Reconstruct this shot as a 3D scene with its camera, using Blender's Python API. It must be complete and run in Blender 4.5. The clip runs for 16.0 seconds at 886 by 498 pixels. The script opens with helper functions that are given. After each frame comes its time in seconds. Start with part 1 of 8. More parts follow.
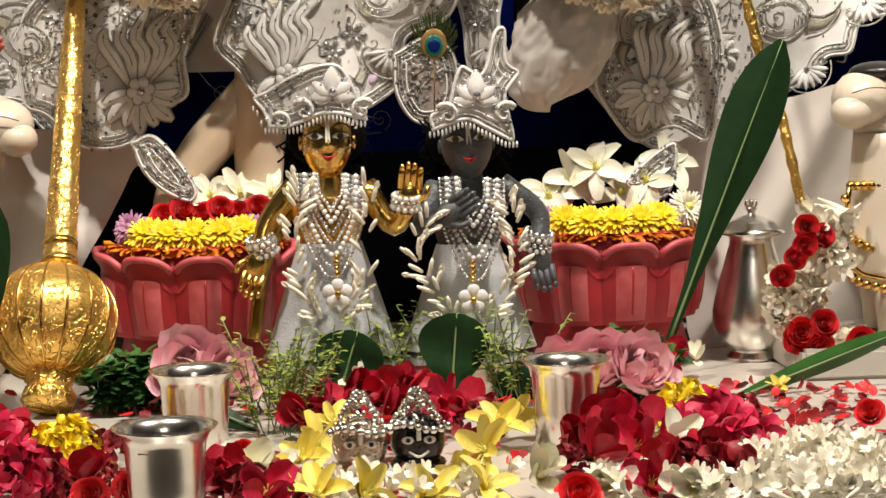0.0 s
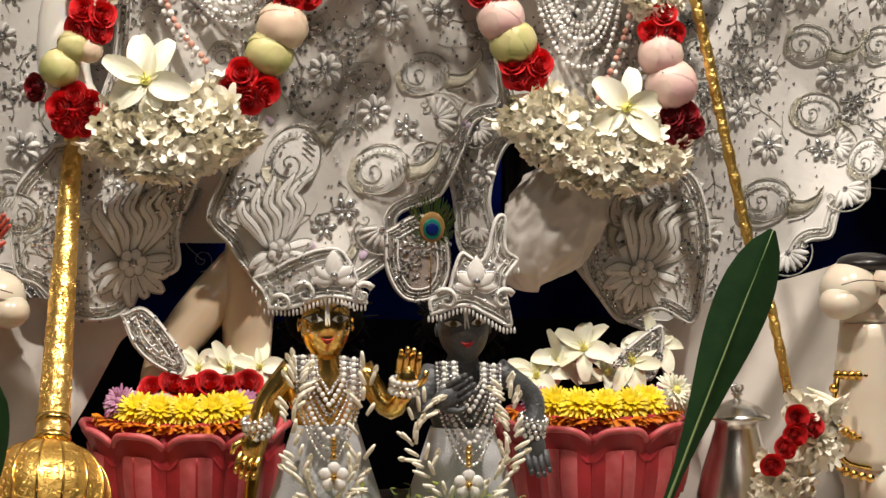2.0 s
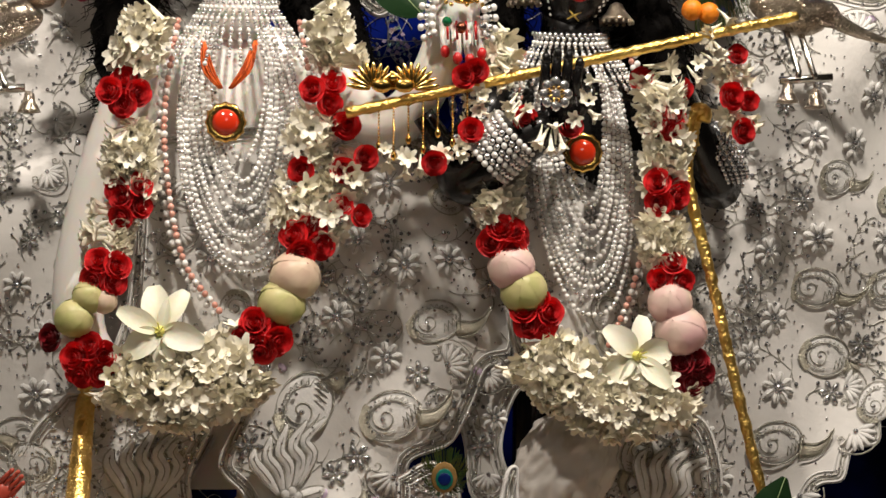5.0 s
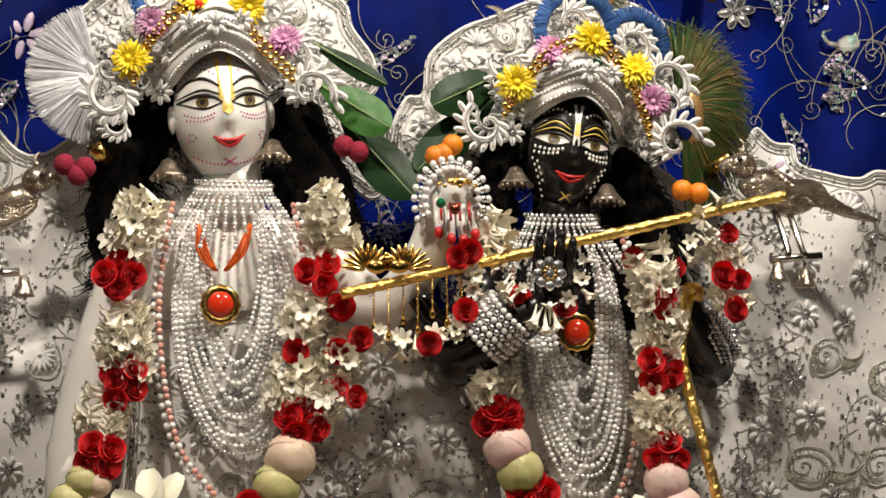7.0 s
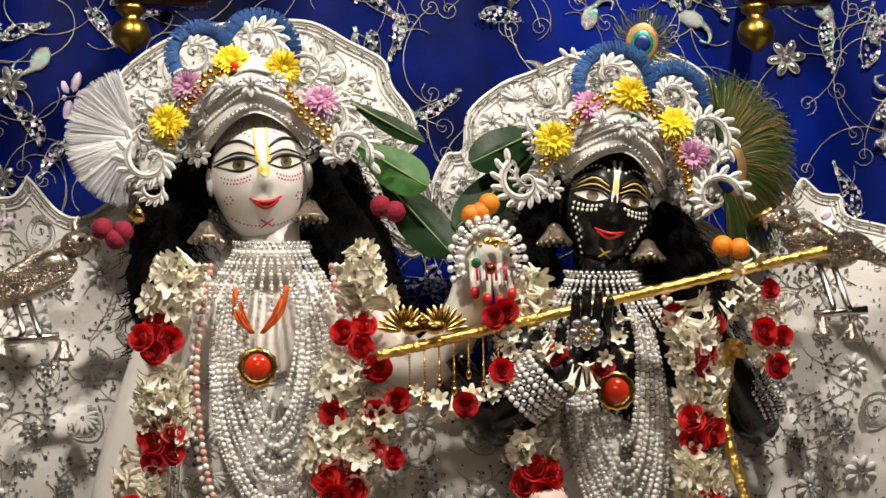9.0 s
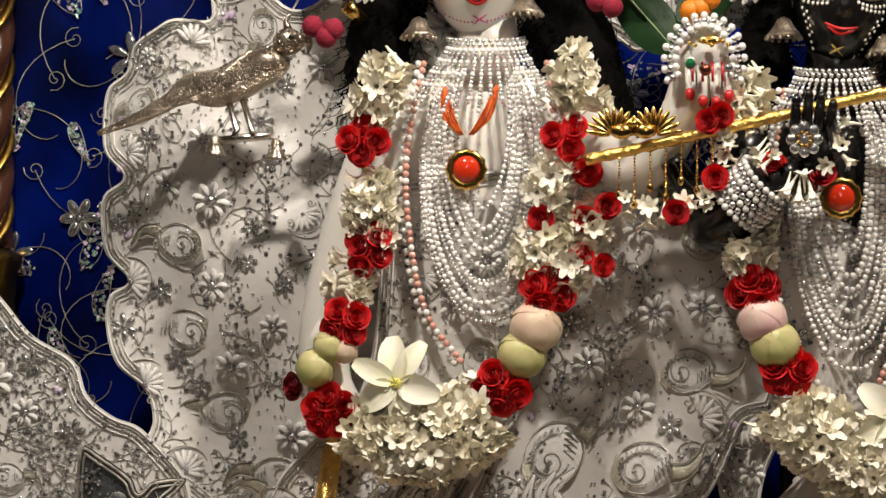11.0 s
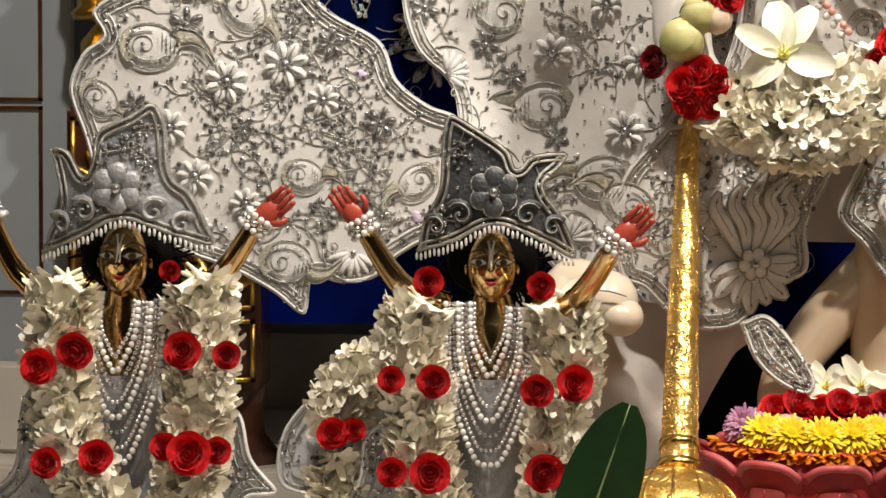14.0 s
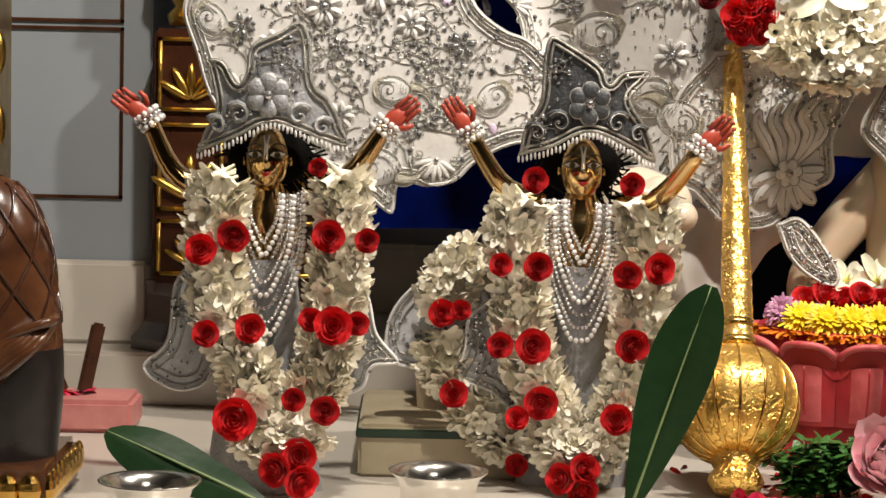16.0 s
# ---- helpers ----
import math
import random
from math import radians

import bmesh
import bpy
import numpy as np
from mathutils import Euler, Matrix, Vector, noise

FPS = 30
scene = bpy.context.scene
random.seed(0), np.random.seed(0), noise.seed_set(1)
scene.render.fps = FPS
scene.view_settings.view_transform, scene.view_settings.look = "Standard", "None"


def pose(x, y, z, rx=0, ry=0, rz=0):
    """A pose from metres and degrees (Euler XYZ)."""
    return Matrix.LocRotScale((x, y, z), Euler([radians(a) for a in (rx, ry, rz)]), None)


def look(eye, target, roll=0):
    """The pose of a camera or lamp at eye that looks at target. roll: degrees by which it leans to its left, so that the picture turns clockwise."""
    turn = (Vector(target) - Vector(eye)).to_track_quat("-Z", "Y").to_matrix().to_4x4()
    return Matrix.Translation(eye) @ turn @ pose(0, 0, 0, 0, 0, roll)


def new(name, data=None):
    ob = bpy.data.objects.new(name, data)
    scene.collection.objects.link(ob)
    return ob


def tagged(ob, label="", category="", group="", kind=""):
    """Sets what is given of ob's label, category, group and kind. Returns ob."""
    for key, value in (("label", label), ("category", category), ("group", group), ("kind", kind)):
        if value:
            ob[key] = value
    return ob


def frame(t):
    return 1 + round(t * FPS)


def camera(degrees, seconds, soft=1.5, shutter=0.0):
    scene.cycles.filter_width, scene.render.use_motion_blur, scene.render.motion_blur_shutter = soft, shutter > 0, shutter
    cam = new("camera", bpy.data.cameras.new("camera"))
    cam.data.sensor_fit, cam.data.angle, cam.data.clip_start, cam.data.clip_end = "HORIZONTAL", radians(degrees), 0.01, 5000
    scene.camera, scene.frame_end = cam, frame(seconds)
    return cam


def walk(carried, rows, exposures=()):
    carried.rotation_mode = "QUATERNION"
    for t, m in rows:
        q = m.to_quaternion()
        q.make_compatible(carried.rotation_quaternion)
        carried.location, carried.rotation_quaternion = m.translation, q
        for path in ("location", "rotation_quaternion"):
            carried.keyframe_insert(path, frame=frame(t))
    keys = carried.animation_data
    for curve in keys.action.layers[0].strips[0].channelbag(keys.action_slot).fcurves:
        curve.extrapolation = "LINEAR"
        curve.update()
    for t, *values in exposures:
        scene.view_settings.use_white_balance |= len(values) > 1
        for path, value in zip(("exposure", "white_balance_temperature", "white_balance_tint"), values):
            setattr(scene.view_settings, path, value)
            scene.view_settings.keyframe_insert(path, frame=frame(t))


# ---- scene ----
cam = camera(24.0, 16.0)
PATH = [
    (0, (-0.203, -3.454, 0.531), (-0.049, -1.472, 0.316), -1.4),
    (0.5, (-0.265, -3.415, 0.54), (-0.08, -1.432, 0.35), -1.1),
    (1, (-0.315, -3.404, 0.582), (-0.091, -1.423, 0.411), -0.7),
    (1.5, (-0.331, -3.423, 0.618), (-0.088, -1.443, 0.474), -0.2),
    (2, (-0.346, -3.444, 0.644), (-0.095, -1.463, 0.533), 0.1),
    (2.5, (-0.346, -3.451, 0.679), (-0.096, -1.469, 0.586), 0.2),
    (3, (-0.315, -3.477, 0.695), (-0.091, -1.491, 0.631), 0),
    (3.5, (-0.325, -3.471, 0.737), (-0.098, -1.485, 0.687), 0.1),
    (3.7, (-0.298, -3.486, 0.741), (-0.089, -1.497, 0.704), 0),
    (6, (-0.402, -3.44, 0.712), (-0.127, -1.466, 0.881), -0.2),
    (6.5, (-0.401, -3.451, 0.718), (-0.128, -1.481, 0.929), -0.4),
    (7, (-0.403, -3.456, 0.702), (-0.126, -1.492, 0.966), -0.6),
    (7.5, (-0.395, -3.473, 0.695), (-0.121, -1.515, 0.998), -0.7),
    (8, (-0.412, -3.479, 0.695), (-0.127, -1.527, 1.022), -0.9),
    (8.2, (-0.415, -3.479, 0.696), (-0.128, -1.527, 1.027), -1),
    (10.5, (0.063, -3.402, 0.946), (-0.131, -1.412, 1.006), -0.1),
    (11, (0.033, -3.371, 0.921), (-0.191, -1.383, 0.927), 0.3),
    (11.5, (-0.034, -3.336, 0.836), (-0.287, -1.352, 0.823), 0.7),
    (12, (-0.143, -3.373, 0.797), (-0.401, -1.39, 0.753), 0.7),
    (12.5, (-0.181, -3.326, 0.762), (-0.464, -1.347, 0.694), 0.9),
    (13, (-0.204, -3.237, 0.722), (-0.511, -1.262, 0.636), 0.5),
    (13.5, (-0.452, -3.111, 0.667), (-0.669, -1.125, 0.566), 0.5),
    (14, (-0.665, -3.004, 0.631), (-0.795, -1.012, 0.509), 0.4),
    (14.5, (-0.837, -2.946, 0.598), (-0.897, -0.952, 0.458), 0.8),
    (15, (-0.944, -2.92, 0.607), (-0.957, -0.928, 0.436), 1.2),
    (15.5, (-0.963, -2.981, 0.595), (-0.97, -0.99, 0.411), 1.3),
    (16, (-1.018, -3.41, 0.586), (-0.99, -1.418, 0.416), 1.3),
]
walk(cam, [(t, look(eye, target, roll)) for t, eye, target, roll in PATH],
     [(0, 0.30), (1.5, 0.16), (3.5, -0.2), (6, -0.48), (8, -0.52), (11, -0.42), (13, -0.16), (14.5, 0.24), (16, 0.34)])

# ---- world and lights ----
world = bpy.data.worlds.new("world")
scene.world = world
world.use_nodes = True
world.node_tree.nodes["Background"].inputs[0].default_value = (1.0, 0.86, 0.7, 1)
world.node_tree.nodes["Background"].inputs[1].default_value = 0.008


def lamp(name, eye, target, watts, size, color):
    data = bpy.data.lights.new(name, "AREA")
    data.energy, data.size, data.color, data.shape = watts, size, color, "DISK"
    ob = new(name, data)
    ob.matrix_world = look(eye, target)
    return ob


WARM = (1.0, 0.90, 0.78)
lamp("spot_light_key", (0.82, -1.28, 2.88), (-0.05, 0, 1.0), 76, 0.14, WARM)
lamp("spot_light_side", (-0.75, -1.42, 2.88), (-0.9, -0.2, 0.6), 62, 0.14, WARM)
# added fill from the hall side, an unseen lamp that lifts the faces
lamp("ceiling_light_hall", (0.0, -4.6, 2.85), (0, -0.5, 0.5), 17, 1.2, (1.0, 0.9, 0.78))


# ---- materials ----
def mat(name, c, rough=0.5, metal=0.0, c2=None, scale=60.0, bump=0.0, bscale=None, coat=0.0, sss=0.0, trans=0.0, vary=0.0, sheen=0.0, spec=0.5):
    m = bpy.data.materials.new(name)
    m.use_nodes = True
    nt = m.node_tree
    b = nt.nodes["Principled BSDF"]
    b.inputs["Roughness"].default_value = rough
    b.inputs["Metallic"].default_value = metal
    b.inputs["Coat Weight"].default_value = coat
    b.inputs["Sheen Weight"].default_value = sheen * 0.25
    b.inputs["Specular IOR Level"].default_value = spec
    b.inputs["Subsurface Weight"].default_value = sss
    b.inputs["Subsurface Scale"].default_value = 0.01
    b.inputs["Transmission Weight"].default_value = trans
    tc = nt.nodes.new("ShaderNodeTexCoord")
    c2 = c2 or tuple(v * 0.75 for v in c)

    def noisy(s, detail=4):
        n = nt.nodes.new("ShaderNodeTexNoise")
        n.inputs["Scale"].default_value, n.inputs["Detail"].default_value = s, detail
        nt.links.new(tc.outputs["Object"], n.inputs["Vector"])
        return n
    n1, n2 = noisy(scale), noisy(scale * 0.16, 2)
    add = nt.nodes.new("ShaderNodeMath")
    add.operation = "ADD"
    nt.links.new(n1.outputs["Fac"], add.inputs[0])
    nt.links.new(n2.outputs["Fac"], add.inputs[1])
    ramp = nt.nodes.new("ShaderNodeMapRange")
    ramp.inputs["From Min"].default_value, ramp.inputs["From Max"].default_value = 0.75, 1.25
    nt.links.new(add.outputs[0], ramp.inputs["Value"])
    mix = nt.nodes.new("ShaderNodeMix")
    mix.data_type = "RGBA"
    mix.inputs["A"].default_value, mix.inputs["B"].default_value = (*c2, 1), (*c, 1)
    nt.links.new(ramp.outputs["Result"], mix.inputs["Factor"])
    out = mix.outputs["Result"]
    if vary:
        oi, geo = nt.nodes.new("ShaderNodeObjectInfo"), nt.nodes.new("ShaderNodeNewGeometry")
        s = nt.nodes.new("ShaderNodeMath")
        s.operation = "ADD"
        nt.links.new(oi.outputs["Random"], s.inputs[0])
        nt.links.new(geo.outputs["Random Per Island"], s.inputs[1])
        r = nt.nodes.new("ShaderNodeMapRange")
        r.inputs["From Max"].default_value = 2.0
        r.inputs["To Min"].default_value, r.inputs["To Max"].default_value = 1 - vary, 1 + vary
        nt.links.new(s.outputs[0], r.inputs["Value"])
        h = nt.nodes.new("ShaderNodeHueSaturation")
        nt.links.new(r.outputs["Result"], h.inputs["Value"])
        nt.links.new(out, h.inputs["Color"])
        out = h.outputs["Color"]
    nt.links.new(out, b.inputs["Base Color"])
    if bump:
        n3 = noisy(bscale or scale * 2)
        bn = nt.nodes.new("ShaderNodeBump")
        bn.inputs["Strength"].default_value, bn.inputs["Distance"].default_value = bump, 0.004
        nt.links.new(n3.outputs["Fac"], bn.inputs["Height"])
        nt.links.new(bn.outputs["Normal"], b.inputs["Normal"])
        rr = nt.nodes.new("ShaderNodeMapRange")
        rr.inputs["To Min"].default_value, rr.inputs["To Max"].default_value = max(0.02, rough - 0.1), min(1, rough + 0.12)
        nt.links.new(n2.outputs["Fac"], rr.inputs["Value"])
        nt.links.new(rr.outputs["Result"], b.inputs["Roughness"])
    return m


def embossed(name, c, c2, scale, depth, rough):
    """Beaten metal with scrolling raised ornament."""
    m = mat(name, c, rough, 1.0, c2, 40, 0.0)
    nt = m.node_tree
    b = nt.nodes["Principled BSDF"]
    tc = nt.nodes.new("ShaderNodeTexCoord")
    n = nt.nodes.new("ShaderNodeTexNoise")
    n.inputs["Scale"].default_value, n.inputs["Detail"].default_value, n.inputs["Distortion"].default_value = scale, 1.5, 2.2
    nt.links.new(tc.outputs["Object"], n.inputs["Vector"])
    ramp = nt.nodes.new("ShaderNodeValToRGB")
    ramp.color_ramp.elements[0].position, ramp.color_ramp.elements[1].position = 0.44, 0.56
    nt.links.new(n.outputs["Fac"], ramp.inputs["Fac"])
    bn = nt.nodes.new("ShaderNodeBump")
    bn.inputs["Strength"].default_value, bn.inputs["Distance"].default_value = depth, 0.004
    nt.links.new(ramp.outputs["Color"], bn.inputs["Height"])
    nt.links.new(bn.outputs["Normal"], b.inputs["Normal"])
    return m


M = {}
M["marble_white"] = mat("marble_white", (0.86, 0.83, 0.79), 0.26, 0, (0.80, 0.77, 0.72), 9, 0.03, coat=0.1, sss=0.2)
M["marble_black"] = mat("marble_black", (0.006, 0.0055, 0.0055), 0.22, 0, (0.010, 0.009, 0.0085), 12, 0.04, coat=0.3, spec=0.35)
M["marble_cream"] = mat("marble_cream", (0.74, 0.66, 0.55), 0.28, 0, (0.66, 0.56, 0.44), 10, 0.03, coat=0.1, sss=0.2)
M["marble_skin"] = mat("marble_skin", (0.80, 0.66, 0.50), 0.28, 0, (0.74, 0.57, 0.40), 10, 0.03, sss=0.2)
M["satin"] = mat("satin_white", (0.80, 0.78, 0.75), 0.42, 0, (0.70, 0.68, 0.66), 14, 0.35, 45, sheen=0.3)
M["satin_plain"] = mat("satin_plain", (0.68, 0.64, 0.60), 0.5, 0, (0.60, 0.56, 0.52), 10, 0.2, 20, sheen=0.3)
M["thread_white"] = mat("thread_white", (0.86, 0.85, 0.83), 0.4, 0, (0.74, 0.73, 0.72), 300, 0.4, 700, sheen=0.2)
M["thread_silver"] = mat("thread_silver", (0.62, 0.60, 0.55), 0.38, 0.75, (0.34, 0.33, 0.29), 260, 0.5, 900)
M["thread_gold"] = mat("thread_gold", (0.62, 0.59, 0.50), 0.4, 0.7, (0.40, 0.38, 0.31), 260, 0.6, 900)
M["thread_dark"] = mat("thread_dark", (0.20, 0.20, 0.21), 0.4, 0.5, (0.10, 0.10, 0.10), 260, 0.4, 800)
M["crystal"] = mat("crystal", (0.88, 0.88, 0.90), 0.14, 0.85, (0.30, 0.30, 0.32), 150, 0, vary=0.4)
M["lilac"] = mat("lilac_silk", (0.62, 0.48, 0.68), 0.4, 0, (0.75, 0.62, 0.78), 120, 0.2)
M["pearl"] = mat("pearl", (0.90, 0.88, 0.85), 0.18, 0.05, (0.82, 0.80, 0.78), 80, 0, coat=0.6, vary=0.12)
M["silver_bead"] = mat("silver_bead", (0.92, 0.92, 0.92), 0.24, 0.9, (0.8, 0.8, 0.8), 80, 0, vary=0.15)
M["rose_bead"] = mat("rose_bead", (0.78, 0.42, 0.34), 0.15, 0.1, (0.60, 0.28, 0.22), 90, 0, coat=0.4, vary=0.2)
M["gold"] = mat("gold", (0.86, 0.58, 0.18), 0.2, 1.0, (0.70, 0.42, 0.10), 50, 0.12, 160)
M["gold_dark"] = mat("gold_dark", (0.55, 0.36, 0.08), 0.3, 1.0, (0.34, 0.20, 0.04), 40, 0.2, 120)
M["gold_embossed"] = embossed("gold_embossed", (0.98, 0.66, 0.20), (0.92, 0.57, 0.14), 60, 0.85, 0.34)
M["gold_sheet"] = embossed("gold_sheet", (1.0, 0.70, 0.25), (0.90, 0.56, 0.15), 85, 0.9, 0.34)
M["foil"] = mat("gold_foil", (0.95, 0.66, 0.20), 0.30, 1.0, (0.86, 0.55, 0.14), 60, 1.0, 130)
M["brass"] = mat("polished_brass", (0.74, 0.52, 0.24), 0.16, 1.0, (0.52, 0.33, 0.13), 16, 0.05, coat=0.2)
M["silver"] = mat("polished_silver", (0.84, 0.82, 0.78), 0.21, 1.0, (0.66, 0.63, 0.57), 18, 0.05, 30)
M["silver_worked"] = embossed("silver_worked", (0.76, 0.66, 0.55), (0.34, 0.27, 0.20), 110, 0.8, 0.3)
M["rose_red"] = mat("rose_red", (0.74, 0.012, 0.016), 0.5, 0, (0.52, 0.006, 0.010), 120, 0.15, vary=0.3, sheen=0.3)
M["rose_dark"] = mat("rose_dark", (0.34, 0.006, 0.016), 0.5, 0, (0.20, 0.003, 0.010), 120, 0.15, vary=0.3, sheen=0.3)
M["floret"] = mat("tuberose_petal", (0.94, 0.90, 0.79), 0.45, 0, (0.92, 0.87, 0.71), 90, 0.05, vary=0.06)
M["floret_green"] = mat("tuberose_stem", (0.76, 0.78, 0.54), 0.5, 0, (0.82, 0.80, 0.62), 80, 0.1, vary=0.2)
M["lily"] = mat("lily_petal", (0.88, 0.85, 0.74), 0.5, 0, (0.84, 0.82, 0.62), 60, 0.12, sss=0.1)
M["lily_heart"] = mat("lily_heart", (0.80, 0.68, 0.10), 0.5, 0, (0.70, 0.70, 0.20), 120, 0.1)
M["yellow"] = mat("yellow_petal", (0.88, 0.72, 0.02), 0.5, 0, (0.84, 0.60, 0.01), 100, 0.1, vary=0.2)
M["yellow_pale"] = mat("pale_yellow_petal", (0.82, 0.64, 0.05), 0.5, 0, (0.82, 0.72, 0.22), 60, 0.1, vary=0.2)
M["orange"] = mat("orange_petal", (0.80, 0.26, 0.01), 0.5, 0, (0.70, 0.16, 0.01), 100, 0.2, vary=0.2)
M["mauve"] = mat("mauve_petal", (0.40, 0.10, 0.28), 0.5, 0, (0.62, 0.36, 0.52), 160, 0.1, vary=0.35)
M["magenta"] = mat("magenta_petal", (0.74, 0.026, 0.10), 0.5, 0, (0.50, 0.010, 0.05), 70, 0.2, vary=0.3)
M["berry"] = mat("dark_red_wool", (0.30, 0.008, 0.035), 0.8, 0, (0.18, 0.004, 0.02), 200, 0.6, 300)
M["crimson"] = mat("crimson_petal", (0.58, 0.012, 0.045), 0.5, 0, (0.34, 0.005, 0.02), 60, 0.15, vary=0.3)
M["pink"] = mat("pink_petal", (0.86, 0.36, 0.47), 0.5, 0, (0.86, 0.60, 0.62), 30, 0.12, sss=0.1, vary=0.2)
M["bud_green"] = mat("lotus_bud_green", (0.42, 0.46, 0.14), 0.45, 0, (0.66, 0.58, 0.30), 22, 0.15, vary=0.2)
M["bud_cream"] = mat("lotus_bud_cream", (0.76, 0.64, 0.44), 0.45, 0, (0.68, 0.48, 0.38), 22, 0.15)
M["bud_pink"] = mat("lotus_bud_pink", (0.76, 0.44, 0.46), 0.45, 0, (0.74, 0.60, 0.50), 22, 0.15)
M["leaf"] = mat("leaf_dark", (0.008, 0.028, 0.009), 0.42, 0, (0.013, 0.040, 0.012), 40, 0.15, spec=0.18)
M["leaf_fresh"] = mat("leaf_fresh", (0.05, 0.16, 0.03), 0.38, 0, (0.03, 0.10, 0.02), 40, 0.15, vary=0.3)
M["leaf_herb"] = mat("leaf_herb", (0.34, 0.38, 0.07), 0.5, 0, (0.20, 0.28, 0.04), 60, 0.15, vary=0.3)
M["leaf_rib"] = mat("leaf_rib", (0.16, 0.24, 0.10), 0.45, 0, (0.22, 0.30, 0.12), 60, 0.1)
M["lotus_paint"] = mat("lotus_red_paint", (0.50, 0.035, 0.045), 0.42, 0, (0.34, 0.02, 0.03), 26, 0.25, 60)
M["lotus_tip"] = mat("lotus_pink_paint", (0.66, 0.16, 0.17), 0.45, 0, (0.50, 0.06, 0.07), 30, 0.3, 60)
M["hair"] = mat("black_hair", (0.0025, 0.002, 0.002), 0.7, 0, (0.004, 0.0035, 0.003), 200, 0.5, 400, spec=0.05)
# the near-black second colour paints the curtain's unlit zones into the satin
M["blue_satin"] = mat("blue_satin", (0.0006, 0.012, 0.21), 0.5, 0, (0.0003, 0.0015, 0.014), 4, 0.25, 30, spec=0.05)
# near-black colour of the panel that stands in for shade under the curtain
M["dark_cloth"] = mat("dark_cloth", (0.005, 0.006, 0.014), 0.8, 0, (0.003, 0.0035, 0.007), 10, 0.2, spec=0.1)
M["stone"] = mat("altar_marble", (0.62, 0.58, 0.52), 0.25, 0, (0.54, 0.50, 0.44), 4, 0.05, 30, coat=0.2)
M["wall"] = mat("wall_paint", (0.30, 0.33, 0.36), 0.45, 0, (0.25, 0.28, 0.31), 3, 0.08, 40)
# hall wall and floor: the hall's darkness is in the colour, to cut bounce
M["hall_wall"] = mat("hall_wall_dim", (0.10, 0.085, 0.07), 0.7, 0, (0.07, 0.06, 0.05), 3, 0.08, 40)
M["hall_floor"] = mat("hall_floor_dark", (0.09, 0.075, 0.06), 0.4, 0, (0.06, 0.05, 0.04), 4, 0.08, 40)
M["wood"] = mat("dark_wood", (0.070, 0.026, 0.012), 0.22, 0, (0.035, 0.012, 0.006), 24, 0.1, coat=0.5)
M["wood_mid"] = mat("carved_wood", (0.13, 0.05, 0.02), 0.25, 0, (0.05, 0.018, 0.008), 22, 0.15, coat=0.5)
M["red_paint"] = mat("red_paint", (0.55, 0.02, 0.02), 0.3, 0, (0.45, 0.015, 0.015), 60, 0.05)
M["palm"] = mat("palm_paint", (0.50, 0.085, 0.05), 0.35, 0, (0.40, 0.05, 0.03), 60, 0.1)
M["white_paint"] = mat("white_paint", (0.82, 0.80, 0.74), 0.35, 0, (0.74, 0.72, 0.66), 60, 0.05)
M["black_paint"] = mat("black_paint", (0.012, 0.010, 0.010), 0.3, 0, (0.02, 0.016, 0.016), 60, 0.05)
M["iris"] = mat("iris_paint", (0.16, 0.12, 0.05), 0.2, 0, (0.10, 0.07, 0.03), 60, 0, coat=0.6)
M["yellow_paint"] = mat("yellow_paint", (0.78, 0.58, 0.14), 0.4, 0, (0.68, 0.48, 0.10), 60, 0.05)
M["pink_paint"] = mat("pink_paint", (0.50, 0.06, 0.22), 0.4, 0, (0.42, 0.04, 0.18), 60, 0.05)
M["orange_thread"] = mat("orange_thread", (0.85, 0.16, 0.01), 0.5, 0, (0.60, 0.08, 0.01), 300, 0.4, 600)
M["coral"] = mat("coral_stone", (0.70, 0.04, 0.01), 0.12, 0, (0.55, 0.03, 0.01), 40, 0, coat=0.6)
M["green_gem"] = mat("green_gem", (0.01, 0.14, 0.05), 0.06, 0, (0.005, 0.08, 0.03), 40, 0, coat=0.8)
M["blue_feather"] = mat("blue_feather", (0.008, 0.09, 0.32), 0.45, 0.2, (0.004, 0.05, 0.18), 300, 0.5, 700, sheen=0.4)
M["fibre"] = mat("white_fibre", (0.80, 0.80, 0.82), 0.35, 0.1, (0.62, 0.62, 0.66), 90, 0.1, sheen=0.3)
M["peacock"] = mat("peacock_barb", (0.035, 0.10, 0.022), 0.4, 0.3, (0.09, 0.085, 0.022), 70, 0.2, vary=0.5)
M["peacock_blue"] = mat("peacock_eye", (0.004, 0.02, 0.16), 0.3, 0.4, (0.003, 0.012, 0.09), 70, 0.1)
M["peacock_teal"] = mat("peacock_teal", (0.01, 0.24, 0.18), 0.3, 0.4, (0.01, 0.15, 0.12), 70, 0.1)
M["peacock_bronze"] = mat("peacock_bronze", (0.36, 0.20, 0.07), 0.4, 0.4, (0.25, 0.16, 0.05), 90, 0.2)
M["cloth_pink"] = mat("pink_stone", (0.55, 0.22, 0.20), 0.45, 0, (0.46, 0.15, 0.15), 30, 0.2)
M["green_edge"] = mat("green_base", (0.02, 0.05, 0.03), 0.4, 0, (0.015, 0.035, 0.02), 20, 0.1)
M["cream"] = mat("cream_base", (0.46, 0.40, 0.28), 0.5, 0, (0.38, 0.32, 0.21), 20, 0.15)
M["sequin_a"] = mat("sequin_green", (0.30, 0.70, 0.55), 0.22, 0.75, (0.72, 0.50, 0.60), 300, 0.8, 500)
M["tinsel_grey"] = mat("grey_velvet", (0.44, 0.45, 0.47), 0.42, 0.25, (0.30, 0.31, 0.33), 60, 0.5, 200, sheen=0.3)
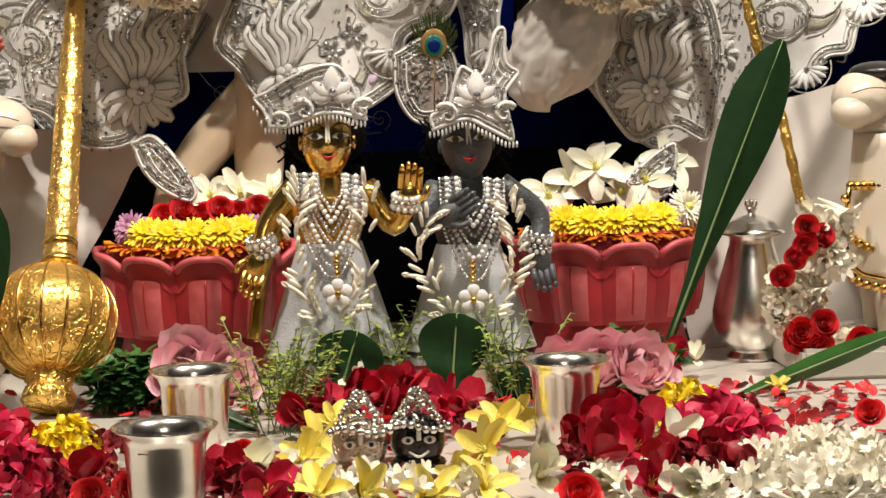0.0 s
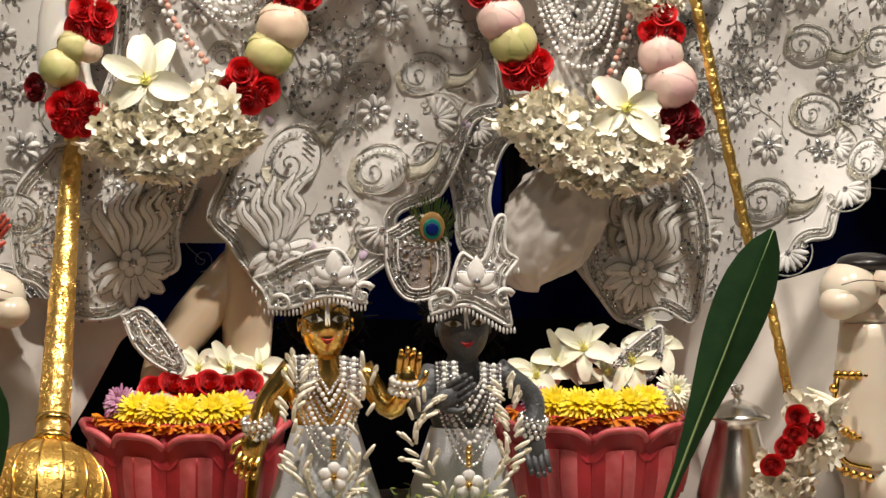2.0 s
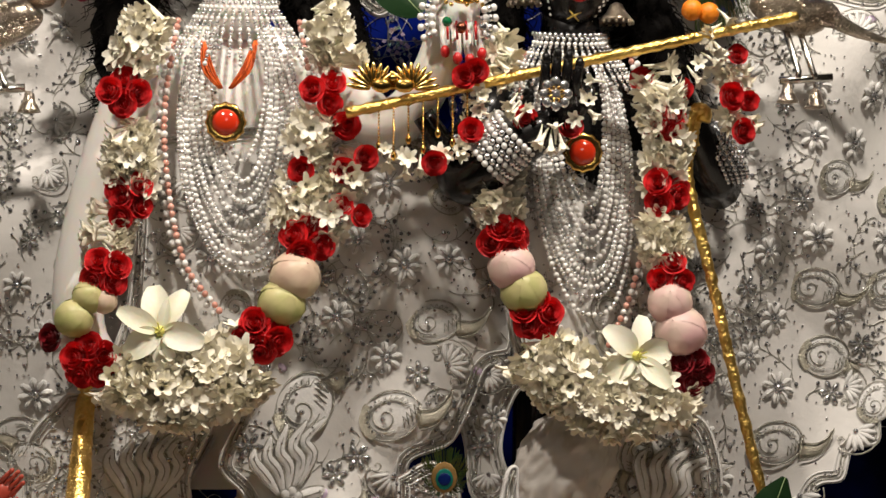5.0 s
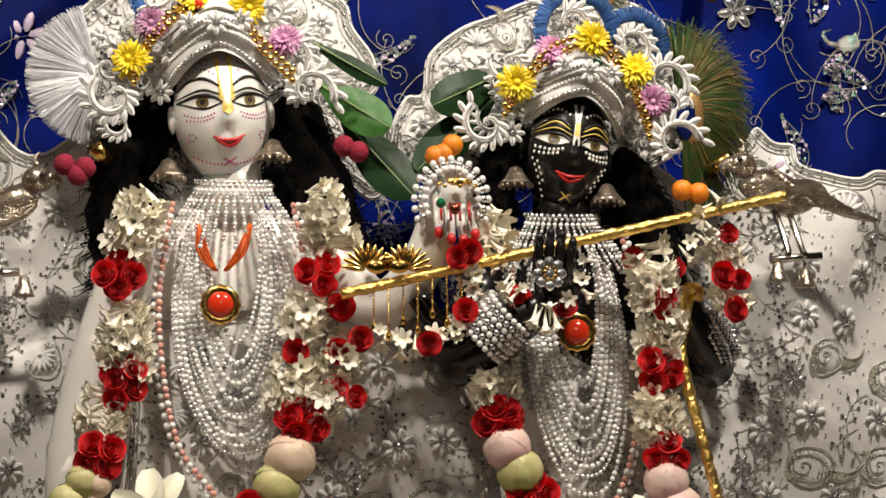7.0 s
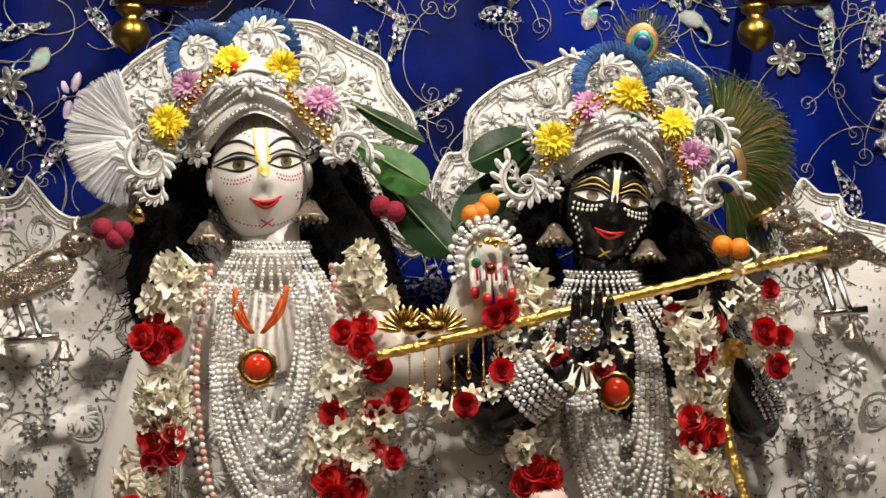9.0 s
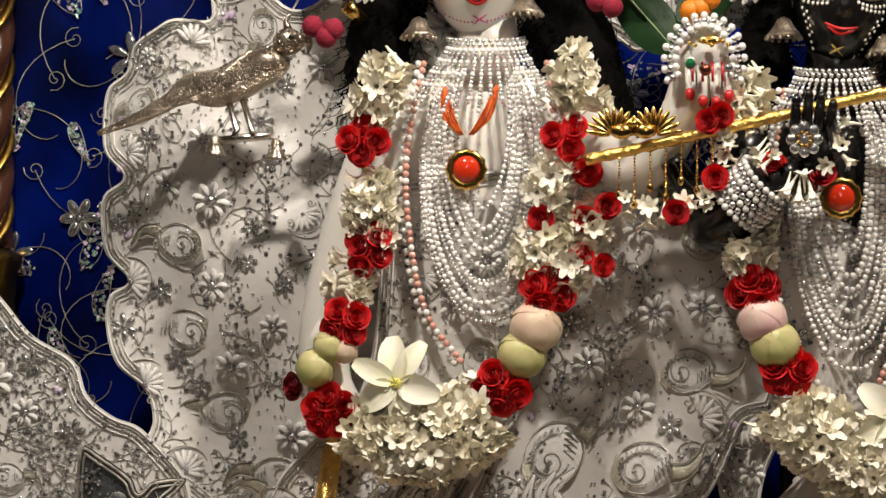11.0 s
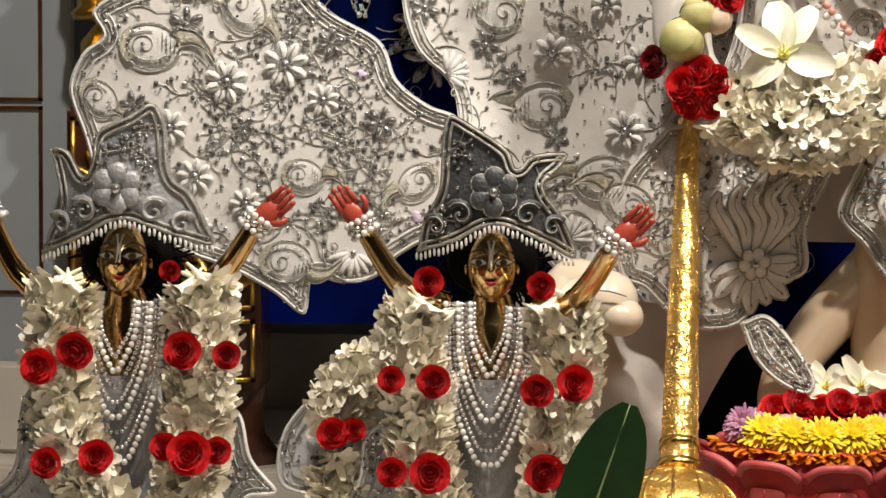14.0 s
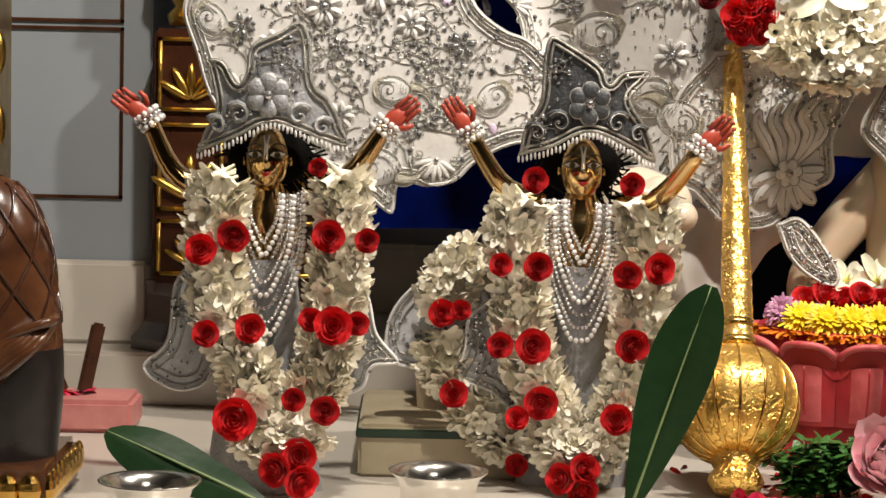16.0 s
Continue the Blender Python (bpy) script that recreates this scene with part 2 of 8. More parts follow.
M["tinsel_dark"] = mat("dark_velvet", (0.10, 0.105, 0.115), 0.42, 0.25, (0.065, 0.07, 0.075), 60, 0.5, 200, sheen=0.3)
M["net_rose"] = mat("net_rose", (0.34, 0.28, 0.25), 0.5, 0.1, (0.26, 0.21, 0.18), 60, 0.3, 400)
M["net"] = mat("net_white", (0.66, 0.68, 0.72), 0.5, 0.1, (0.50, 0.52, 0.56), 40, 0.3, 300)
M["spout"] = mat("copper_red", (0.30, 0.10, 0.06), 0.25, 0.9, (0.22, 0.06, 0.03), 30, 0.1)


# ---- mesh building ----
class MB:
    """Collects faces for one mesh; mi is the slot of the faces to come."""

    def __init__(self, *mats):
        self.v, self.f, self.m, self.mats, self.mi = [], [], [], [M[n] for n in mats], 0
        self.x = Matrix.Identity(4)

    def at(self, m=None):
        self.x = m or Matrix.Identity(4)
        return self

    def slot(self, i):
        self.mi = i
        return self

    def add(self, vs, fs):
        n = len(self.v)
        self.v += [tuple(self.x @ Vector(p)) for p in vs]
        self.f += [tuple(n + i for i in face) for face in fs]
        self.m += [self.mi] * len(fs)
        return self

    def grid(self, rows, wrap=False):
        w = len(rows[0])
        fs = []
        for i in range(len(rows) - 1):
            for j in range(w if wrap else w - 1):
                k = (j + 1) % w
                fs.append((i * w + j, i * w + k, (i + 1) * w + k, (i + 1) * w + j))
        return self.add([p for r in rows for p in r], fs)

    def ball(self, c, r, seg=8, rings=5, s=(1, 1, 1)):
        c = Vector(c)
        rows = []
        for i in range(rings + 1):
            a = math.pi * i / rings
            rr = max(math.sin(a), 0.02)
            rows.append([(c.x + r * s[0] * rr * math.cos(2 * math.pi * j / seg), c.y + r * s[1] * rr * math.sin(2 * math.pi * j / seg), c.z + r * s[2] * math.cos(a)) for j in range(seg)])
        return self.grid(rows[::-1], True)

    def tube(self, pts, r, seg=6, flat=1.0, cap=True):
        pts = [Vector(p) for p in pts]
        n = len(pts)
        rows, side = [], None
        for i, p in enumerate(pts):
            d = (pts[min(i + 1, n - 1)] - pts[max(i - 1, 0)])
            d = d.normalized() if d.length > 1e-9 else Vector((0, 0, 1))
            if side is None:
                side = d.cross(Vector((0, 1, 0)))
                if side.length < 0.05:
                    side = d.cross(Vector((1, 0, 0)))
            side = (side - d * side.dot(d)).normalized()
            up = side.cross(d)
            rr = r(i / max(1, n - 1)) if callable(r) else r
            rows.append([tuple(p + side * (rr * math.cos(2 * math.pi * j / seg)) + up * (rr * flat * math.sin(2 * math.pi * j / seg))) for j in range(seg)])
        self.grid(rows, True)
        if cap:
            b = len(self.v) - n * seg
            self.f += [tuple(b + j for j in range(seg))[::-1], tuple(b + (n - 1) * seg + j for j in range(seg))]
            self.m += [self.mi] * 2
        return self

    def lathe(self, prof, c=(0, 0, 0), seg=40, ripple=None):
        rows = []
        for r, z in prof:
            row = []
            for j in range(seg):
                a = 2 * math.pi * j / seg
                q = r * (ripple(a, z) if ripple else 1)
                row.append((c[0] + q * math.cos(a), c[1] + q * math.sin(a), c[2] + z))
            rows.append(row)
        return self.grid(rows, True)

    def box(self, lo, hi, bev=0.0):
        bm = bmesh.new()
        bmesh.ops.create_cube(bm, size=1)
        for v in bm.verts:
            v.co = [lo[i] + (v.co[i] + 0.5) * (hi[i] - lo[i]) for i in range(3)]
        if bev:
            bmesh.ops.bevel(bm, geom=bm.edges[:], offset=bev, segments=2, affect="EDGES")
        bm.verts.index_update()
        self.add([v.co[:] for v in bm.verts], [[v.index for v in f.verts] for f in bm.faces])
        bm.free()
        return self

    def petal(self, length, width, curl=0.3, cup=0.3, tip=0.6, nu=5, nv=4, m=None):
        """A petal along +z from the origin that faces -y and bends forward by curl."""
        rows = []
        for i in range(nu):
            u = i / (nu - 1)
            wide = width * math.sin(math.pi * (0.05 + 0.87 * u ** (0.5 + 0.6 * tip))) ** 0.6
            a = curl * u
            rows.append([(wide * (2 * j / (nv - 1) - 1), -length * u * math.sin(a) - cup * wide * (2 * j / (nv - 1) - 1) ** 2, length * u * math.cos(a)) for j in range(nv)])
        keep = self.x
        if m is not None:
            self.x = keep @ m
        self.grid(rows)
        self.x = keep
        return self

    def mesh(self, name, smooth=True):
        me = bpy.data.meshes.new(name)
        me.from_pydata(self.v, [], self.f)
        for m in self.mats:
            me.materials.append(m)
        me.polygons.foreach_set("material_index", self.m)
        me.polygons.foreach_set("use_smooth", [smooth] * len(self.f))
        me.update()
        return me


def part(name, mb, parent=None, label="", m=None, smooth=True):
    ob = new(name, mb.mesh(name, smooth) if isinstance(mb, MB) else mb)
    if parent is not None:
        ob.parent = parent
    if m is not None:
        ob.matrix_basis = m
    if label:
        ob["label"] = label
    return ob


def thing(name, label, category, group="", at=(0, 0, 0), kind=""):
    ob = new(name)
    ob.empty_display_size = 0.02
    ob.location = at
    return tagged(ob, label, category, group, kind)


def single(name, mb, label, category, group="", kind="", smooth=True, m=None):
    return tagged(part(name, mb, None, "", m, smooth), label, category, group, kind)


def arc(pts, n):
    """A smooth curve through points."""
    p = [Vector(q) for q in pts]
    p = [p[0] * 2 - p[1]] + p + [p[-1] * 2 - p[-2]]
    out = []
    k = len(p) - 3
    for i in range(n):
        s = i / (n - 1) * k
        j = min(int(s), k - 1)
        u = s - j
        a, b, c, d = p[j:j + 4]
        out.append(0.5 * (2 * b + (c - a) * u + (2 * a - 5 * b + 4 * c - d) * u * u + (3 * b - a - 3 * c + d) * u ** 3))
    return out


def rnd(a, b):
    return random.uniform(a, b)


FLOOR = -0.02

# The elevations from which the things are laid out: a standpoint, and the scale of its drawing on the plane y = -0.15.
SKETCH = {
    0: ((-0.203, -3.454, 0.531), (0.0537, 0.1726), (0.9062, -0.0298), (-0.0221, -0.9086)),
    3: ((-0.325, -3.471, 0.737), (0.0546, 0.6534), (0.9126, -0.0010), (0.0016, -0.9068)),
    8: ((-0.412, -3.479, 0.695), (0.0740, 1.2527), (0.9345, 0.0077), (-0.0147, -0.9376)),
    10: ((0.063, -3.402, 0.946), (-0.2540, 1.0441), (0.8906, -0.0041), (-0.0016, -0.8867)),
    15: ((-0.944, -2.92, 0.607), (-0.9621, 0.3692), (0.7536, 0.0163), (0.0158, -0.7564)),
    16: ((-1.018, -3.41, 0.586), (-0.9722, 0.3078), (0.8870, 0.0191), (0.0201, -0.8902)),
}


def sk(view, a, b, y):
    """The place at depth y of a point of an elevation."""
    eye, o, u, v = SKETCH[view]
    a, b = (a - 784) / 1000, (b - 441) / 1000
    x, z = o[0] + u[0] * a + v[0] * b, o[1] + u[1] * a + v[1] * b
    k = (y - eye[1]) / (-0.15 - eye[1])
    return Vector((eye[0] + (x - eye[0]) * k, y, eye[2] + (z - eye[2]) * k))


def ground(a, b, h=0.0):
    eye = Vector(SKETCH[0][0])
    d = sk(0, a, b, -0.15) - eye
    return eye + d * ((FLOOR + h - eye.z) / d.z)


# ---- the room ----
def slab(name, lo, hi, m, label, category, bev=0.0):
    return single(name, MB(m).box(lo, hi, bev), label, category, kind="structure", smooth=False)


slab("floor", (-4, -6.2, -1.05), (4, 1.2, -0.95), "hall_floor", "unseen stone hall floor, darkened for the unlit hall", "floor")
slab("altar_step", (-2.6, -1.3, -0.949), (2.6, 1.0, FLOOR), "stone", "pale cream marble altar platform", "platform", 0.01)
slab("back_step", (-2.4, 0.27, FLOOR + 0.002), (-0.9, 0.99, 0.075), "stone", "raised pale marble step behind the altar", "step", 0.006)
slab("wall_back", (-4, 1.0, -1.05), (4, 1.12, 3.1), "wall", "plain grey-blue painted wall", "wall")
# unseen sides, front and ceiling, kept dark so metals reflect an unlit hall
slab("wall_left", (-4.1, -6.2, -1.05), (-4, 1.12, 3.1), "hall_wall", "plain unseen side wall, darkened for the unlit hall", "wall")
slab("wall_right", (4, -6.2, -1.05), (4.1, 1.12, 3.1), "hall_wall", "plain unseen side wall, darkened for the unlit hall", "wall")
slab("wall_front", (-4, -6.3, -1.05), (4, -6.2, 3.1), "hall_wall", "plain unseen wall behind the visitors, darkened for the unlit hall", "wall")
slab("ceiling", (-4.1, -6.3, 3.1), (4.1, 1.12, 3.2), "hall_wall", "plain unseen ceiling, darkened for the unlit hall", "ceiling")
panel = tagged(part("wall_panel", MB("wall").box((-2.9, 0.40, -0.02), (-1.5, 0.998, 2.6), 0.004), smooth=False), "grey panelled wall with thin dark inlay lines", "wall panel", kind="structure")
for x0, z0, z1 in ((-2.072, 0.340, 0.652), (-2.072, 0.660, 1.5)):
    mb = MB("wood")
    x1 = x0 + 0.52
    for lo, hi in (((x0, z0), (x1, z0 + 0.006)), ((x0, z1 - 0.006), (x1, z1)), ((x0, z0), (x0 + 0.006, z1)), ((x1 - 0.006, z0), (x1, z1))):
        mb.box((lo[0], 0.396, lo[1]), (hi[0], 0.402, hi[1]))
    part("inlay_frame", mb, panel, "thin dark inlay line", smooth=False)
slab("baseboard_back", (-1.5, 0.955, 0.0755), (-0.66, 0.998, 0.22), "stone", "pale stone skirting moulding", "skirting", 0.008)
slab("baseboard", (-2.9, 0.375, 0.075), (-1.5, 0.40, 0.228), "stone", "pale stone skirting moulding", "skirting", 0.008)


# ---- embroidery ----
def emb_flower():
    mb = MB("thread_white", "crystal", "thread_silver")
    for k in range(8):
        a = k * math.pi / 4
        mb.at(pose(0, 0, 0, 0, 0, 0) @ Matrix.Rotation(a, 4, "Y"))
        mb.slot(0).ball((0, -0.002, 0.017), 0.0105, 8, 4, (0.62, 0.32, 1.0))
        mb.slot(2).tube([(0, -0.006, 0.009), (0, -0.006, 0.024)], 0.0007, 4)
    mb.at().slot(1).ball((0, -0.005, 0), 0.0062, 8, 4, (1, 0.6, 1))
    for k in range(7):
        a = k * 2 * math.pi / 7
        mb.ball((0.008 * math.cos(a), -0.005, 0.008 * math.sin(a)), 0.0022, 6, 3)
    return mb.mesh("embroidered_flower")


def emb_jewel_flower():
    mb = MB("crystal", "thread_silver")
    for k in range(6):
        mb.at(Matrix.Rotation(k * math.pi / 3, 4, "Y"))
        mb.slot(0).ball((0, -0.002, 0.017), 0.011, 6, 4, (0.55, 0.35, 1.0))
        mb.slot(1).tube([(0.0064 * math.sin(t), -0.002, 0.017 - 0.0115 * math.cos(t)) for t in [i * math.pi / 5 for i in range(11)]], 0.0008, 4, cap=False)
    mb.at().slot(0).ball((0, -0.004, 0), 0.0055, 8, 4, (1, 0.6, 1))
    return mb.mesh("jewel_flower")


def spiral(cx, cz, r, turns, a0, n=18, y=-0.003, sgn=1):
    return [(cx + r * (1 - i / n) * math.cos(a0 + sgn * turns * 2 * math.pi * i / n), y, cz + r * (1 - i / n) * math.sin(a0 + sgn * turns * 2 * math.pi * i / n)) for i in range(n)]


def emb_paisley():
    """A padded conch: round cream body with a beaded cap, a spiral and a tapering tail."""
    mb = MB("thread_white", "thread_silver", "thread_gold", "crystal")
    mb.slot(0).ball((0, 0.001, 0), 0.036, 16, 6, (1.05, 0.10, 0.82))
    mb.slot(1).tube([(0.026 * math.cos(a) - 0.003, -0.0035, 0.019 * math.sin(a)) for a in [0.4 + i * 4.4 / 20 for i in range(21)]], 0.0009, 4)
    for i in range(8):
        a = 0.2 + i * 0.28
        mb.tube([(0.030 * math.cos(a), -0.003, 0.024 * math.sin(a)), (0.022 * math.cos(a + 0.12), -0.004, 0.017 * math.sin(a + 0.12)), (0.030 * math.cos(a + 0.24), -0.003, 0.024 * math.sin(a + 0.24))], 0.0007, 3)
    mb.slot(1).tube(spiral(-0.008, 0.0, 0.017, 1.4, 2.4), 0.0011, 4)
    mb.tube([(0.038 * math.cos(a), -0.002, 0.030 * math.sin(a)) for a in [i * 2 * math.pi / 28 for i in range(29)]], 0.0014, 4)
    mb.slot(3).ball((-0.010, -0.008, -0.001), 0.0032, 8, 4).ball((0.004, -0.008, 0.014), 0.0022, 6, 4)
    for q in range(5):
        a = -0.9 + q * 0.22
        mb.slot(1).tube([(0.012 + 0.006 * q, -0.006, -0.020 + 0.002 * q), (0.015 + 0.006 * q, -0.007, -0.006 + 0.003 * q), (0.018 + 0.006 * q, -0.006, -0.014 + 0.003 * q)], 0.0008, 4)
    tail = [(0.030, -0.002, -0.016), (0.052, -0.003, -0.020), (0.070, -0.003, -0.012), (0.084, -0.002, 0.004)]
    c = arc(tail, 12)
    mb.slot(2).tube(c, lambda u: 0.0095 * (1 - u) + 0.002, 6, 0.2)
    mb.slot(1).tube([p + Vector((0, -0.002, 0.0115 * (1 - i / 11) + 0.002)) for i, p in enumerate(c)], 0.001, 4)
    mb.tube([p + Vector((0, -0.002, -0.0115 * (1 - i / 11) - 0.002)) for i, p in enumerate(c)], 0.001, 4)
    for i in range(9):
        a = 2.0 + i * 0.26
        mb.slot(3).ball((0.031 * math.cos(a), -0.005, 0.024 * math.sin(a)), 0.0016, 6, 3)
    cap = [[((0.026 + 0.012 * k) * math.cos(a) - 0.004, -0.004, (0.021 + 0.010 * k) * math.sin(a)) for a in [2.2 + i * 0.19 for i in range(10)]] for k in (0, 1)]
    mb.slot(2).grid(cap)
    return mb.mesh("embroidered_conch")


def emb_fan():
    mb = MB("thread_white", "thread_silver", "crystal")
    for k in range(7):
        a = -1.15 + k * 0.38
        mb.at(Matrix.Rotation(a, 4, "Y"))
        mb.slot(0).ball((0, -0.002, 0.022), 0.016, 6, 4, (0.34, 0.25, 1.0))
        mb.slot(1).tube([(0.006, -0.003, 0.008), (0.007, -0.004, 0.036)], 0.0007, 4)
    mb.at().slot(1).tube([(0.043 * math.sin(a), -0.003, 0.043 * math.cos(a)) for a in [-1.5 + i * 0.25 for i in range(13)]], 0.0016, 5)
    mb.tube(spiral(0.030, -0.004, 0.010, 1.2, 0.6), 0.0014, 4)
    mb.tube(spiral(-0.030, -0.004, 0.010, 1.2, 2.4, sgn=-1), 0.0014, 4)
    mb.slot(2).ball((0, -0.004, 0.002), 0.005, 8, 4, (1, 0.6, 1))
    return mb.mesh("embroidered_fan")


def emb_lotus():
    """The large padded lotus at the end of a sash: a fan of petals and a sheaf of long curved ones."""
    mb = MB("thread_white", "thread_silver", "crystal")

    def leaf(line, w):
        c = arc(line, 14)
        mb.slot(0).tube(c, lambda u: w * max(0.06, math.sin(math.pi * (0.08 + 0.88 * u))) ** 0.7, 8, 0.34)
        for sd in (-1, 1):
            edge = []
            for i, p in enumerate(c):
                d = c[min(i + 1, 13)] - c[max(i - 1, 0)]
                nrm = Vector((-d.z, 0, d.x)).normalized()
                edge.append(p + nrm * sd * w * max(0.06, math.sin(math.pi * (0.08 + 0.88 * i / 13))) ** 0.7 + Vector((0, -0.001, 0)))
            mb.slot(1).tube(edge, 0.0013, 4)
        mb.tube([p + Vector((0, -0.36 * w, 0)) for p in c[3:12]], 0.0008, 4)
        mb.slot(2).ball(c[10] + Vector((0, -0.4 * w, 0)), 0.0018, 6, 4)
    for k in range(8):
        a = -1.45 + k * 0.41
        L = 0.066 if k % 2 == 0 else 0.058
        leaf([(0.012 * math.sin(a), -0.001, 0.012 * math.cos(a)), (0.6 * L * math.sin(a + 0.06), -0.003, 0.6 * L * math.cos(a + 0.06)), (L * math.sin(a), -0.001, L * math.cos(a))], 0.0125)
    for k in range(5):
        x = -0.045 + 0.020 * k
        leaf([(x * 0.4, -0.001, -0.012), (x * 1.1 - 0.012, -0.003, -0.05), (x * 1.2 - 0.004, -0.003, -0.08), (x * 1.7 - 0.03, -0.001, -0.115 + 0.008 * abs(k - 2))], 0.0105)
    for k in range(6):
        a = k * math.pi / 3
        mb.slot(0).ball((0.013 * math.cos(a), -0.007, 0.013 * math.sin(a)), 0.0090, 8, 5, (1, 0.45, 1))
        mb.slot(1).tube([(0.013 * math.cos(a) + 0.0088 * math.cos(b), -0.009, 0.013 * math.sin(a) + 0.0088 * math.sin(b)) for b in [i * 0.5236 for i in range(13)]], 0.0008, 4)
    mb.slot(2).ball((0, -0.013, 0), 0.0055, 8, 5)
    return mb.mesh("embroidered_lotus")


E_FLOWER, E_JEWEL, E_CONCH, E_FAN, E_LOTUS = emb_flower(), emb_jewel_flower(), emb_paisley(), emb_fan(), emb_lotus()


def inside(p, poly):
    c = False
    n = len(poly)
    for i in range(n):
        a, b = poly[i], poly[i - 1]
        if (a[1] > p[1]) != (b[1] > p[1]) and p[0] < (b[0] - a[0]) * (p[1] - a[1]) / (b[1] - a[1]) + a[0]:
            c = not c
    return c


def sheet(outline, yfun, m, step=0.02, smooth_n=0):
    """A cloth of that outline in x and z, laid on the surface y = yfun(x, z)."""
    from mathutils.geometry import delaunay_2d_cdt
    if smooth_n:
        pts = [(p[0], p[2]) for p in arc([(a, 0, b) for a, b in outline + outline[:1]], smooth_n)[:-1]]
    else:
        pts = []
        for i, a in enumerate(outline):
            b = outline[(i + 1) % len(outline)]
            k = max(1, int(math.dist(a, b) / step))
            pts += [(a[0] + (b[0] - a[0]) * j / k, a[1] + (b[1] - a[1]) * j / k) for j in range(k)]
    n = len(pts)
    xs, zs = [p[0] for p in pts], [p[1] for p in pts]
    inner = []
    x = min(xs)
    while x < max(xs):
        z = min(zs)
        while z < max(zs):
            q = (x + rnd(-0.2, 0.2) * step, z + rnd(-0.2, 0.2) * step)
            if inside(q, pts):
                inner.append(q)
            z += step
        x += step
    vs, _, fs, _, _, _ = delaunay_2d_cdt([Vector(p) for p in pts + inner], [(i, (i + 1) % n) for i in range(n)], [], 1, 1e-5)
    mb = MB(m)
    back = [(v.x, yfun(v.x, v.y) + 0.004, v.y) for v in vs]
    mb.add([(v.x, yfun(v.x, v.y), v.y) for v in vs], [tuple(f) for f in fs])
    mb.add(back, [tuple(f)[::-1] for f in fs])
    return mb, pts


def hem(pts, yfun, closed=True, rows=((0.004, 0.0021, 0), (0.009, 0.0012, 1), (0.015, 0.0016, 1), (0.022, 0.0014, 0)), beads=0.02):
    """Cords along an outline, each (inset, radius, slot), and a row of stones between."""
    mb = MB("thread_white", "thread_silver", "crystal")
    n = len(pts)
    area = sum(pts[i - 1][0] * pts[i][1] - pts[i][0] * pts[i - 1][1] for i in range(n))
    sg = 1 if area > 0 else -1
    for ins, r, s in rows:
        line = []
        for i in range(n):
            a, b = pts[i - 2], pts[(i + 2) % n]
            d = math.dist(a, b) or 1
            nx, nz = -(b[1] - a[1]) / d * sg, (b[0] - a[0]) / d * sg
            x, z = pts[i][0] + nx * ins, pts[i][1] + nz * ins
            line.append((x, yfun(x, z) - 0.002, z))
        mb.slot(s).tube(line + line[:1], r, 4, cap=False)
        if ins == 0.015 or len(rows) == 1:
            run = 0
            for i in range(1, n):
                run += math.dist(line[i], line[i - 1])
                if run > beads:
                    run = 0
                    mb.slot(2).ball((line[i][0], line[i][1] - 0.002, line[i][2]), 0.0028, 6, 3)
    return mb


def vines(poly, yfun, count, avoid=(), size=0.10, seed=1):
    """Branching silver-thread sprays with a stone at each twig's end, and loose sequins."""
    rg = random.Random(seed)
    mb = MB("thread_silver", "thread_dark", "crystal")
    xs, zs = [p[0] for p in poly], [p[1] for p in poly]
    ok = lambda x, z, gap: inside((x, z), poly) and all((x - a) ** 2 + (z - b) ** 2 > (r + gap) ** 2 for a, b, r in avoid)
    done = tries = 0
    while done < count and tries < count * 30:
        tries += 1
        x, z = rg.uniform(min(xs), max(xs)), rg.uniform(min(zs), max(zs))
        if not ok(x, z, 0.0):
            continue
        done += 1
        a, turn = rg.uniform(0, 6.28), rg.uniform(-4, 4)
        line = []
        for i in range(9):
            if not ok(x, z, -0.008):
                break
            line.append((x, yfun(x, z) - 0.0015, z))
            if i and i % 2 == 0:
                for sd in (-1, 1):
                    b = a + sd * rg.uniform(0.6, 1.1)
                    L = size * rg.uniform(0.12, 0.26)
                    q = (x + L * math.cos(b), z + L * math.sin(b))
                    if ok(*q, -0.006):
                        mid = ((x + q[0]) / 2 + 0.003 * sd * math.sin(b), (z + q[1]) / 2)
                        mb.slot(0).tube([(x, yfun(x, z) - 0.0015, z), (mid[0], yfun(*mid) - 0.0018, mid[1]), (q[0], yfun(*q) - 0.0015, q[1])], 0.0008, 3, cap=False)
                        mb.slot(rg.choice((1, 2, 2))).ball((q[0], yfun(*q) - 0.0025, q[1]), rg.uniform(0.0026, 0.0042), 6, 3, (1, 0.6, 1))
            x, z = x + size / 8 * math.cos(a), z + size / 8 * math.sin(a)
            a += turn * 0.12
        if len(line) > 2:
            mb.slot(0).tube(line, 0.0010, 3, cap=False)
    for _ in range(count * 10):
        x, z = rg.uniform(min(xs), max(xs)), rg.uniform(min(zs), max(zs))
        if ok(x, z, 0.0):
            mb.slot(2).ball((x, yfun(x, z) - 0.002, z), rg.uniform(0.0014, 0.0026), 5, 3, (1, 0.6, 1))
    return mb


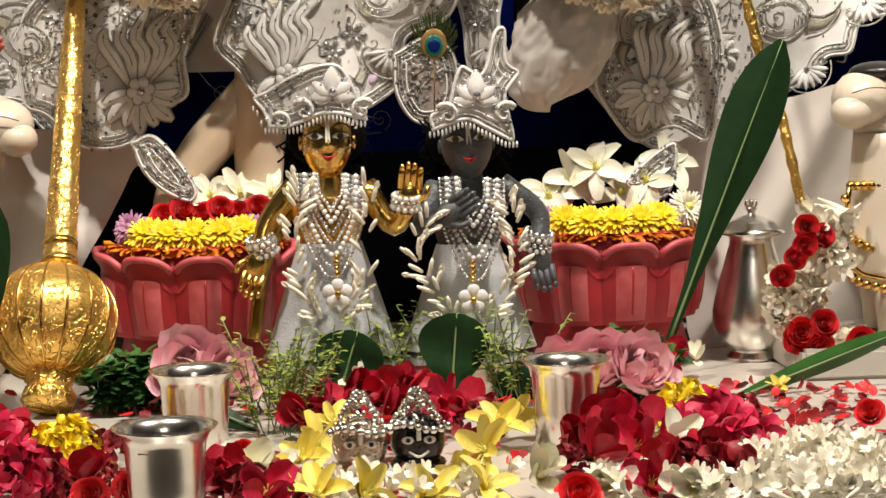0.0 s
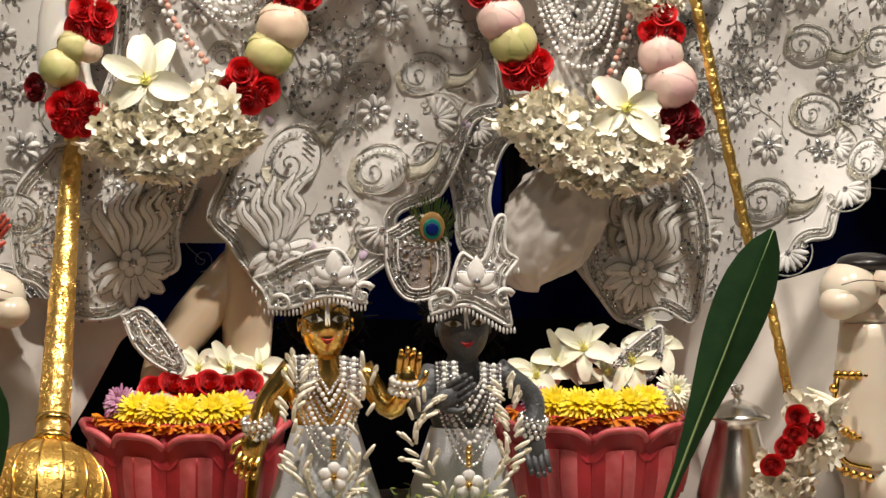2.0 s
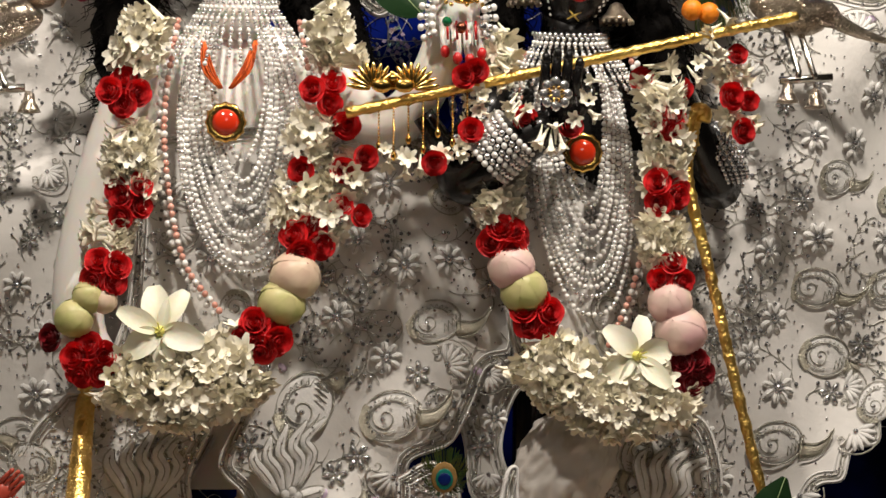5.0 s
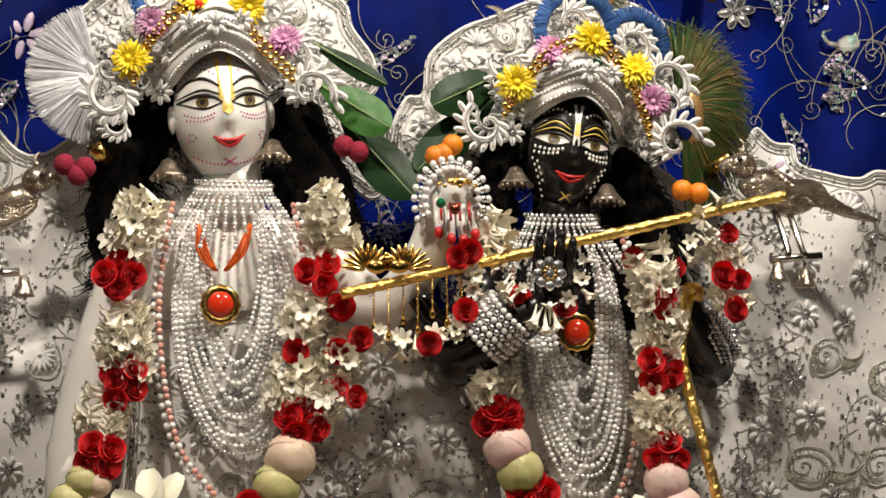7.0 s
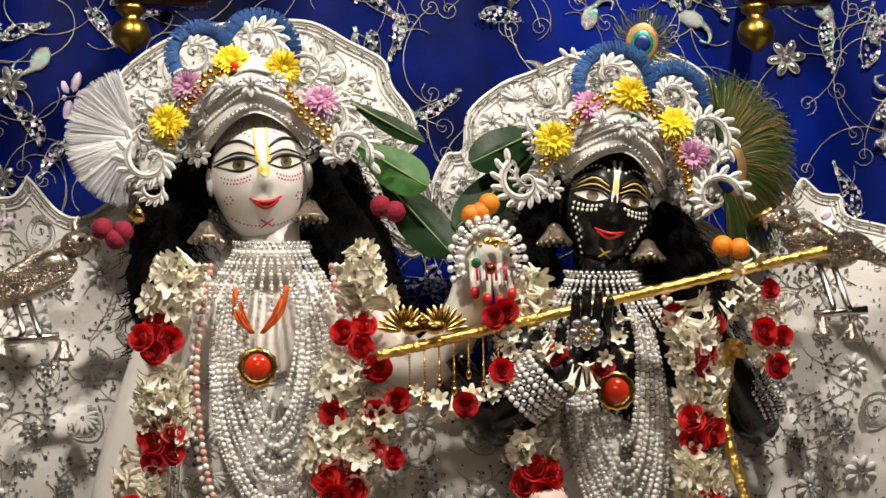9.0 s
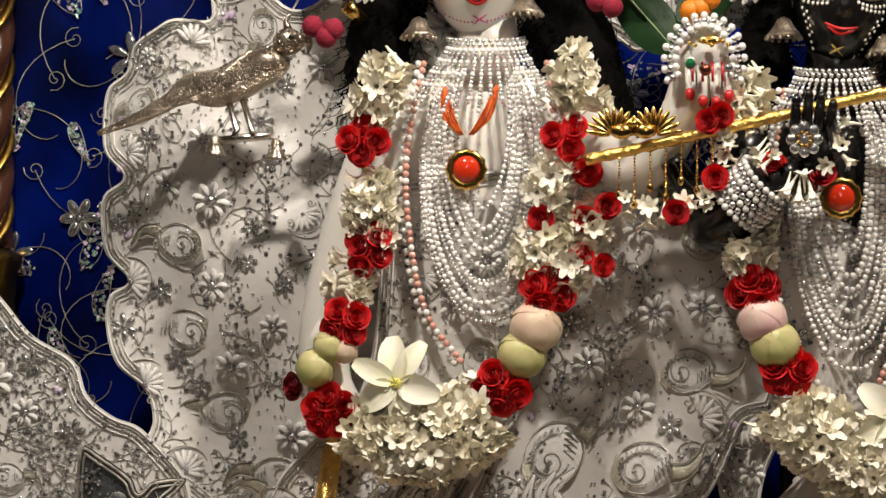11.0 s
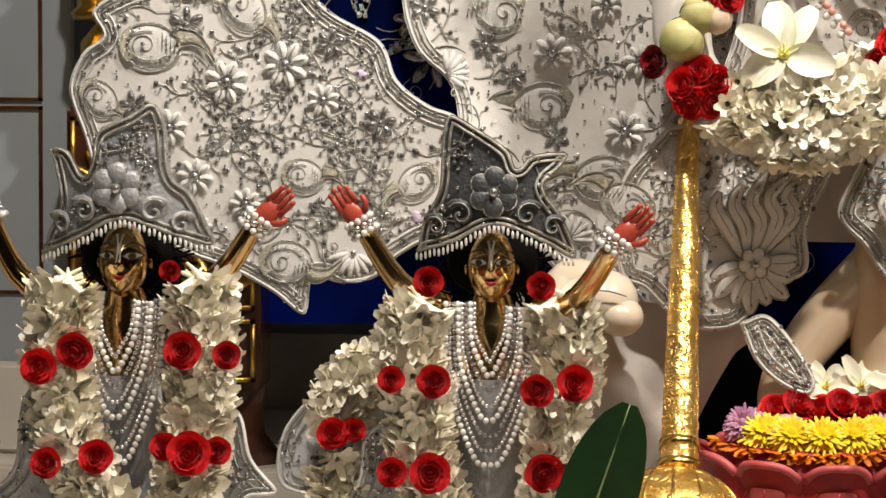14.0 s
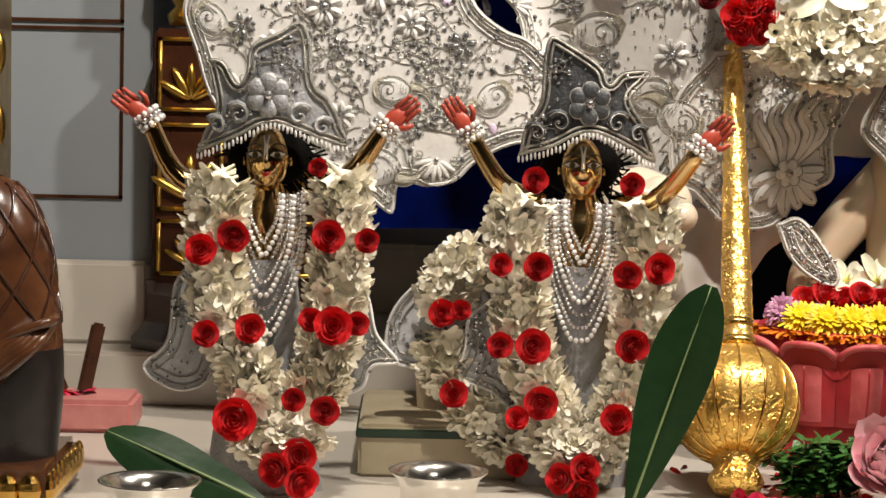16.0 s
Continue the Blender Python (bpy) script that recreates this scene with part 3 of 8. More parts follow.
def on_cloth(me, x, z, yfun, parent, turn=0.0, s=1.0, flip=1, lift=0.002):
    e = 0.012
    dx, dz = (yfun(x + e, z) - yfun(x - e, z)) / (2 * e), (yfun(x, z + e) - yfun(x, z - e)) / (2 * e)
    nrm = Vector((dx, -1, dz)).normalized()
    q = Vector((0, -1, 0)).rotation_difference(nrm).to_matrix().to_4x4()
    m = Matrix.Translation((x, yfun(x, z) - lift, z)) @ q @ Matrix.Rotation(radians(turn), 4, "Y") @ Matrix.Diagonal((s * flip, s, s, 1))
    return part(me.name, me, parent, "", m)


def embroidered(name, label, outline, yfun, conches=(), m="satin", fill=1.0, *, flowers=(), fans=(), jewels=(), lotuses=(), spray=40, smooth_n=0, seed=1, step=0.02, lilacs=0):
    t = thing(name, label, "embroidered cloth")
    mb, pts = sheet(outline, yfun, m, step, smooth_n)
    part("cloth", mb, t)
    part("hem_cord", hem(pts, yfun), t, "silver corded hem set with stones")
    av = [(x, z, 0.046 * s) for x, z, _, s, _ in conches] + [(x, z, 0.03) for x, z, *_ in flowers] + [(x, z + 0.01, 0.042) for x, z, *_ in fans] + [(x, z, 0.02) for x, z, *_ in jewels] + [(x, z, 0.06) for x, z, *_ in lotuses]
    rg = random.Random(seed + 90)
    xs, zs = [p[0] for p in pts], [p[1] for p in pts]
    tries = int(2600 * fill * (max(xs) - min(xs)) * (max(zs) - min(zs)) / 0.25)
    for _ in range(tries):
        x, z = rg.uniform(min(xs), max(xs)), rg.uniform(min(zs), max(zs))
        me, r, s = rg.choice(((E_CONCH, 0.046, 0.8), (E_CONCH, 0.055, 1.0), (E_FLOWER, 0.026, 0.9), (E_FLOWER, 0.03, 1.05), (E_JEWEL, 0.02, 0.85), (E_FAN, 0.034, 0.8), (E_JEWEL, 0.016, 0.6), (E_FLOWER, 0.018, 0.6)))
        edge = all((x + r * math.cos(a), z + r * math.sin(a)) and inside((x + (r + 0.012) * math.cos(a), z + (r + 0.012) * math.sin(a)), pts) for a in (0, 1.05, 2.1, 3.14, 4.2, 5.24))
        gap = 0.022 if me in (E_FLOWER, E_JEWEL) else 0.006
        if edge and all((x - a) ** 2 + (z - b) ** 2 > (r + q + gap) ** 2 for a, b, q in av):
            av.append((x, z, r))
            on_cloth(me, x, z, yfun, t, rg.uniform(0, 360), s, rg.choice((-1, 1)))
    v = part("beaded_vine", vines(pts, yfun, int(spray * 2.4), av, 0.09, seed), t, "silver-thread vines with stones")
    v["kind"] = "stuff"
    for x, z, a, s, fl in conches:
        on_cloth(E_CONCH, x, z, yfun, t, a, s, fl)
    for x, z, s in flowers:
        on_cloth(E_FLOWER, x, z, yfun, t, rnd(0, 40), s)
    for x, z, a, s in fans:
        on_cloth(E_FAN, x, z, yfun, t, a, s)
    for x, z, s in jewels:
        on_cloth(E_JEWEL, x, z, yfun, t, rnd(0, 60), s * 0.8)
    for x, z, a, s in lotuses:
        on_cloth(E_LOTUS, x, z, yfun, t, a, s, lift=0.006)
    rg = random.Random(seed + 50)
    for k in range(lilacs):
        p = rg.choice(pts)
        cx, cz = sum(q[0] for q in pts) / len(pts), sum(q[1] for q in pts) / len(pts)
        d = math.dist(p, (cx, cz)) or 1
        x, z = p[0] + (cx - p[0]) / d * 0.045, p[1] + (cz - p[1]) / d * 0.045
        if inside((x, z), pts):
            part("lilac_patch", MB("lilac").ball((0, 0, 0), 0.011, 8, 4, (1, 0.15, 0.6)), t, "", Matrix.Translation((x, yfun(x, z) - 0.001, z)) @ Matrix.Rotation(rg.uniform(0, 3), 4, "Y"))
    return t


def folds(base, amp, freq, slant=0.3, seed=0.0):
    return lambda x, z: base + amp * math.sin(freq * (x + slant * z) + seed) + amp * 1.2 * noise.noise((x * 5 + seed, z * 4, seed)) + 0.25 * amp * math.sin(2.7 * freq * (x - 0.6 * z) + 2 * seed)


# ---- blue curtain ----
cy = lambda x, z: 0.37 + 0.012 * math.sin(26 * x + 2 * math.sin(3 * z)) + 0.014 * noise.noise((x * 6, z * 0.8, 3.0))
curtain = thing("curtain", "deep blue satin curtain embroidered with silver vines and sequins", "curtain")
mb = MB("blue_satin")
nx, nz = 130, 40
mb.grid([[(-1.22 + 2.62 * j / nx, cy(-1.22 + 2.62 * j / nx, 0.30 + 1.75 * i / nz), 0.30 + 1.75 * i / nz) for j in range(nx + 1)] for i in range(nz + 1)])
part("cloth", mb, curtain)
rg = random.Random(5)
mbv, mbs = MB("thread_silver", "crystal"), MB("sequin_a", "lilac", "crystal", "thread_silver")
for i in range(22):
    for j in range(14):
        x, z = -1.15 + 2.5 * (i + rg.uniform(0.1, 0.9)) / 22, 0.5 + 1.45 * (j + rg.uniform(0.1, 0.9)) / 14
        a = rg.uniform(0, 6.28)
        line = []
        for k in range(16):
            line.append((x + 0.012 * k * math.cos(a), 0, z + 0.012 * k * math.sin(a)))
            a += 0.16 * (1 if (i + j) % 2 else -1)
        line = [(p[0], cy(p[0], p[2]) - 0.003, p[2]) for p in line]
        mbv.slot(0).tube(line, 0.0011, 3, cap=False)
        e = line[-1]
        sp = spiral(e[0], e[2], 0.022, 1.6, a, 16, 0, 1)
        mbv.tube([(p[0], cy(p[0], p[2]) - 0.003, p[2]) for p in sp], 0.0010, 3, cap=False)
        kind = rg.random()
        q = line[4 + rg.randrange(8)]
        w = Matrix.Translation((q[0], q[1] - 0.002, q[2])) @ Matrix.Rotation(rg.uniform(0, 6.28), 4, "Y")
        if kind < 0.56:
            mbs.at(w)
            size, bend = rg.uniform(0.9, 1.6), rg.choice((-1, 1)) * rg.uniform(0.5, 1.6)
            edge = ([], [])
            for k in range(9):
                u = k / 8
                c = (size * 0.030 * bend * (u * u - 0.3), size * 0.075 * (u - 0.5))
                wd = size * 0.0125 * math.sin(math.pi * (0.12 + 0.88 * u ** 0.75)) + 0.0005
                edge[0].append((c[0] - wd, -0.001, c[1]))
                edge[1].append((c[0] + wd, -0.001, c[1]))
                for f in range(6):
                    p = Vector((c[0] + rg.uniform(-wd, wd), -0.002, c[1] + size * rg.uniform(-0.005, 0.005)))
                    tx, tz, r = rg.uniform(-0.35, 0.35), rg.uniform(-0.35, 0.35), rg.uniform(0.0022, 0.0036)
                    mbs.slot(rg.choice((0, 0, 0, 1, 2))).grid([[p + Vector((-r, -r * tx - r * tz, -r)), p + Vector((r, r * tx - r * tz, -r))], [p + Vector((-r, -r * tx + r * tz, r)), p + Vector((r, r * tx + r * tz, r))]])
            for side_ in edge:
                mbs.slot(3).tube(side_, 0.0010, 3, cap=False)
        elif kind < 0.72:
            on_cloth(E_JEWEL, q[0], q[2], cy, curtain, rg.uniform(0, 60), rg.uniform(1.0, 1.35), lift=0.004)
        elif kind < 0.86:
            mbs.at(w)
            for k in range(6):
                mbs.at(w @ Matrix.Rotation(k * math.pi / 3, 4, "Y")).slot(1 if (i + j) % 5 == 0 else 2).ball((0, 0, 0.028), 0.020, 6, 4, (0.5, 0.12, 1.0))
        else:
            mbs.at(w).slot(0).ball((0, 0, 0), 0.026, 8, 4, (0.7, 0.12, 1.0))
            mbs.slot(0).tube(arc([(0, 0, 0.02), (0.012, 0, 0.042), (0.032, 0, 0.046), (0.034, 0, 0.028)], 8), lambda u: 0.007 * (1 - 0.8 * u), 5, 0.4)
        mbs.at()
v = part("silver_vine", mbv, curtain, "silver-thread scrolls")
v["kind"] = "stuff"
v = part("sequin_motif", mbs, curtain, "iridescent sequin leaves and paisleys")
v["kind"] = "stuff"
# added dark panel: the shade below and behind the curtain, as a solid
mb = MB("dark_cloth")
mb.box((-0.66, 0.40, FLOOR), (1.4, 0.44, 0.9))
single("dark_backcloth", mb, "dark panel standing in for shade below and behind the curtain", "backcloth", kind="structure", smooth=False)


# ---- cloaks and dresses ----
yl = folds(0.045, 0.024, 13, 0.5, 1.0)
embroidered("cloak", "white satin cloak with scalloped hem and silver embroidery",
            [(-0.683, 1.401), (-0.705, 1.365), (-0.738, 1.355), (-0.742, 1.311), (-0.80, 1.312), (-0.832, 1.298), (-0.875, 1.27), (-0.891, 1.227), (-0.925, 1.20), (-0.935, 1.150), (-0.93, 1.092), (-0.895, 1.05), (-0.93, 1.02), (-0.937, 0.976), (-0.93, 0.918), (-0.893, 0.875), (-0.925, 0.85), (-0.928, 0.802), (-0.905, 0.735), (-0.86, 0.69), (-0.845, 0.64), (-0.852, 0.598), (-0.82, 0.545), (-0.735, 0.475), (-0.70, 0.415), (-0.62, 0.395), (-0.55, 0.33), (-0.44, 0.36), (-0.30, 0.55), (-0.20, 0.8), (-0.25, 1.2), (-0.45, 1.38), (-0.6, 1.33)],
            yl, conches=[(-0.795, 0.938, 180, 1.15, 1), (-0.785, 0.792, 180, 1.2, 1), (-0.72, 0.655, 165, 1.2, 1), (-0.86, 1.17, 150, 0.85, 1), (-0.63, 0.55, 170, 1.15, 1), (-0.53, 0.45, 170, 1.0, 1), (-0.66, 1.30, 90, 0.8, 1)],
            flowers=[(-0.735, 0.868, 1.1), (-0.705, 0.733, 1.1), (-0.815, 1.035, 1.0), (-0.735, 1.01, 1.2), (-0.60, 0.62, 1.1), (-0.63, 0.80, 0.9), (-0.58, 0.72, 0.9), (-0.66, 1.14, 0.9)],
            fans=[(-0.885, 1.09, 80, 0.9), (-0.888, 0.872, 70, 1.0), (-0.862, 0.70, 60, 1.0), (-0.79, 0.555, 40, 1.0), (-0.77, 1.27, 20, 0.9), (-0.68, 0.46, 30, 1.0)],
            jewels=[(-0.83, 0.86, 1), (-0.805, 0.745, 1), (-0.765, 0.70, 1), (-0.845, 1.115, 1), (-0.70, 0.61, 1)], spray=75, smooth_n=220, seed=3, lilacs=9)

ya = folds(-0.05, 0.010, 14, -0.4, 2.0)
embroidered("skirt_spread", "white satin skirt end spread wide with silver flowers and dark beads",
            [(-1.15, 0.885), (-1.185, 0.872), (-1.216, 0.832), (-1.27, 0.828), (-1.32, 0.812), (-1.36, 0.785), (-1.345, 0.75), (-1.375, 0.725), (-1.395, 0.675), (-1.375, 0.61), (-1.34, 0.52), (-1.25, 0.45), (-1.16, 0.415), (-1.10, 0.385), (-1.055, 0.355), (-1.043, 0.405), (-1.00, 0.40), (-0.955, 0.408), (-0.92, 0.44), (-0.86, 0.47), (-0.77, 0.48), (-0.76, 0.55), (-0.83, 0.632), (-0.88, 0.655), (-0.924, 0.69), (-0.95, 0.745), (-1.026, 0.79), (-1.09, 0.86)],
            ya, conches=[(-1.145, 0.79, 235, 1.0, -1), (-1.275, 0.735, 190, 1.1, -1), (-1.08, 0.43, 0, 1.0, 1), (-1.35, 0.66, 230, 0.8, -1)],
            flowers=[(-1.17, 0.685, 1.2), (-1.085, 0.71, 1.3), (-1.25, 0.62, 1.0), (-1.215, 0.55, 1.0), (-1.03, 0.66, 0.9)],
            fans=[(-1.21, 0.80, 0, 1.0), (-0.985, 0.445, 190, 1.0)], jewels=[(-1.225, 0.765, 1.2), (-1.02, 0.74, 1), (-1.30, 0.65, 1)], spray=62, smooth_n=170, seed=8, lilacs=4)

yr = folds(0.055, 0.027, 11, -0.6, 4.0)
embroidered("cloak", "white satin cloak with silver conches behind the black statue",
            [(0.22, 0.9), (0.26, 1.25), (0.45, 1.33), (0.56, 1.28), (0.60, 1.30), (0.615, 1.35), (0.640, 1.372), (0.664, 1.403), (0.69, 1.373), (0.722, 1.365), (0.73, 1.33), (0.777, 1.316), (0.83, 1.305), (0.87, 1.318), (0.95, 1.29), (1.0, 1.2), (1.03, 1.05), (1.0, 0.85), (1.01, 0.70), (0.94, 0.62), (0.90, 0.575), (0.85, 0.585), (0.84, 0.53), (0.795, 0.515), (0.775, 0.465), (0.735, 0.455), (0.71, 0.42), (0.665, 0.395), (0.62, 0.34), (0.54, 0.30), (0.40, 0.33), (0.25, 0.55)],
            yr, conches=[(0.735, 0.80, 0, 1.15, 1), (0.755, 0.68, 0, 1.2, 1), (0.66, 0.53, -10, 1.25, 1), (0.765, 0.99, -5, 1.0, 1), (0.84, 0.60, -60, 1.0, 1), (0.655, 1.31, 90, 0.7, 1), (0.89, 0.95, 0, 1.1, 1), (0.87, 0.80, 0, 1.1, 1)],
            flowers=[(0.66, 0.745, 1.1), (0.665, 0.625, 1.1), (0.735, 0.885, 1.1), (0.78, 0.745, 1.0), (0.64, 0.86, 1.0), (0.61, 0.68, 1.0), (0.80, 1.05, 1.1), (0.72, 1.06, 1.0), (0.86, 0.88, 1.0)],
            fans=[(0.80, 0.55, 140, 1.0), (0.70, 0.44, 160, 1.0), (0.79, 0.625, 90, 0.9), (0.62, 0.38, 180, 1.0), (0.80, 1.24, 0, 1.0)],
            jewels=[(0.765, 0.615, 1), (0.60, 0.80, 1), (0.82, 0.70, 1), (0.70, 0.95, 1)], spray=85, smooth_n=220, seed=11, lilacs=7)


def x3(px, py):
    return tuple(sk(3, px, py, -0.12))[::2]


yc = folds(-0.045, 0.020, 15, 0.35, 6.0)
embroidered("embroidered_apron", "white satin dress front with large padded silver conches and scalloped hem",
            [x3(*p) for p in ((480, 360), (440, 450), (425, 510), (392, 600), (430, 650), (455, 690), (500, 735), (560, 700), (610, 735), (660, 725), (715, 690), (738, 655), (735, 600), (800, 570), (828, 530), (850, 480), (872, 430), (925, 410), (930, 330), (870, 100), (820, 20), (600, 10), (560, 150))],
            yc, conches=[(*x3(545, 495), 300, 1.5, 1), (*x3(700, 515), -20, 1.35, 1), (*x3(775, 345), -10, 1.15, 1), (*x3(620, 700), -70, 0.9, 1)],
            flowers=[(*x3(720, 245), 1.1), (*x3(800, 235), 1.0), (*x3(690, 410), 1.0), (*x3(690, 100), 1.0), (*x3(640, 200), 0.9)],
            fans=[(*x3(795, 425), 60, 1.0), (*x3(705, 620), 200, 1.1), (*x3(870, 440), 120, 0.8)], jewels=[(*x3(745, 440), 1), (*x3(640, 590), 1), (*x3(600, 620), 1)],
            lotuses=[(*x3(515, 660), 160, 1.0)], spray=34, smooth_n=170, seed=14, lilacs=6)

yn = folds(-0.035, 0.010, 18, 0.3, 4.0)
embroidered("satin_sash", "narrow white satin strip with silver fans beside the gathered puff",
            [x3(*p) for p in ((790, 330), (940, 300), (985, 420), (925, 480), (900, 570), (918, 650), (880, 690), (842, 655), (830, 560), (800, 450))],
            yn, flowers=[(*x3(885, 520), 0.8)], fans=[(*x3(875, 620), 180, 0.8), (*x3(900, 430), 150, 0.8)], jewels=[(*x3(860, 570), 1)], spray=16, smooth_n=90, seed=16)

yp = folds(-0.075, 0.010, 18, 0.2, 7.0)
embroidered("satin_sash", "white satin side panel ending in a padded silver lotus",
            [x3(*p) for p in ((130, 470), (60, 560), (60, 690), (100, 720), (160, 775), (240, 775), (290, 720), (345, 690), (345, 620), (370, 560), (400, 480), (330, 440))],
            yp, conches=[(*x3(70, 590), 200, 1.0, 1)], flowers=[(*x3(200, 600), 0.9)], fans=[], jewels=[(*x3(290, 590), 1)], lotuses=[(*x3(262, 678), 170, 1.1)], spray=26, smooth_n=120, seed=17)
yq = folds(-0.075, 0.010, 18, -0.2, 9.0)
embroidered("satin_sash", "white satin sash ending in a padded lotus beside the staff",
            [x3(*p) for p in ((1095, 540), (1075, 610), (1062, 690), (1100, 760), (1140, 795), (1200, 770), (1265, 795), (1290, 700), (1290, 600), (1260, 520), (1180, 500))],
            yq, conches=[(*x3(1140, 590), 100, 0.9, 1)], flowers=[], fans=[], jewels=[(*x3(1230, 650), 1)], lotuses=[(*x3(1170, 700), 190, 1.1)], spray=22, smooth_n=110, seed=19)
for nm, pts_, sd, cz in (("bodice", ((250, 20), (235, 300), (200, 460), (330, 520), (480, 440), (500, 300), (560, 20)), 21, [(*x3(300, 330), 60, 0.9, 1), (*x3(420, 330), 100, 0.9, 1)]), ("bodice", ((900, 60), (900, 330), (960, 480), (1100, 540), (1230, 440), (1180, 60)), 23, [(*x3(1080, 330), 80, 0.9, 1), (*x3(990, 420), 120, 0.8, 1)])):
    embroidered(nm, "white satin bodice with silver embroidery under the strings of pearls", [x3(*p) for p in pts_], folds(-0.085, 0.008, 20, 0.1, sd), conches=cz, spray=24, smooth_n=100, seed=sd)


def puff():
    """The gathered balloon of plain cloth over the knee."""
    mb = MB("satin_plain")
    rows = []
    for i in range(57):
        a = math.pi * i / 56
        row = []
        for j in range(112):
            b = 2 * math.pi * j / 112
            fold = 1 + 0.09 * math.sin(9 * b + 3 * math.sin(2 * a)) * (0.3 + math.cos(a) ** 2) + 0.06 * noise.noise((math.cos(b) * 6, math.sin(b) * 6, a * 7)) - 0.10 * abs(noise.noise((math.cos(b) * 3.2 + 4, math.sin(b) * 3.2, a * 3.0 + b * 0.0))) ** 0.6 - 0.07 * abs(noise.noise((math.cos(b) * 6 + 9, math.sin(b) * 6, a * 5))) ** 0.6 + 0.12 + 0.14 * noise.noise((math.cos(b) * 2.4, math.sin(b) * 2.4, a * 2.2))
            r = max(0.01, math.sin(a)) ** 0.75 * fold
            row.append((0.262 + 0.082 * r * math.cos(b) + 0.02 * math.cos(a), -0.075 + 0.06 * r * math.sin(b), 0.50 + 0.105 * math.cos(a) + 0.012 * math.cos(b)))
        rows.append(row)
    mb.grid(rows[::-1], True)
    return single("gathered_cloth", mb, "pale grey-white satin gathered into a puff", "cloth")


puff()
# plain white lower garments at both sides
for pts_, sd, sl, lab in ((((-90, 225), (262, 250), (240, 310), (195, 400), (150, 480), (95, 600), (-90, 640)), 1.0, 0.9, "plain white draped lower garment under the dress"), (((1190, 255), (1400, 170), (1640, 160), (1640, 640), (1260, 650), (1225, 440)), 5.0, -0.5, "plain white draped lower garment beside the cow")):
    mb, _ = sheet([tuple(sk(0, a, b, -0.03))[::2] for a, b in pts_], folds(-0.03, 0.022, 24, sl, sd), "satin_plain", 0.012, 60)
    single("draped_garment", mb, lab, "cloth")
embroidered("net_drape", "dull rose-grey net drape end with beads", [tuple(sk(3, a, b, -0.06))[::2] for a, b in ((700, 620), (702, 690), (735, 742), (790, 738), (815, 690), (806, 620), (760, 590))], folds(-0.06, 0.004, 20, 0, 3), m="net_rose", fill=0.0, spray=6, smooth_n=50, seed=27)
for pts_, sd in ((((238, 255), (285, 245), (350, 325), (345, 360), (300, 345), (262, 310)), 28), (((1105, 325), (1140, 285), (1195, 250), (1200, 300), (1180, 350), (1130, 345)), 29)):
    embroidered("anklet_cloth", "narrow beaded silver cloth hanging at the ankle", [tuple(sk(0, a, b, -0.10))[::2] for a, b in pts_], folds(-0.10, 0.004, 20, 0, sd), fill=0.4, spray=8, smooth_n=50, seed=sd)


# ---- flowers ----
TO_VIEW = Matrix.Rotation(math.pi / 2, 4, "X")   # turns +z to -y


def rose_mesh(m):
    """Cupped petals that overlap in widening rings round a tight heart."""
    mb = MB(m)
    mb.ball((0, 0, 0.0), 0.012, 8, 5, (1, 1, 0.8))
    for n, r, top, flare in ((2, 0.0035, 0.0175, 0.000), (3, 0.0068, 0.0178, 0.0010), (3, 0.0108, 0.0166, 0.0026), (4, 0.0150, 0.0142, 0.0048), (5, 0.0190, 0.0104, 0.0076)):
        a0 = rnd(0, 6.28)
        for k in range(n):
            mid, half, lift = a0 + 6.283 * k / n + rnd(-0.15, 0.15), 3.142 / n * rnd(1.25, 1.5), rnd(-0.0012, 0.0012)
            rows = []
            for i in range(6):
                u = i / 5
                row = []
                for j in range(7):
                    v = j / 3 - 1
                    hi = -0.010 + (top + lift + 0.010) * u * (1 - 0.20 * abs(v) ** 3)
                    rr = r * (0.45 + 0.55 * math.sin(1.571 * min(1, u * 1.25))) + flare * u ** 4 * (1 - 0.4 * v * v) + 0.0012 * v
                    row.append((rr * math.cos(mid + half * v), rr * math.sin(mid + half * v), hi - 0.35 * flare * u ** 6))
                rows.append(row)
            mb.grid(rows)
    return mb.mesh("rose")


def floret(mb, m, s=1.0):
    """A tuberose floret: a slender pale tube that opens into six narrow pointed petals."""
    keep = mb.x
    mb.x = m @ Matrix.Scale(s, 4)
    mb.slot(1).tube([(0, 0, -0.024), (0.001, 0, -0.013)], lambda u: 0.0016 + 0.0008 * u, 5, cap=False)
    mb.slot(0).tube([(0.001, 0, -0.014), (0.0014, 0, -0.002), (0, 0, 0.011)], lambda u: 0.0022 + 0.0026 * u, 6, cap=False)
    base, wide = mb.x, rnd(6, 40)
    for k in range(6):
        mb.x = base @ pose(0, 0, 0.008, 0, 0, k * 60 + rnd(-10, 10)) @ pose(0, -0.0028, 0, wide + rnd(-8, 8))
        mb.petal(0.0215, 0.0058, -0.35, 0.25, 0.75, 5, 3, pose(0, 0, 0, 0, 0, 180))
    mb.x = keep


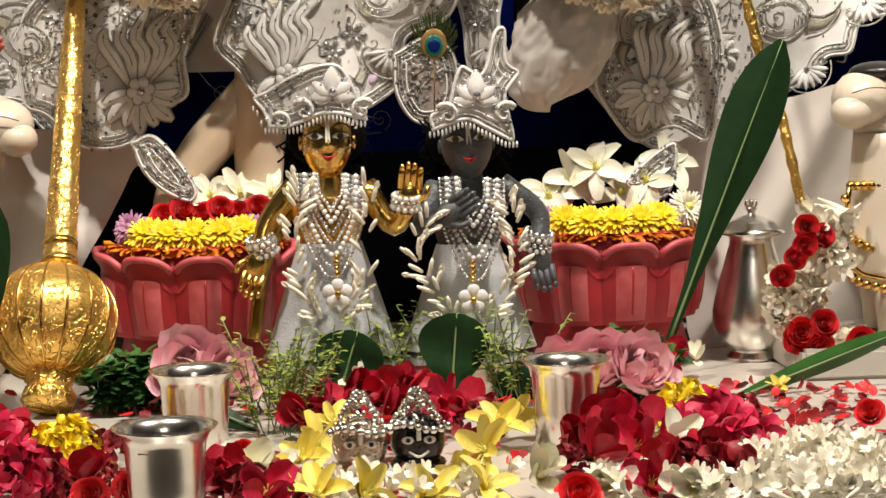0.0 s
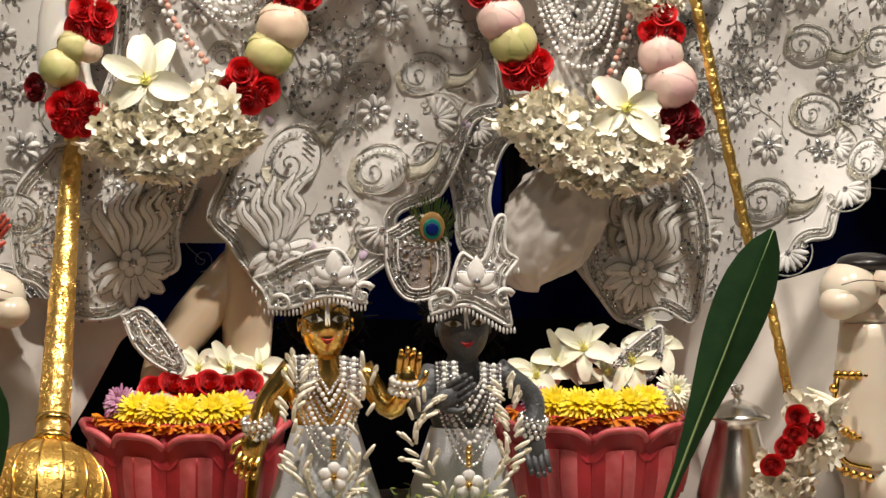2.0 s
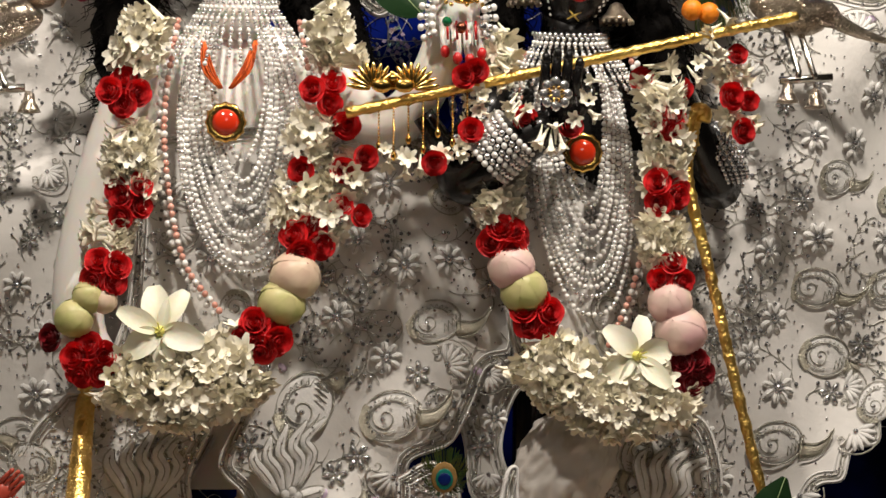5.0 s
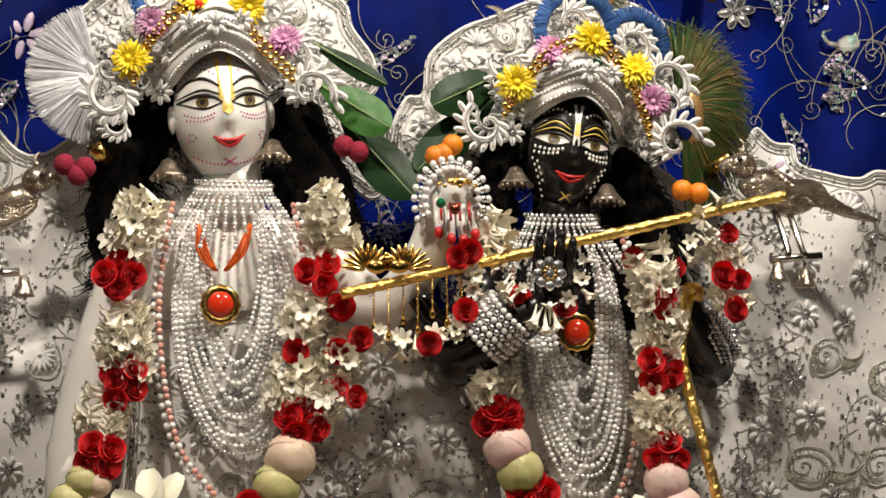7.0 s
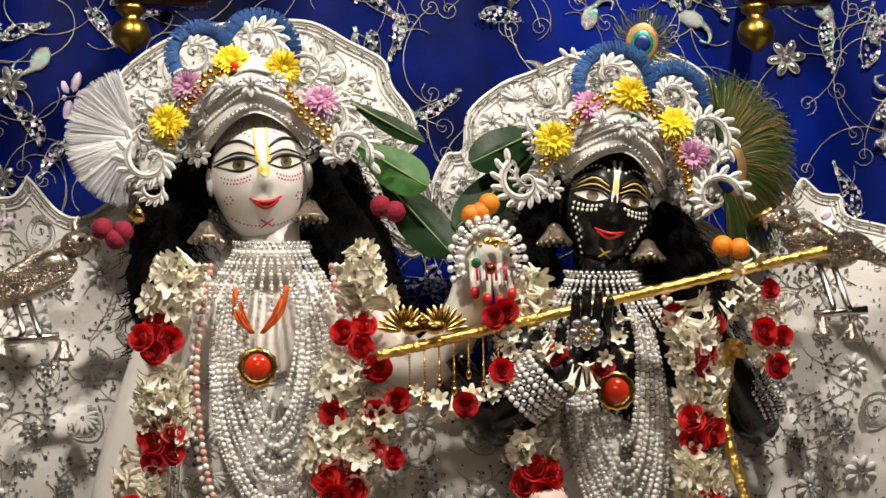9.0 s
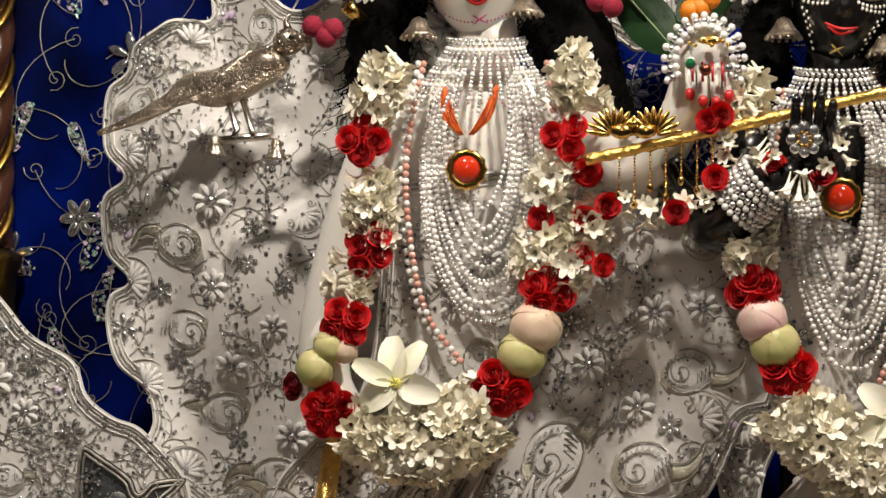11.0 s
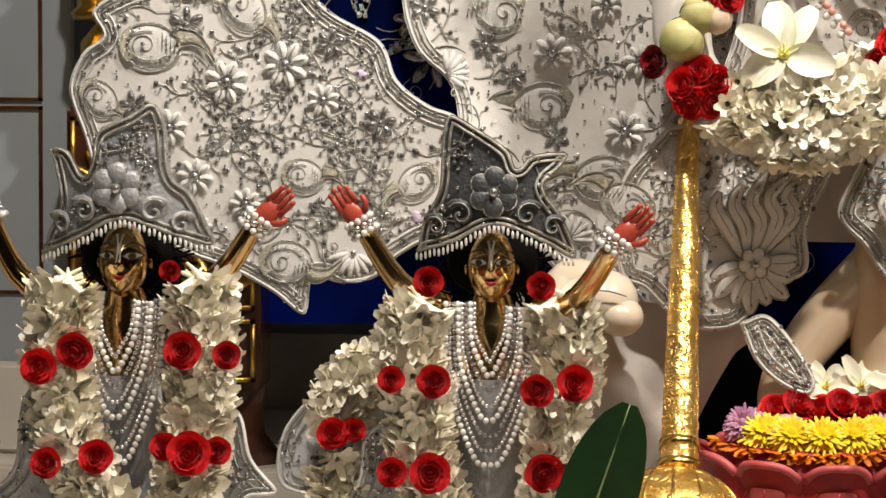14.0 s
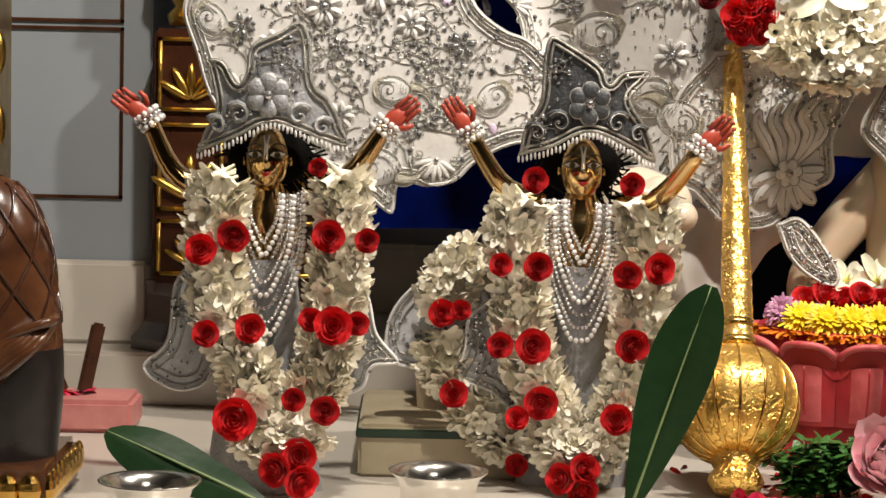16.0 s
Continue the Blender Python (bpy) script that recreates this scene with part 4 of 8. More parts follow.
def lily_mesh(m="lily", wide=1.0, open_=60, curl=-0.45, wild=12):
    mb = MB(m, "lily_heart")
    for k in range(6):
        mb.slot(0).petal(0.068 * rnd(0.85, 1.05), wide * (0.0165 if k % 2 else 0.013), curl + rnd(-0.25, 0.25), 0.25 + rnd(0, 0.5), 0.85, 8, 5, pose(0, 0, 0, 0, 0, k * 60 + rnd(-wild, wild)) @ pose(0, -0.004, 0.0, open_ + rnd(-wild, wild) * 1.4, rnd(-wild, wild)) @ pose(0, 0, 0, 0, 0, 180))
    mb.slot(1).ball((0, 0, 0.006), 0.008, 8, 5)
    for k in range(5):
        mb.tube([(0, 0, 0.005), (0.008 * math.cos(k * 1.256), 0.008 * math.sin(k * 1.256), 0.03)], 0.0011, 4)
    return mb.mesh("lily")


def mum_mesh(m, heart=None):
    mb = MB(m, heart or m)
    for ring, (n, tilt, L) in enumerate(((26, 84, 0.034), (24, 66, 0.032), (20, 46, 0.027), (14, 26, 0.02))):
        for k in range(n):
            mb.slot(0).petal(L * rnd(0.85, 1.08), 0.0034, -0.35, -0.6, 0.7, 4, 3, pose(0, 0, 0, 0, 0, 360 * (k + 0.5 * ring) / n + rnd(-5, 5)) @ pose(0, -0.002, 0.002 * ring, tilt + rnd(-7, 7)) @ pose(0, 0, 0, 0, 0, 180))
    mb.slot(1).ball((0, 0, 0.008), 0.009, 8, 4)
    return mb.mesh("chrysanthemum")


def bud_mesh(m):
    mb = MB(m)
    prof = [(0.002, -0.034), (0.020, -0.031), (0.032, -0.018), (0.036, -0.002), (0.034, 0.013), (0.024, 0.026), (0.010, 0.034), (0.001, 0.036)]
    mb.lathe([(r, z) for r, z in prof], seg=32, ripple=lambda a, z: 1 + 0.05 * abs(math.sin(2.5 * a + 9 * z)) - 0.03)
    for k in range(3):
        prof2 = [(r + 0.0012, z) for r, z in prof[1:-1]]
        mb.grid([[(r * math.cos(2.094 * k + 0.55 * v + 0.3 * z * 10), r * math.sin(2.094 * k + 0.55 * v + 0.3 * z * 10), z) for v in (-1, -0.5, 0, 0.5, 1)] for r, z in prof2])
    return mb.mesh("lotus_bud")


def peony_mesh(m):
    mb = MB(m)
    for ring, (n, tilt, L) in enumerate(((5, 12, 0.05), (7, 34, 0.058), (8, 58, 0.066), (7, 80, 0.07))):
        for k in range(n):
            mb.petal(L * rnd(0.85, 1.1), 0.026, 0.55, 0.5, 0.7, 6, 6, pose(0, 0, 0, 0, 0, 360 * (k + 0.4 * ring) / n + rnd(-14, 14)) @ pose(0, -0.006, 0, tilt + rnd(-10, 10)) @ pose(0, 0, 0, 0, 0, 180))
    return mb.mesh("open_lotus")


def clump_mesh(m, n=46, r=0.045, L=0.02, w=0.011):
    """A round head of many small crumpled petals."""
    mb = MB(m)
    for k in range(n):
        d = Vector((rnd(-1, 1), rnd(-1, 1), rnd(-0.15, 1))).normalized()
        q = d.to_track_quat("Z", "Y").to_matrix().to_4x4()
        mb.petal(L * rnd(0.8, 1.2), w, 0.8, -0.6, 0.7, 4, 4, Matrix.Translation(d * r * rnd(0.55, 0.8)) @ q @ pose(0, 0, 0, rnd(-40, 40), rnd(-40, 40), rnd(0, 360)))
    return mb.mesh("flower_head")


ROSES = [rose_mesh("rose_red") for _ in range(3)]
DARK_ROSES = [rose_mesh("rose_dark") for _ in range(2)]
LILY, MUM_Y, MUM_M, MUM_W = lily_mesh("lily", 1.3, 56, -0.35, 15), mum_mesh("yellow"), mum_mesh("mauve"), mum_mesh("lily", "lily_heart")
BUD_G, BUD_C, BUD_P = bud_mesh("bud_green"), bud_mesh("bud_cream"), bud_mesh("bud_pink")
LOTUS_FLOWER = peony_mesh("pink")
HEAD_M, HEAD_Y, HEAD_R = clump_mesh("magenta", 80, 0.048, 0.022, 0.013), clump_mesh("yellow", 190, 0.050, 0.014, 0.0062), clump_mesh("rose_dark")


def facing(p, yaw=0, tilt=0, spin=0, s=1.0):
    """A flower's pose: its heart looks at the hall, turned by yaw and tilted up."""
    return Matrix.Translation(p) @ pose(0, 0, 0, 0, 0, yaw) @ pose(0, 0, 0, -tilt) @ TO_VIEW @ pose(0, 0, 0, 0, 0, spin) @ Matrix.Scale(s, 4)


def put(me, p, parent, yaw=None, tilt=None, s=1.0):
    yaw = rnd(-25, 25) if yaw is None else yaw
    tilt = rnd(-20, 20) if tilt is None else tilt
    return part(me.name, me, parent, "", facing(p, yaw, tilt, rnd(0, 360), s))


def bunch(p, n, parent, s=1.0, dark=False):
    """n roses bound side by side."""
    p, s = Vector(p) + Vector((0, -0.012, 0)), s * 0.84
    a0 = rnd(0, 6.28)
    for k in range(n):
        o = Vector((0, 0, 0)) if n == 1 else Vector((math.cos(a0 + k * 6.283 / n) * 0.023 * s, 0, math.sin(a0 + k * 6.283 / n) * 0.021 * s))
        put(random.choice(DARK_ROSES if dark else ROSES), p + o + Vector((0, rnd(-0.004, 0.004), 0)), parent, o.x * 900 + rnd(-12, 12), o.z * 900 + rnd(-12, 12), s)


def tuberose(path, parent, gap=0.0042, reach=0.020, s=1.0, spread=1.45):
    """A strung length of tuberose florets that stand out all round the string."""
    pts = arc(path, 30)
    L = sum((pts[i + 1] - pts[i]).length for i in range(29))
    mb = MB("floret", "floret_green")
    if 0.003 < gap < 0.0062:
        gap *= 0.62
    n = max(5, int(L / gap / 1.2))
    s = s * 1.08
    for k in range(n):
        u = (k + rnd(0, 0.9)) / n * 28.99
        i = int(u)
        p = pts[i].lerp(pts[i + 1], u - i)
        d = (pts[i + 1] - pts[i]).normalized()
        side = d.cross(Vector((0, -1, 0))).normalized()
        a = random.choice((-1, 1)) * (rnd(0.75, spread + 0.1) if rnd(0, 1) < 0.75 else rnd(0.1, 0.75))
        out = (Vector((0, -1, 0)) * math.cos(a) + side * math.sin(a) + d * rnd(-0.35, 0.35) + Vector((0, 0, -0.42))).normalized()
        q = out.to_track_quat("Z", "Y").to_matrix().to_4x4()
        floret(mb, Matrix.Translation(p + out * reach * rnd(0.5, 0.95)) @ q @ pose(0, 0, 0, 0, 0, rnd(0, 360)), s * rnd(0.85, 1.15))
    return tagged(part("tuberose_string", mb, parent, "cream-white tuberose florets"), kind="stuff")


def strand(pts, r, mat_name, parent, gap=2.02, n=90, name="bead_string", label="", alt=None):
    """Beads threaded along a curve."""
    c = arc(pts, n)
    mb = MB(mat_name, alt or mat_name)
    run, k = 0.0, 0
    for i in range(1, n):
        seg = (c[i] - c[i - 1]).length
        while run <= seg:
            p = c[i - 1].lerp(c[i], run / seg if seg else 0)
            mb.slot(1 if alt and k % 3 == 2 else 0).ball(p, r * (1 if k % 2 else 0.94), 7, 5)
            run += r * gap
            k += 1
        run -= seg
    return tagged(part(name, mb, parent, label), kind="stuff")


# ---- statues ----
class Head:
    """A carved face that looks to -y; places on it are given across and up from its middle."""

    def __init__(self, c, s=1.0, roll=0.0, yaw=0.0, nod=0.0):
        self.s = s
        self.m = Matrix.Translation(c) @ Matrix.Rotation(radians(roll), 4, "Y") @ pose(0, 0, 0, 0, 0, yaw) @ pose(0, 0, 0, nod) @ Matrix.Scale(s, 4)

    @staticmethod
    def wide(z):
        return 0.081 * (1 - 0.20 * max(0, -z / 0.115) ** 2.2 - 0.05 * max(0, z / 0.115))

    @staticmethod
    def relief(x, z):
        g = lambda a, b, w, h: math.exp(-((x - a) / w) ** 2 - ((z - b) / h) ** 2)
        nose = 0.015 * g(0, -0.009, 0.008, 0.010) + 0.008 * g(0, 0.012, 0.007, 0.022) + 0.003 * (g(0.011, -0.014, 0.006, 0.006) + g(-0.011, -0.014, 0.006, 0.006))
        return nose - 0.006 * (g(0.038, 0.022, 0.02, 0.012) + g(-0.038, 0.022, 0.02, 0.012)) + 0.006 * g(0, -0.047, 0.024, 0.012) + 0.005 * g(0, -0.088, 0.02, 0.014) + 0.004 * (g(0.045, -0.025, 0.022, 0.022) + g(-0.045, -0.025, 0.022, 0.022))

    def front(self, x, z, lift=0.0):
        q = max(0.0, 1 - (x / self.wide(z)) ** 2 - (z / 0.118) ** 2)
        return (x, -0.088 * math.sqrt(q) - self.relief(x, z) - lift, z)

    def build(self, mb, slot=0):
        mb.at(self.m).slot(slot)
        rows = []
        for i in range(41):
            a = math.pi * i / 40
            z, r = 0.118 * math.cos(a), max(0.01, math.sin(a))
            row = []
            for j in range(56):
                b = 2 * math.pi * j / 56
                x, y = self.wide(z) * r * math.cos(b), 0.088 * r * math.sin(b)
                if y < 0:
                    y -= self.relief(x, z) * min(1, -y / 0.03)
                row.append((x, y, z))
            rows.append(row)
        mb.grid(rows[::-1], True)
        for sd in (-1, 1):
            mb.ball((sd * 0.083, 0.006, -0.005), 0.024, 8, 6, (0.3, 0.6, 1.0))
        return self

    def patch(self, mb, slot, outline, lift=0.0012):
        mb.slot(slot)
        cx, cz = sum(p[0] for p in outline) / len(outline), sum(p[1] for p in outline) / len(outline)
        mb.grid([[self.front(cx + (x - cx) * k, cz + (z - cz) * k, lift) for x, z in outline] for k in (0.02, 0.4, 0.7, 1.0)], True)

    def line(self, mb, slot, pts, r, lift=0.0006, seg=5, flat=0.5):
        c = arc([(x, 0, z) for x, z in pts], 16)
        mb.slot(slot).tube([self.front(p.x, p.z, lift) for p in c], (lambda u: r * (0.35 + 0.65 * math.sin(math.pi * min(1, 0.12 + 0.8 * u)))), seg)

    def dots(self, mb, slot, pts, r):
        mb.slot(slot)
        for x, z in pts:
            mb.ball(self.front(x, z, 0), r, 6, 4, (1, 0.5, 1))

    def eyes(self, mb, white, iris, black, lid=None, wide=0.030, high=0.0135, dx=0.039, z0=0.018):
        for sd in (-1, 1):
            al = [(sd * dx + wide * math.cos(t), z0 + high * math.sin(t) * (1.0 if math.sin(t) > 0 else 0.8) * (1 - 0.25 * abs(math.cos(t)))) for t in [k * math.pi / 9 for k in range(18)]]
            self.patch(mb, white, al, 0.0012)
            ir = min(0.0108, high * 0.86)
            self.patch(mb, iris, [(sd * dx + ir * 1.05 * math.cos(t), z0 + 0.0005 + ir * math.sin(t)) for t in [k * math.pi / 6 for k in range(12)]], 0.0022)
            self.patch(mb, black, [(sd * dx + 0.0042 * math.cos(t), z0 + 0.001 + 0.0042 * math.sin(t)) for t in [k * math.pi / 6 for k in range(12)]], 0.0030)
            self.line(mb, black, [(sd * (dx - wide), z0 - 0.001), (sd * (dx - 0.5 * wide), z0 + high * 0.9), (sd * (dx + 0.3 * wide), z0 + high * 1.0), (sd * (dx + wide * 1.2), z0 + 0.002)], 0.0034)
            self.line(mb, black, [(sd * (dx - wide), z0 - 0.001), (sd * dx, z0 - high * 0.85), (sd * (dx + wide * 1.2), z0 + 0.002)], 0.0019)
            if lid is not None:
                self.line(mb, lid, [(sd * (dx - wide), z0 + 0.012), (sd * dx, z0 + high * 1.9), (sd * (dx + wide * 1.2), z0 + 0.008)], 0.0016)
            self.line(mb, black, [(sd * (dx - wide * 0.9), z0 + 0.026), (sd * (dx - 0.45 * wide), z0 + 0.036), (sd * (dx + 0.05 * wide), z0 + 0.040), (sd * (dx + 0.65 * wide), z0 + 0.035), (sd * (dx + wide * 1.15), z0 + 0.021)], 0.0030)

    def lips(self, mb, slot, w=0.026, smile=0.007):
        self.line(mb, slot, [(-w, -0.044 + smile), (-0.012, -0.0435), (0, -0.045), (0.012, -0.0435), (w, -0.044 + smile)], 0.0031, 0.0006, 6)
        self.line(mb, slot, [(-w * 0.8, -0.047 + smile * 0.6), (0, -0.0535), (w * 0.8, -0.047 + smile * 0.6)], 0.0040, 0.0006, 6)


def limb(mb, pts, r0, r1, seg=14, n=14):
    mb.tube(arc(pts, n), lambda u: r0 + (r1 - r0) * u, seg)


def hand(mb, skin, tip, wrist, way, out, s=1.0, spread=0.18):
    """An open hand: palm and five fingers that point along way; out is the palm's side."""
    way, out = Vector(way).normalized(), Vector(out).normalized()
    across = way.cross(out).normalized()
    m = Matrix((( *across, 0), (*(-out), 0), (*way, 0), (0, 0, 0, 1))).transposed()
    m.translation = wrist
    keep = mb.x
    mb.x = keep @ m @ Matrix.Scale(s, 4)
    mb.slot(skin).ball((0, 0, 0.032), 0.034, 10, 8, (0.85, 0.42, 1.15))
    for k in range(4):
        x = -0.024 + 0.016 * k
        L = (0.048, 0.056, 0.054, 0.044)[k]
        d = spread * (k - 1.5)
        mb.slot(skin).tube([(x, 0, 0.05), (x + d * L * 0.5, -0.004, 0.055 + L * 0.6), (x + d * L, -0.012, 0.055 + L)], lambda u: 0.0094 - 0.003 * u, 7)
        mb.slot(tip).ball((x + d * L, -0.013, 0.055 + L), 0.0072, 6, 5, (1, 1, 1.3))
    mb.slot(skin).tube([(0.026, 0, 0.02), (0.044, -0.008, 0.04), (0.046, -0.012, 0.062)], lambda u: 0.010 - 0.003 * u, 7)
    mb.x = keep


def torso(mb, secs, seg=28):
    """Rings (x, y, z, half width, half depth) from bottom to top."""
    mb.grid([[(x + rx * math.cos(2 * math.pi * j / seg), y + ry * math.sin(2 * math.pi * j / seg), z) for j in range(seg)] for x, y, z, rx, ry in secs], True)


def white_statue():
    mb = MB("marble_white", "white_paint", "iris", "black_paint", "red_paint", "yellow_paint", "pink_paint", "marble_skin")
    h = Head((-0.290, -0.055, 1.380), 0.99, -5, 4, 9).build(mb)
    h.eyes(mb, 1, 2, 3, 3, 0.031, 0.0112)
    h.lips(mb, 4)
    for sd in (-1, 1):
        h.patch(mb, 5, [(sd * 0.010 - 0.004, 0.020), (sd * 0.010 + 0.004, 0.020), (sd * 0.011 + 0.0045, 0.092), (sd * 0.011 - 0.0045, 0.092)], 0.0014)
        h.dots(mb, 6, [(sd * (0.018 + 0.006 * k), 0.064 + 0.010 * math.sin(k * 0.5)) for k in range(9)] + [(sd * (0.022 + 0.005 * k), 0.000 - 0.006 * math.sin(k * 0.35)) for k in range(10)] + [(sd * (0.024 + 0.005 * k), -0.007 - 0.005 * math.sin(k * 0.35)) for k in range(9)], 0.0018)
        h.dots(mb, 6, [(sd * 0.058 + 0.006 * math.cos(a), -0.038 + 0.006 * math.sin(a)) for a in [k * 1.047 for k in range(6)]] + [(sd * (0.012 + 0.006 * k), -0.083 + 0.011 * (k / 6) ** 2) for k in range(8)], 0.0020)
        h.dots(mb, 6, [(sd * (0.03 + 0.006 * math.cos(a)), 0.085 + 0.005 * math.sin(a)) for a in [k * 1.047 for k in range(6)]], 0.0018)
        h.line(mb, 6, [(-0.010, -0.080 + sd * 0.007), (0.0, -0.080), (0.012, -0.080 - sd * 0.007)], 0.0014)
    h.patch(mb, 5, [(-0.007, 0.018), (0.007, 0.018), (0.010, 0.004), (0, -0.004), (-0.010, 0.004)], 0.0016)
    mb.at().slot(0)
    mb.tube([(-0.275, -0.035, 1.20), (-0.272, -0.04, 1.26), (-0.272, -0.045, 1.30)], lambda u: 0.056 - 0.010 * u, 20)
    torso(mb, [(-0.27, 0.08, 0.46, 0.09, 0.03), (-0.28, 0.07, 0.66, 0.10, 0.04), (-0.28, 0.0, 0.85, 0.105, 0.05), (-0.275, -0.035, 1.02, 0.125, 0.06), (-0.275, -0.03, 1.14, 0.155, 0.058), (-0.275, -0.025, 1.20, 0.13, 0.05), (-0.275, -0.03, 1.225, 0.06, 0.04)])
    limb(mb, [(-0.415, -0.03, 1.17), (-0.47, -0.05, 1.02), (-0.505, -0.07, 0.90), (-0.525, -0.09, 0.79), (-0.52, -0.10, 0.72), (-0.49, -0.12, 0.67)], 0.052, 0.036)
    limb(mb, [(-0.13, -0.03, 1.16), (-0.04, -0.08, 1.06), (0.03, -0.13, 1.12), (0.070, -0.17, 1.25)], 0.05, 0.030)
    hand(mb, 0, 4, (0.076, -0.185, 1.278), (0.03, 0, -1), (0, -1, 0), 1.12, 0.03)
    mb.slot(4)
    for k in range(4):
        mb.tube([(0.053 + 0.015 * k, -0.200, 1.215), (0.054 + 0.015 * k, -0.203, 1.185)], 0.0022, 5)
    # crossed legs
    mb.slot(7)
    limb(mb, [(-0.17, 0.05, 0.52), (-0.22, 0.03, 0.44), (-0.31, -0.0, 0.35), (-0.37, -0.03, 0.27), (-0.385, -0.07, 0.215)], 0.052, 0.028)
    mb.ball((-0.375, -0.13, 0.212), 0.04, 12, 8, (0.7, 1.6, 0.5))
    limb(mb, [(-0.22, 0.0, 0.48), (-0.235, -0.01, 0.33), (-0.235, -0.02, 0.215)], 0.05, 0.034)
    mb.ball((-0.25, -0.06, 0.212), 0.035, 12, 8, (0.8, 1.6, 0.5))
    return single("statue", mb, "large white marble statue with painted face and gentle smile", "statue", "large altar statues")


def black_statue():
    mb = MB("marble_black", "white_paint", "iris", "black_paint", "red_paint", "yellow_paint", "gold")
    h = Head((0.288, -0.055, 1.322), 0.90, 9, 0, 8).build(mb)
    h.eyes(mb, 1, 2, 3, 5, 0.031, 0.0118)
    h.lips(mb, 4, 0.028, 0.005)
    h.patch(mb, 1, [(-0.006, 0.012), (0.006, 0.012), (0.010, 0.088), (0.004, 0.090), (0.0, 0.035), (-0.004, 0.090), (-0.010, 0.088)], 0.0014)
    h.patch(mb, 5, [(-0.0045, 0.030), (0.0045, 0.030), (0.0045, 0.055), (-0.0045, 0.055)], 0.0022)
    for sd in (-1, 1):
        h.line(mb, 5, [(sd * 0.012, 0.040), (sd * 0.040, 0.052), (sd * 0.070, 0.034)], 0.0020)
        h.line(mb, 1, [(sd * 0.014, 0.046), (sd * 0.042, 0.059), (sd * 0.072, 0.040)], 0.0012)
        h.dots(mb, 1, [(sd * (0.016 + 0.007 * k), 0.068 + 0.008 * math.sin(k * 0.6)) for k in range(8)], 0.0030)
        h.dots(mb, 1, [(sd * (0.022 + 0.0075 * k), 0.003 - 0.004 * math.sin(k * 0.5)) for k in range(7)] + [(sd * (0.03 + 0.0075 * k), -0.006 - 0.003 * math.sin(k * 0.5)) for k in range(6)], 0.0034)
        h.dots(mb, 1, [(sd * (0.068 - 0.005 * k), -0.02 - 0.011 * k) for k in range(7)] + [(sd * (0.060 - 0.005 * k), -0.025 - 0.011 * k) for k in range(4)], 0.0030)
        h.line(mb, 5, [(-0.010, -0.082 + sd * 0.008), (0.0, -0.082), (0.012, -0.082 - sd * 0.008)], 0.0020)
    mb.at().slot(0)
    mb.tube([(0.285, -0.03, 1.15), (0.28, -0.04, 1.22), (0.28, -0.045, 1.27)], lambda u: 0.056 - 0.010 * u, 20)
    torso(mb, [(0.29, 0.08, 0.46, 0.09, 0.03), (0.30, 0.07, 0.66, 0.10, 0.04), (0.30, 0.0, 0.85, 0.095, 0.05), (0.29, -0.035, 1.00, 0.12, 0.06), (0.285, -0.03, 1.09, 0.150, 0.058), (0.285, -0.025, 1.15, 0.125, 0.05), (0.285, -0.03, 1.18, 0.06, 0.04)])
    limb(mb, [(0.16, -0.03, 1.12), (0.09, -0.09, 1.00), (0.10, -0.14, 0.965), (0.17, -0.19, 1.02), (0.226, -0.21, 1.05)], 0.046, 0.032)
    hand(mb, 0, 0, (0.228, -0.215, 1.045), (0.06, 0, 1), (0, -1, 0), 1.05, 0.03)
    limb(mb, [(0.42, -0.02, 1.13), (0.515, -0.02, 1.03), (0.53, -0.04, 0.97), (0.46, -0.10, 1.08), (0.42, -0.16, 1.14)], 0.052, 0.03)
    limb(mb, [(0.10, -0.14, 1.05), (0.06, -0.15, 1.02), (0.02, -0.15, 1.07)], 0.026, 0.018)
    return single("statue", mb, "large black marble statue with white painted dots", "statue", "large altar statues")


white_statue()
black_statue()


def hair(name, label, spines, seed):
    """Loose black curls: a soft core along each spine and many fine wavy locks."""
    rg = random.Random(seed)
    t = thing(name, label, "hair")
    for sp, r in spines:
        c = arc(sp, 24)
        core = MB("hair")
        core.tube(c, lambda u: r * (0.75 + 0.25 * math.sin(math.pi * u)), 16)
        core.v = [tuple(Vector(v) + Vector((noise.noise(Vector(v) * 22), noise.noise(Vector(v) * 22 + Vector((7, 0, 0))) * 0.6, noise.noise(Vector(v) * 22 + Vector((0, 9, 0))))) * r * 0.42) for v in core.v]
        part("hair_core", core, t)
        mb = MB("hair")
        for k in range(330):
            i = rg.randrange(23)
            a = rg.uniform(0, 6.28)
            o = Vector((math.cos(a), -abs(math.sin(a)) * 0.8, rg.uniform(-0.4, 0.3))) * r * rg.uniform(0.75, 1.02)
            p = c[i] + o
            pts = []
            w, ph = rg.uniform(0.004, 0.009), rg.uniform(0, 6)
            d = Vector((o.x * 0.35, o.y * 0.3, -0.02)) * rg.uniform(0.5, 1.5)
            for q in range(7):
                pts.append(p + d * (q / 6) * 1.6 + Vector((w * math.sin(q * 1.5 + ph), w * math.cos(q * 1.3 + ph) * 0.5, 0.5 * w * math.cos(q * 1.5 + ph))))
            mb.tube(pts, lambda u: 0.0016 * (1 - 0.7 * u), 3, cap=False)
        v = part("lock", mb, t)
        v["kind"] = "stuff"
    return t


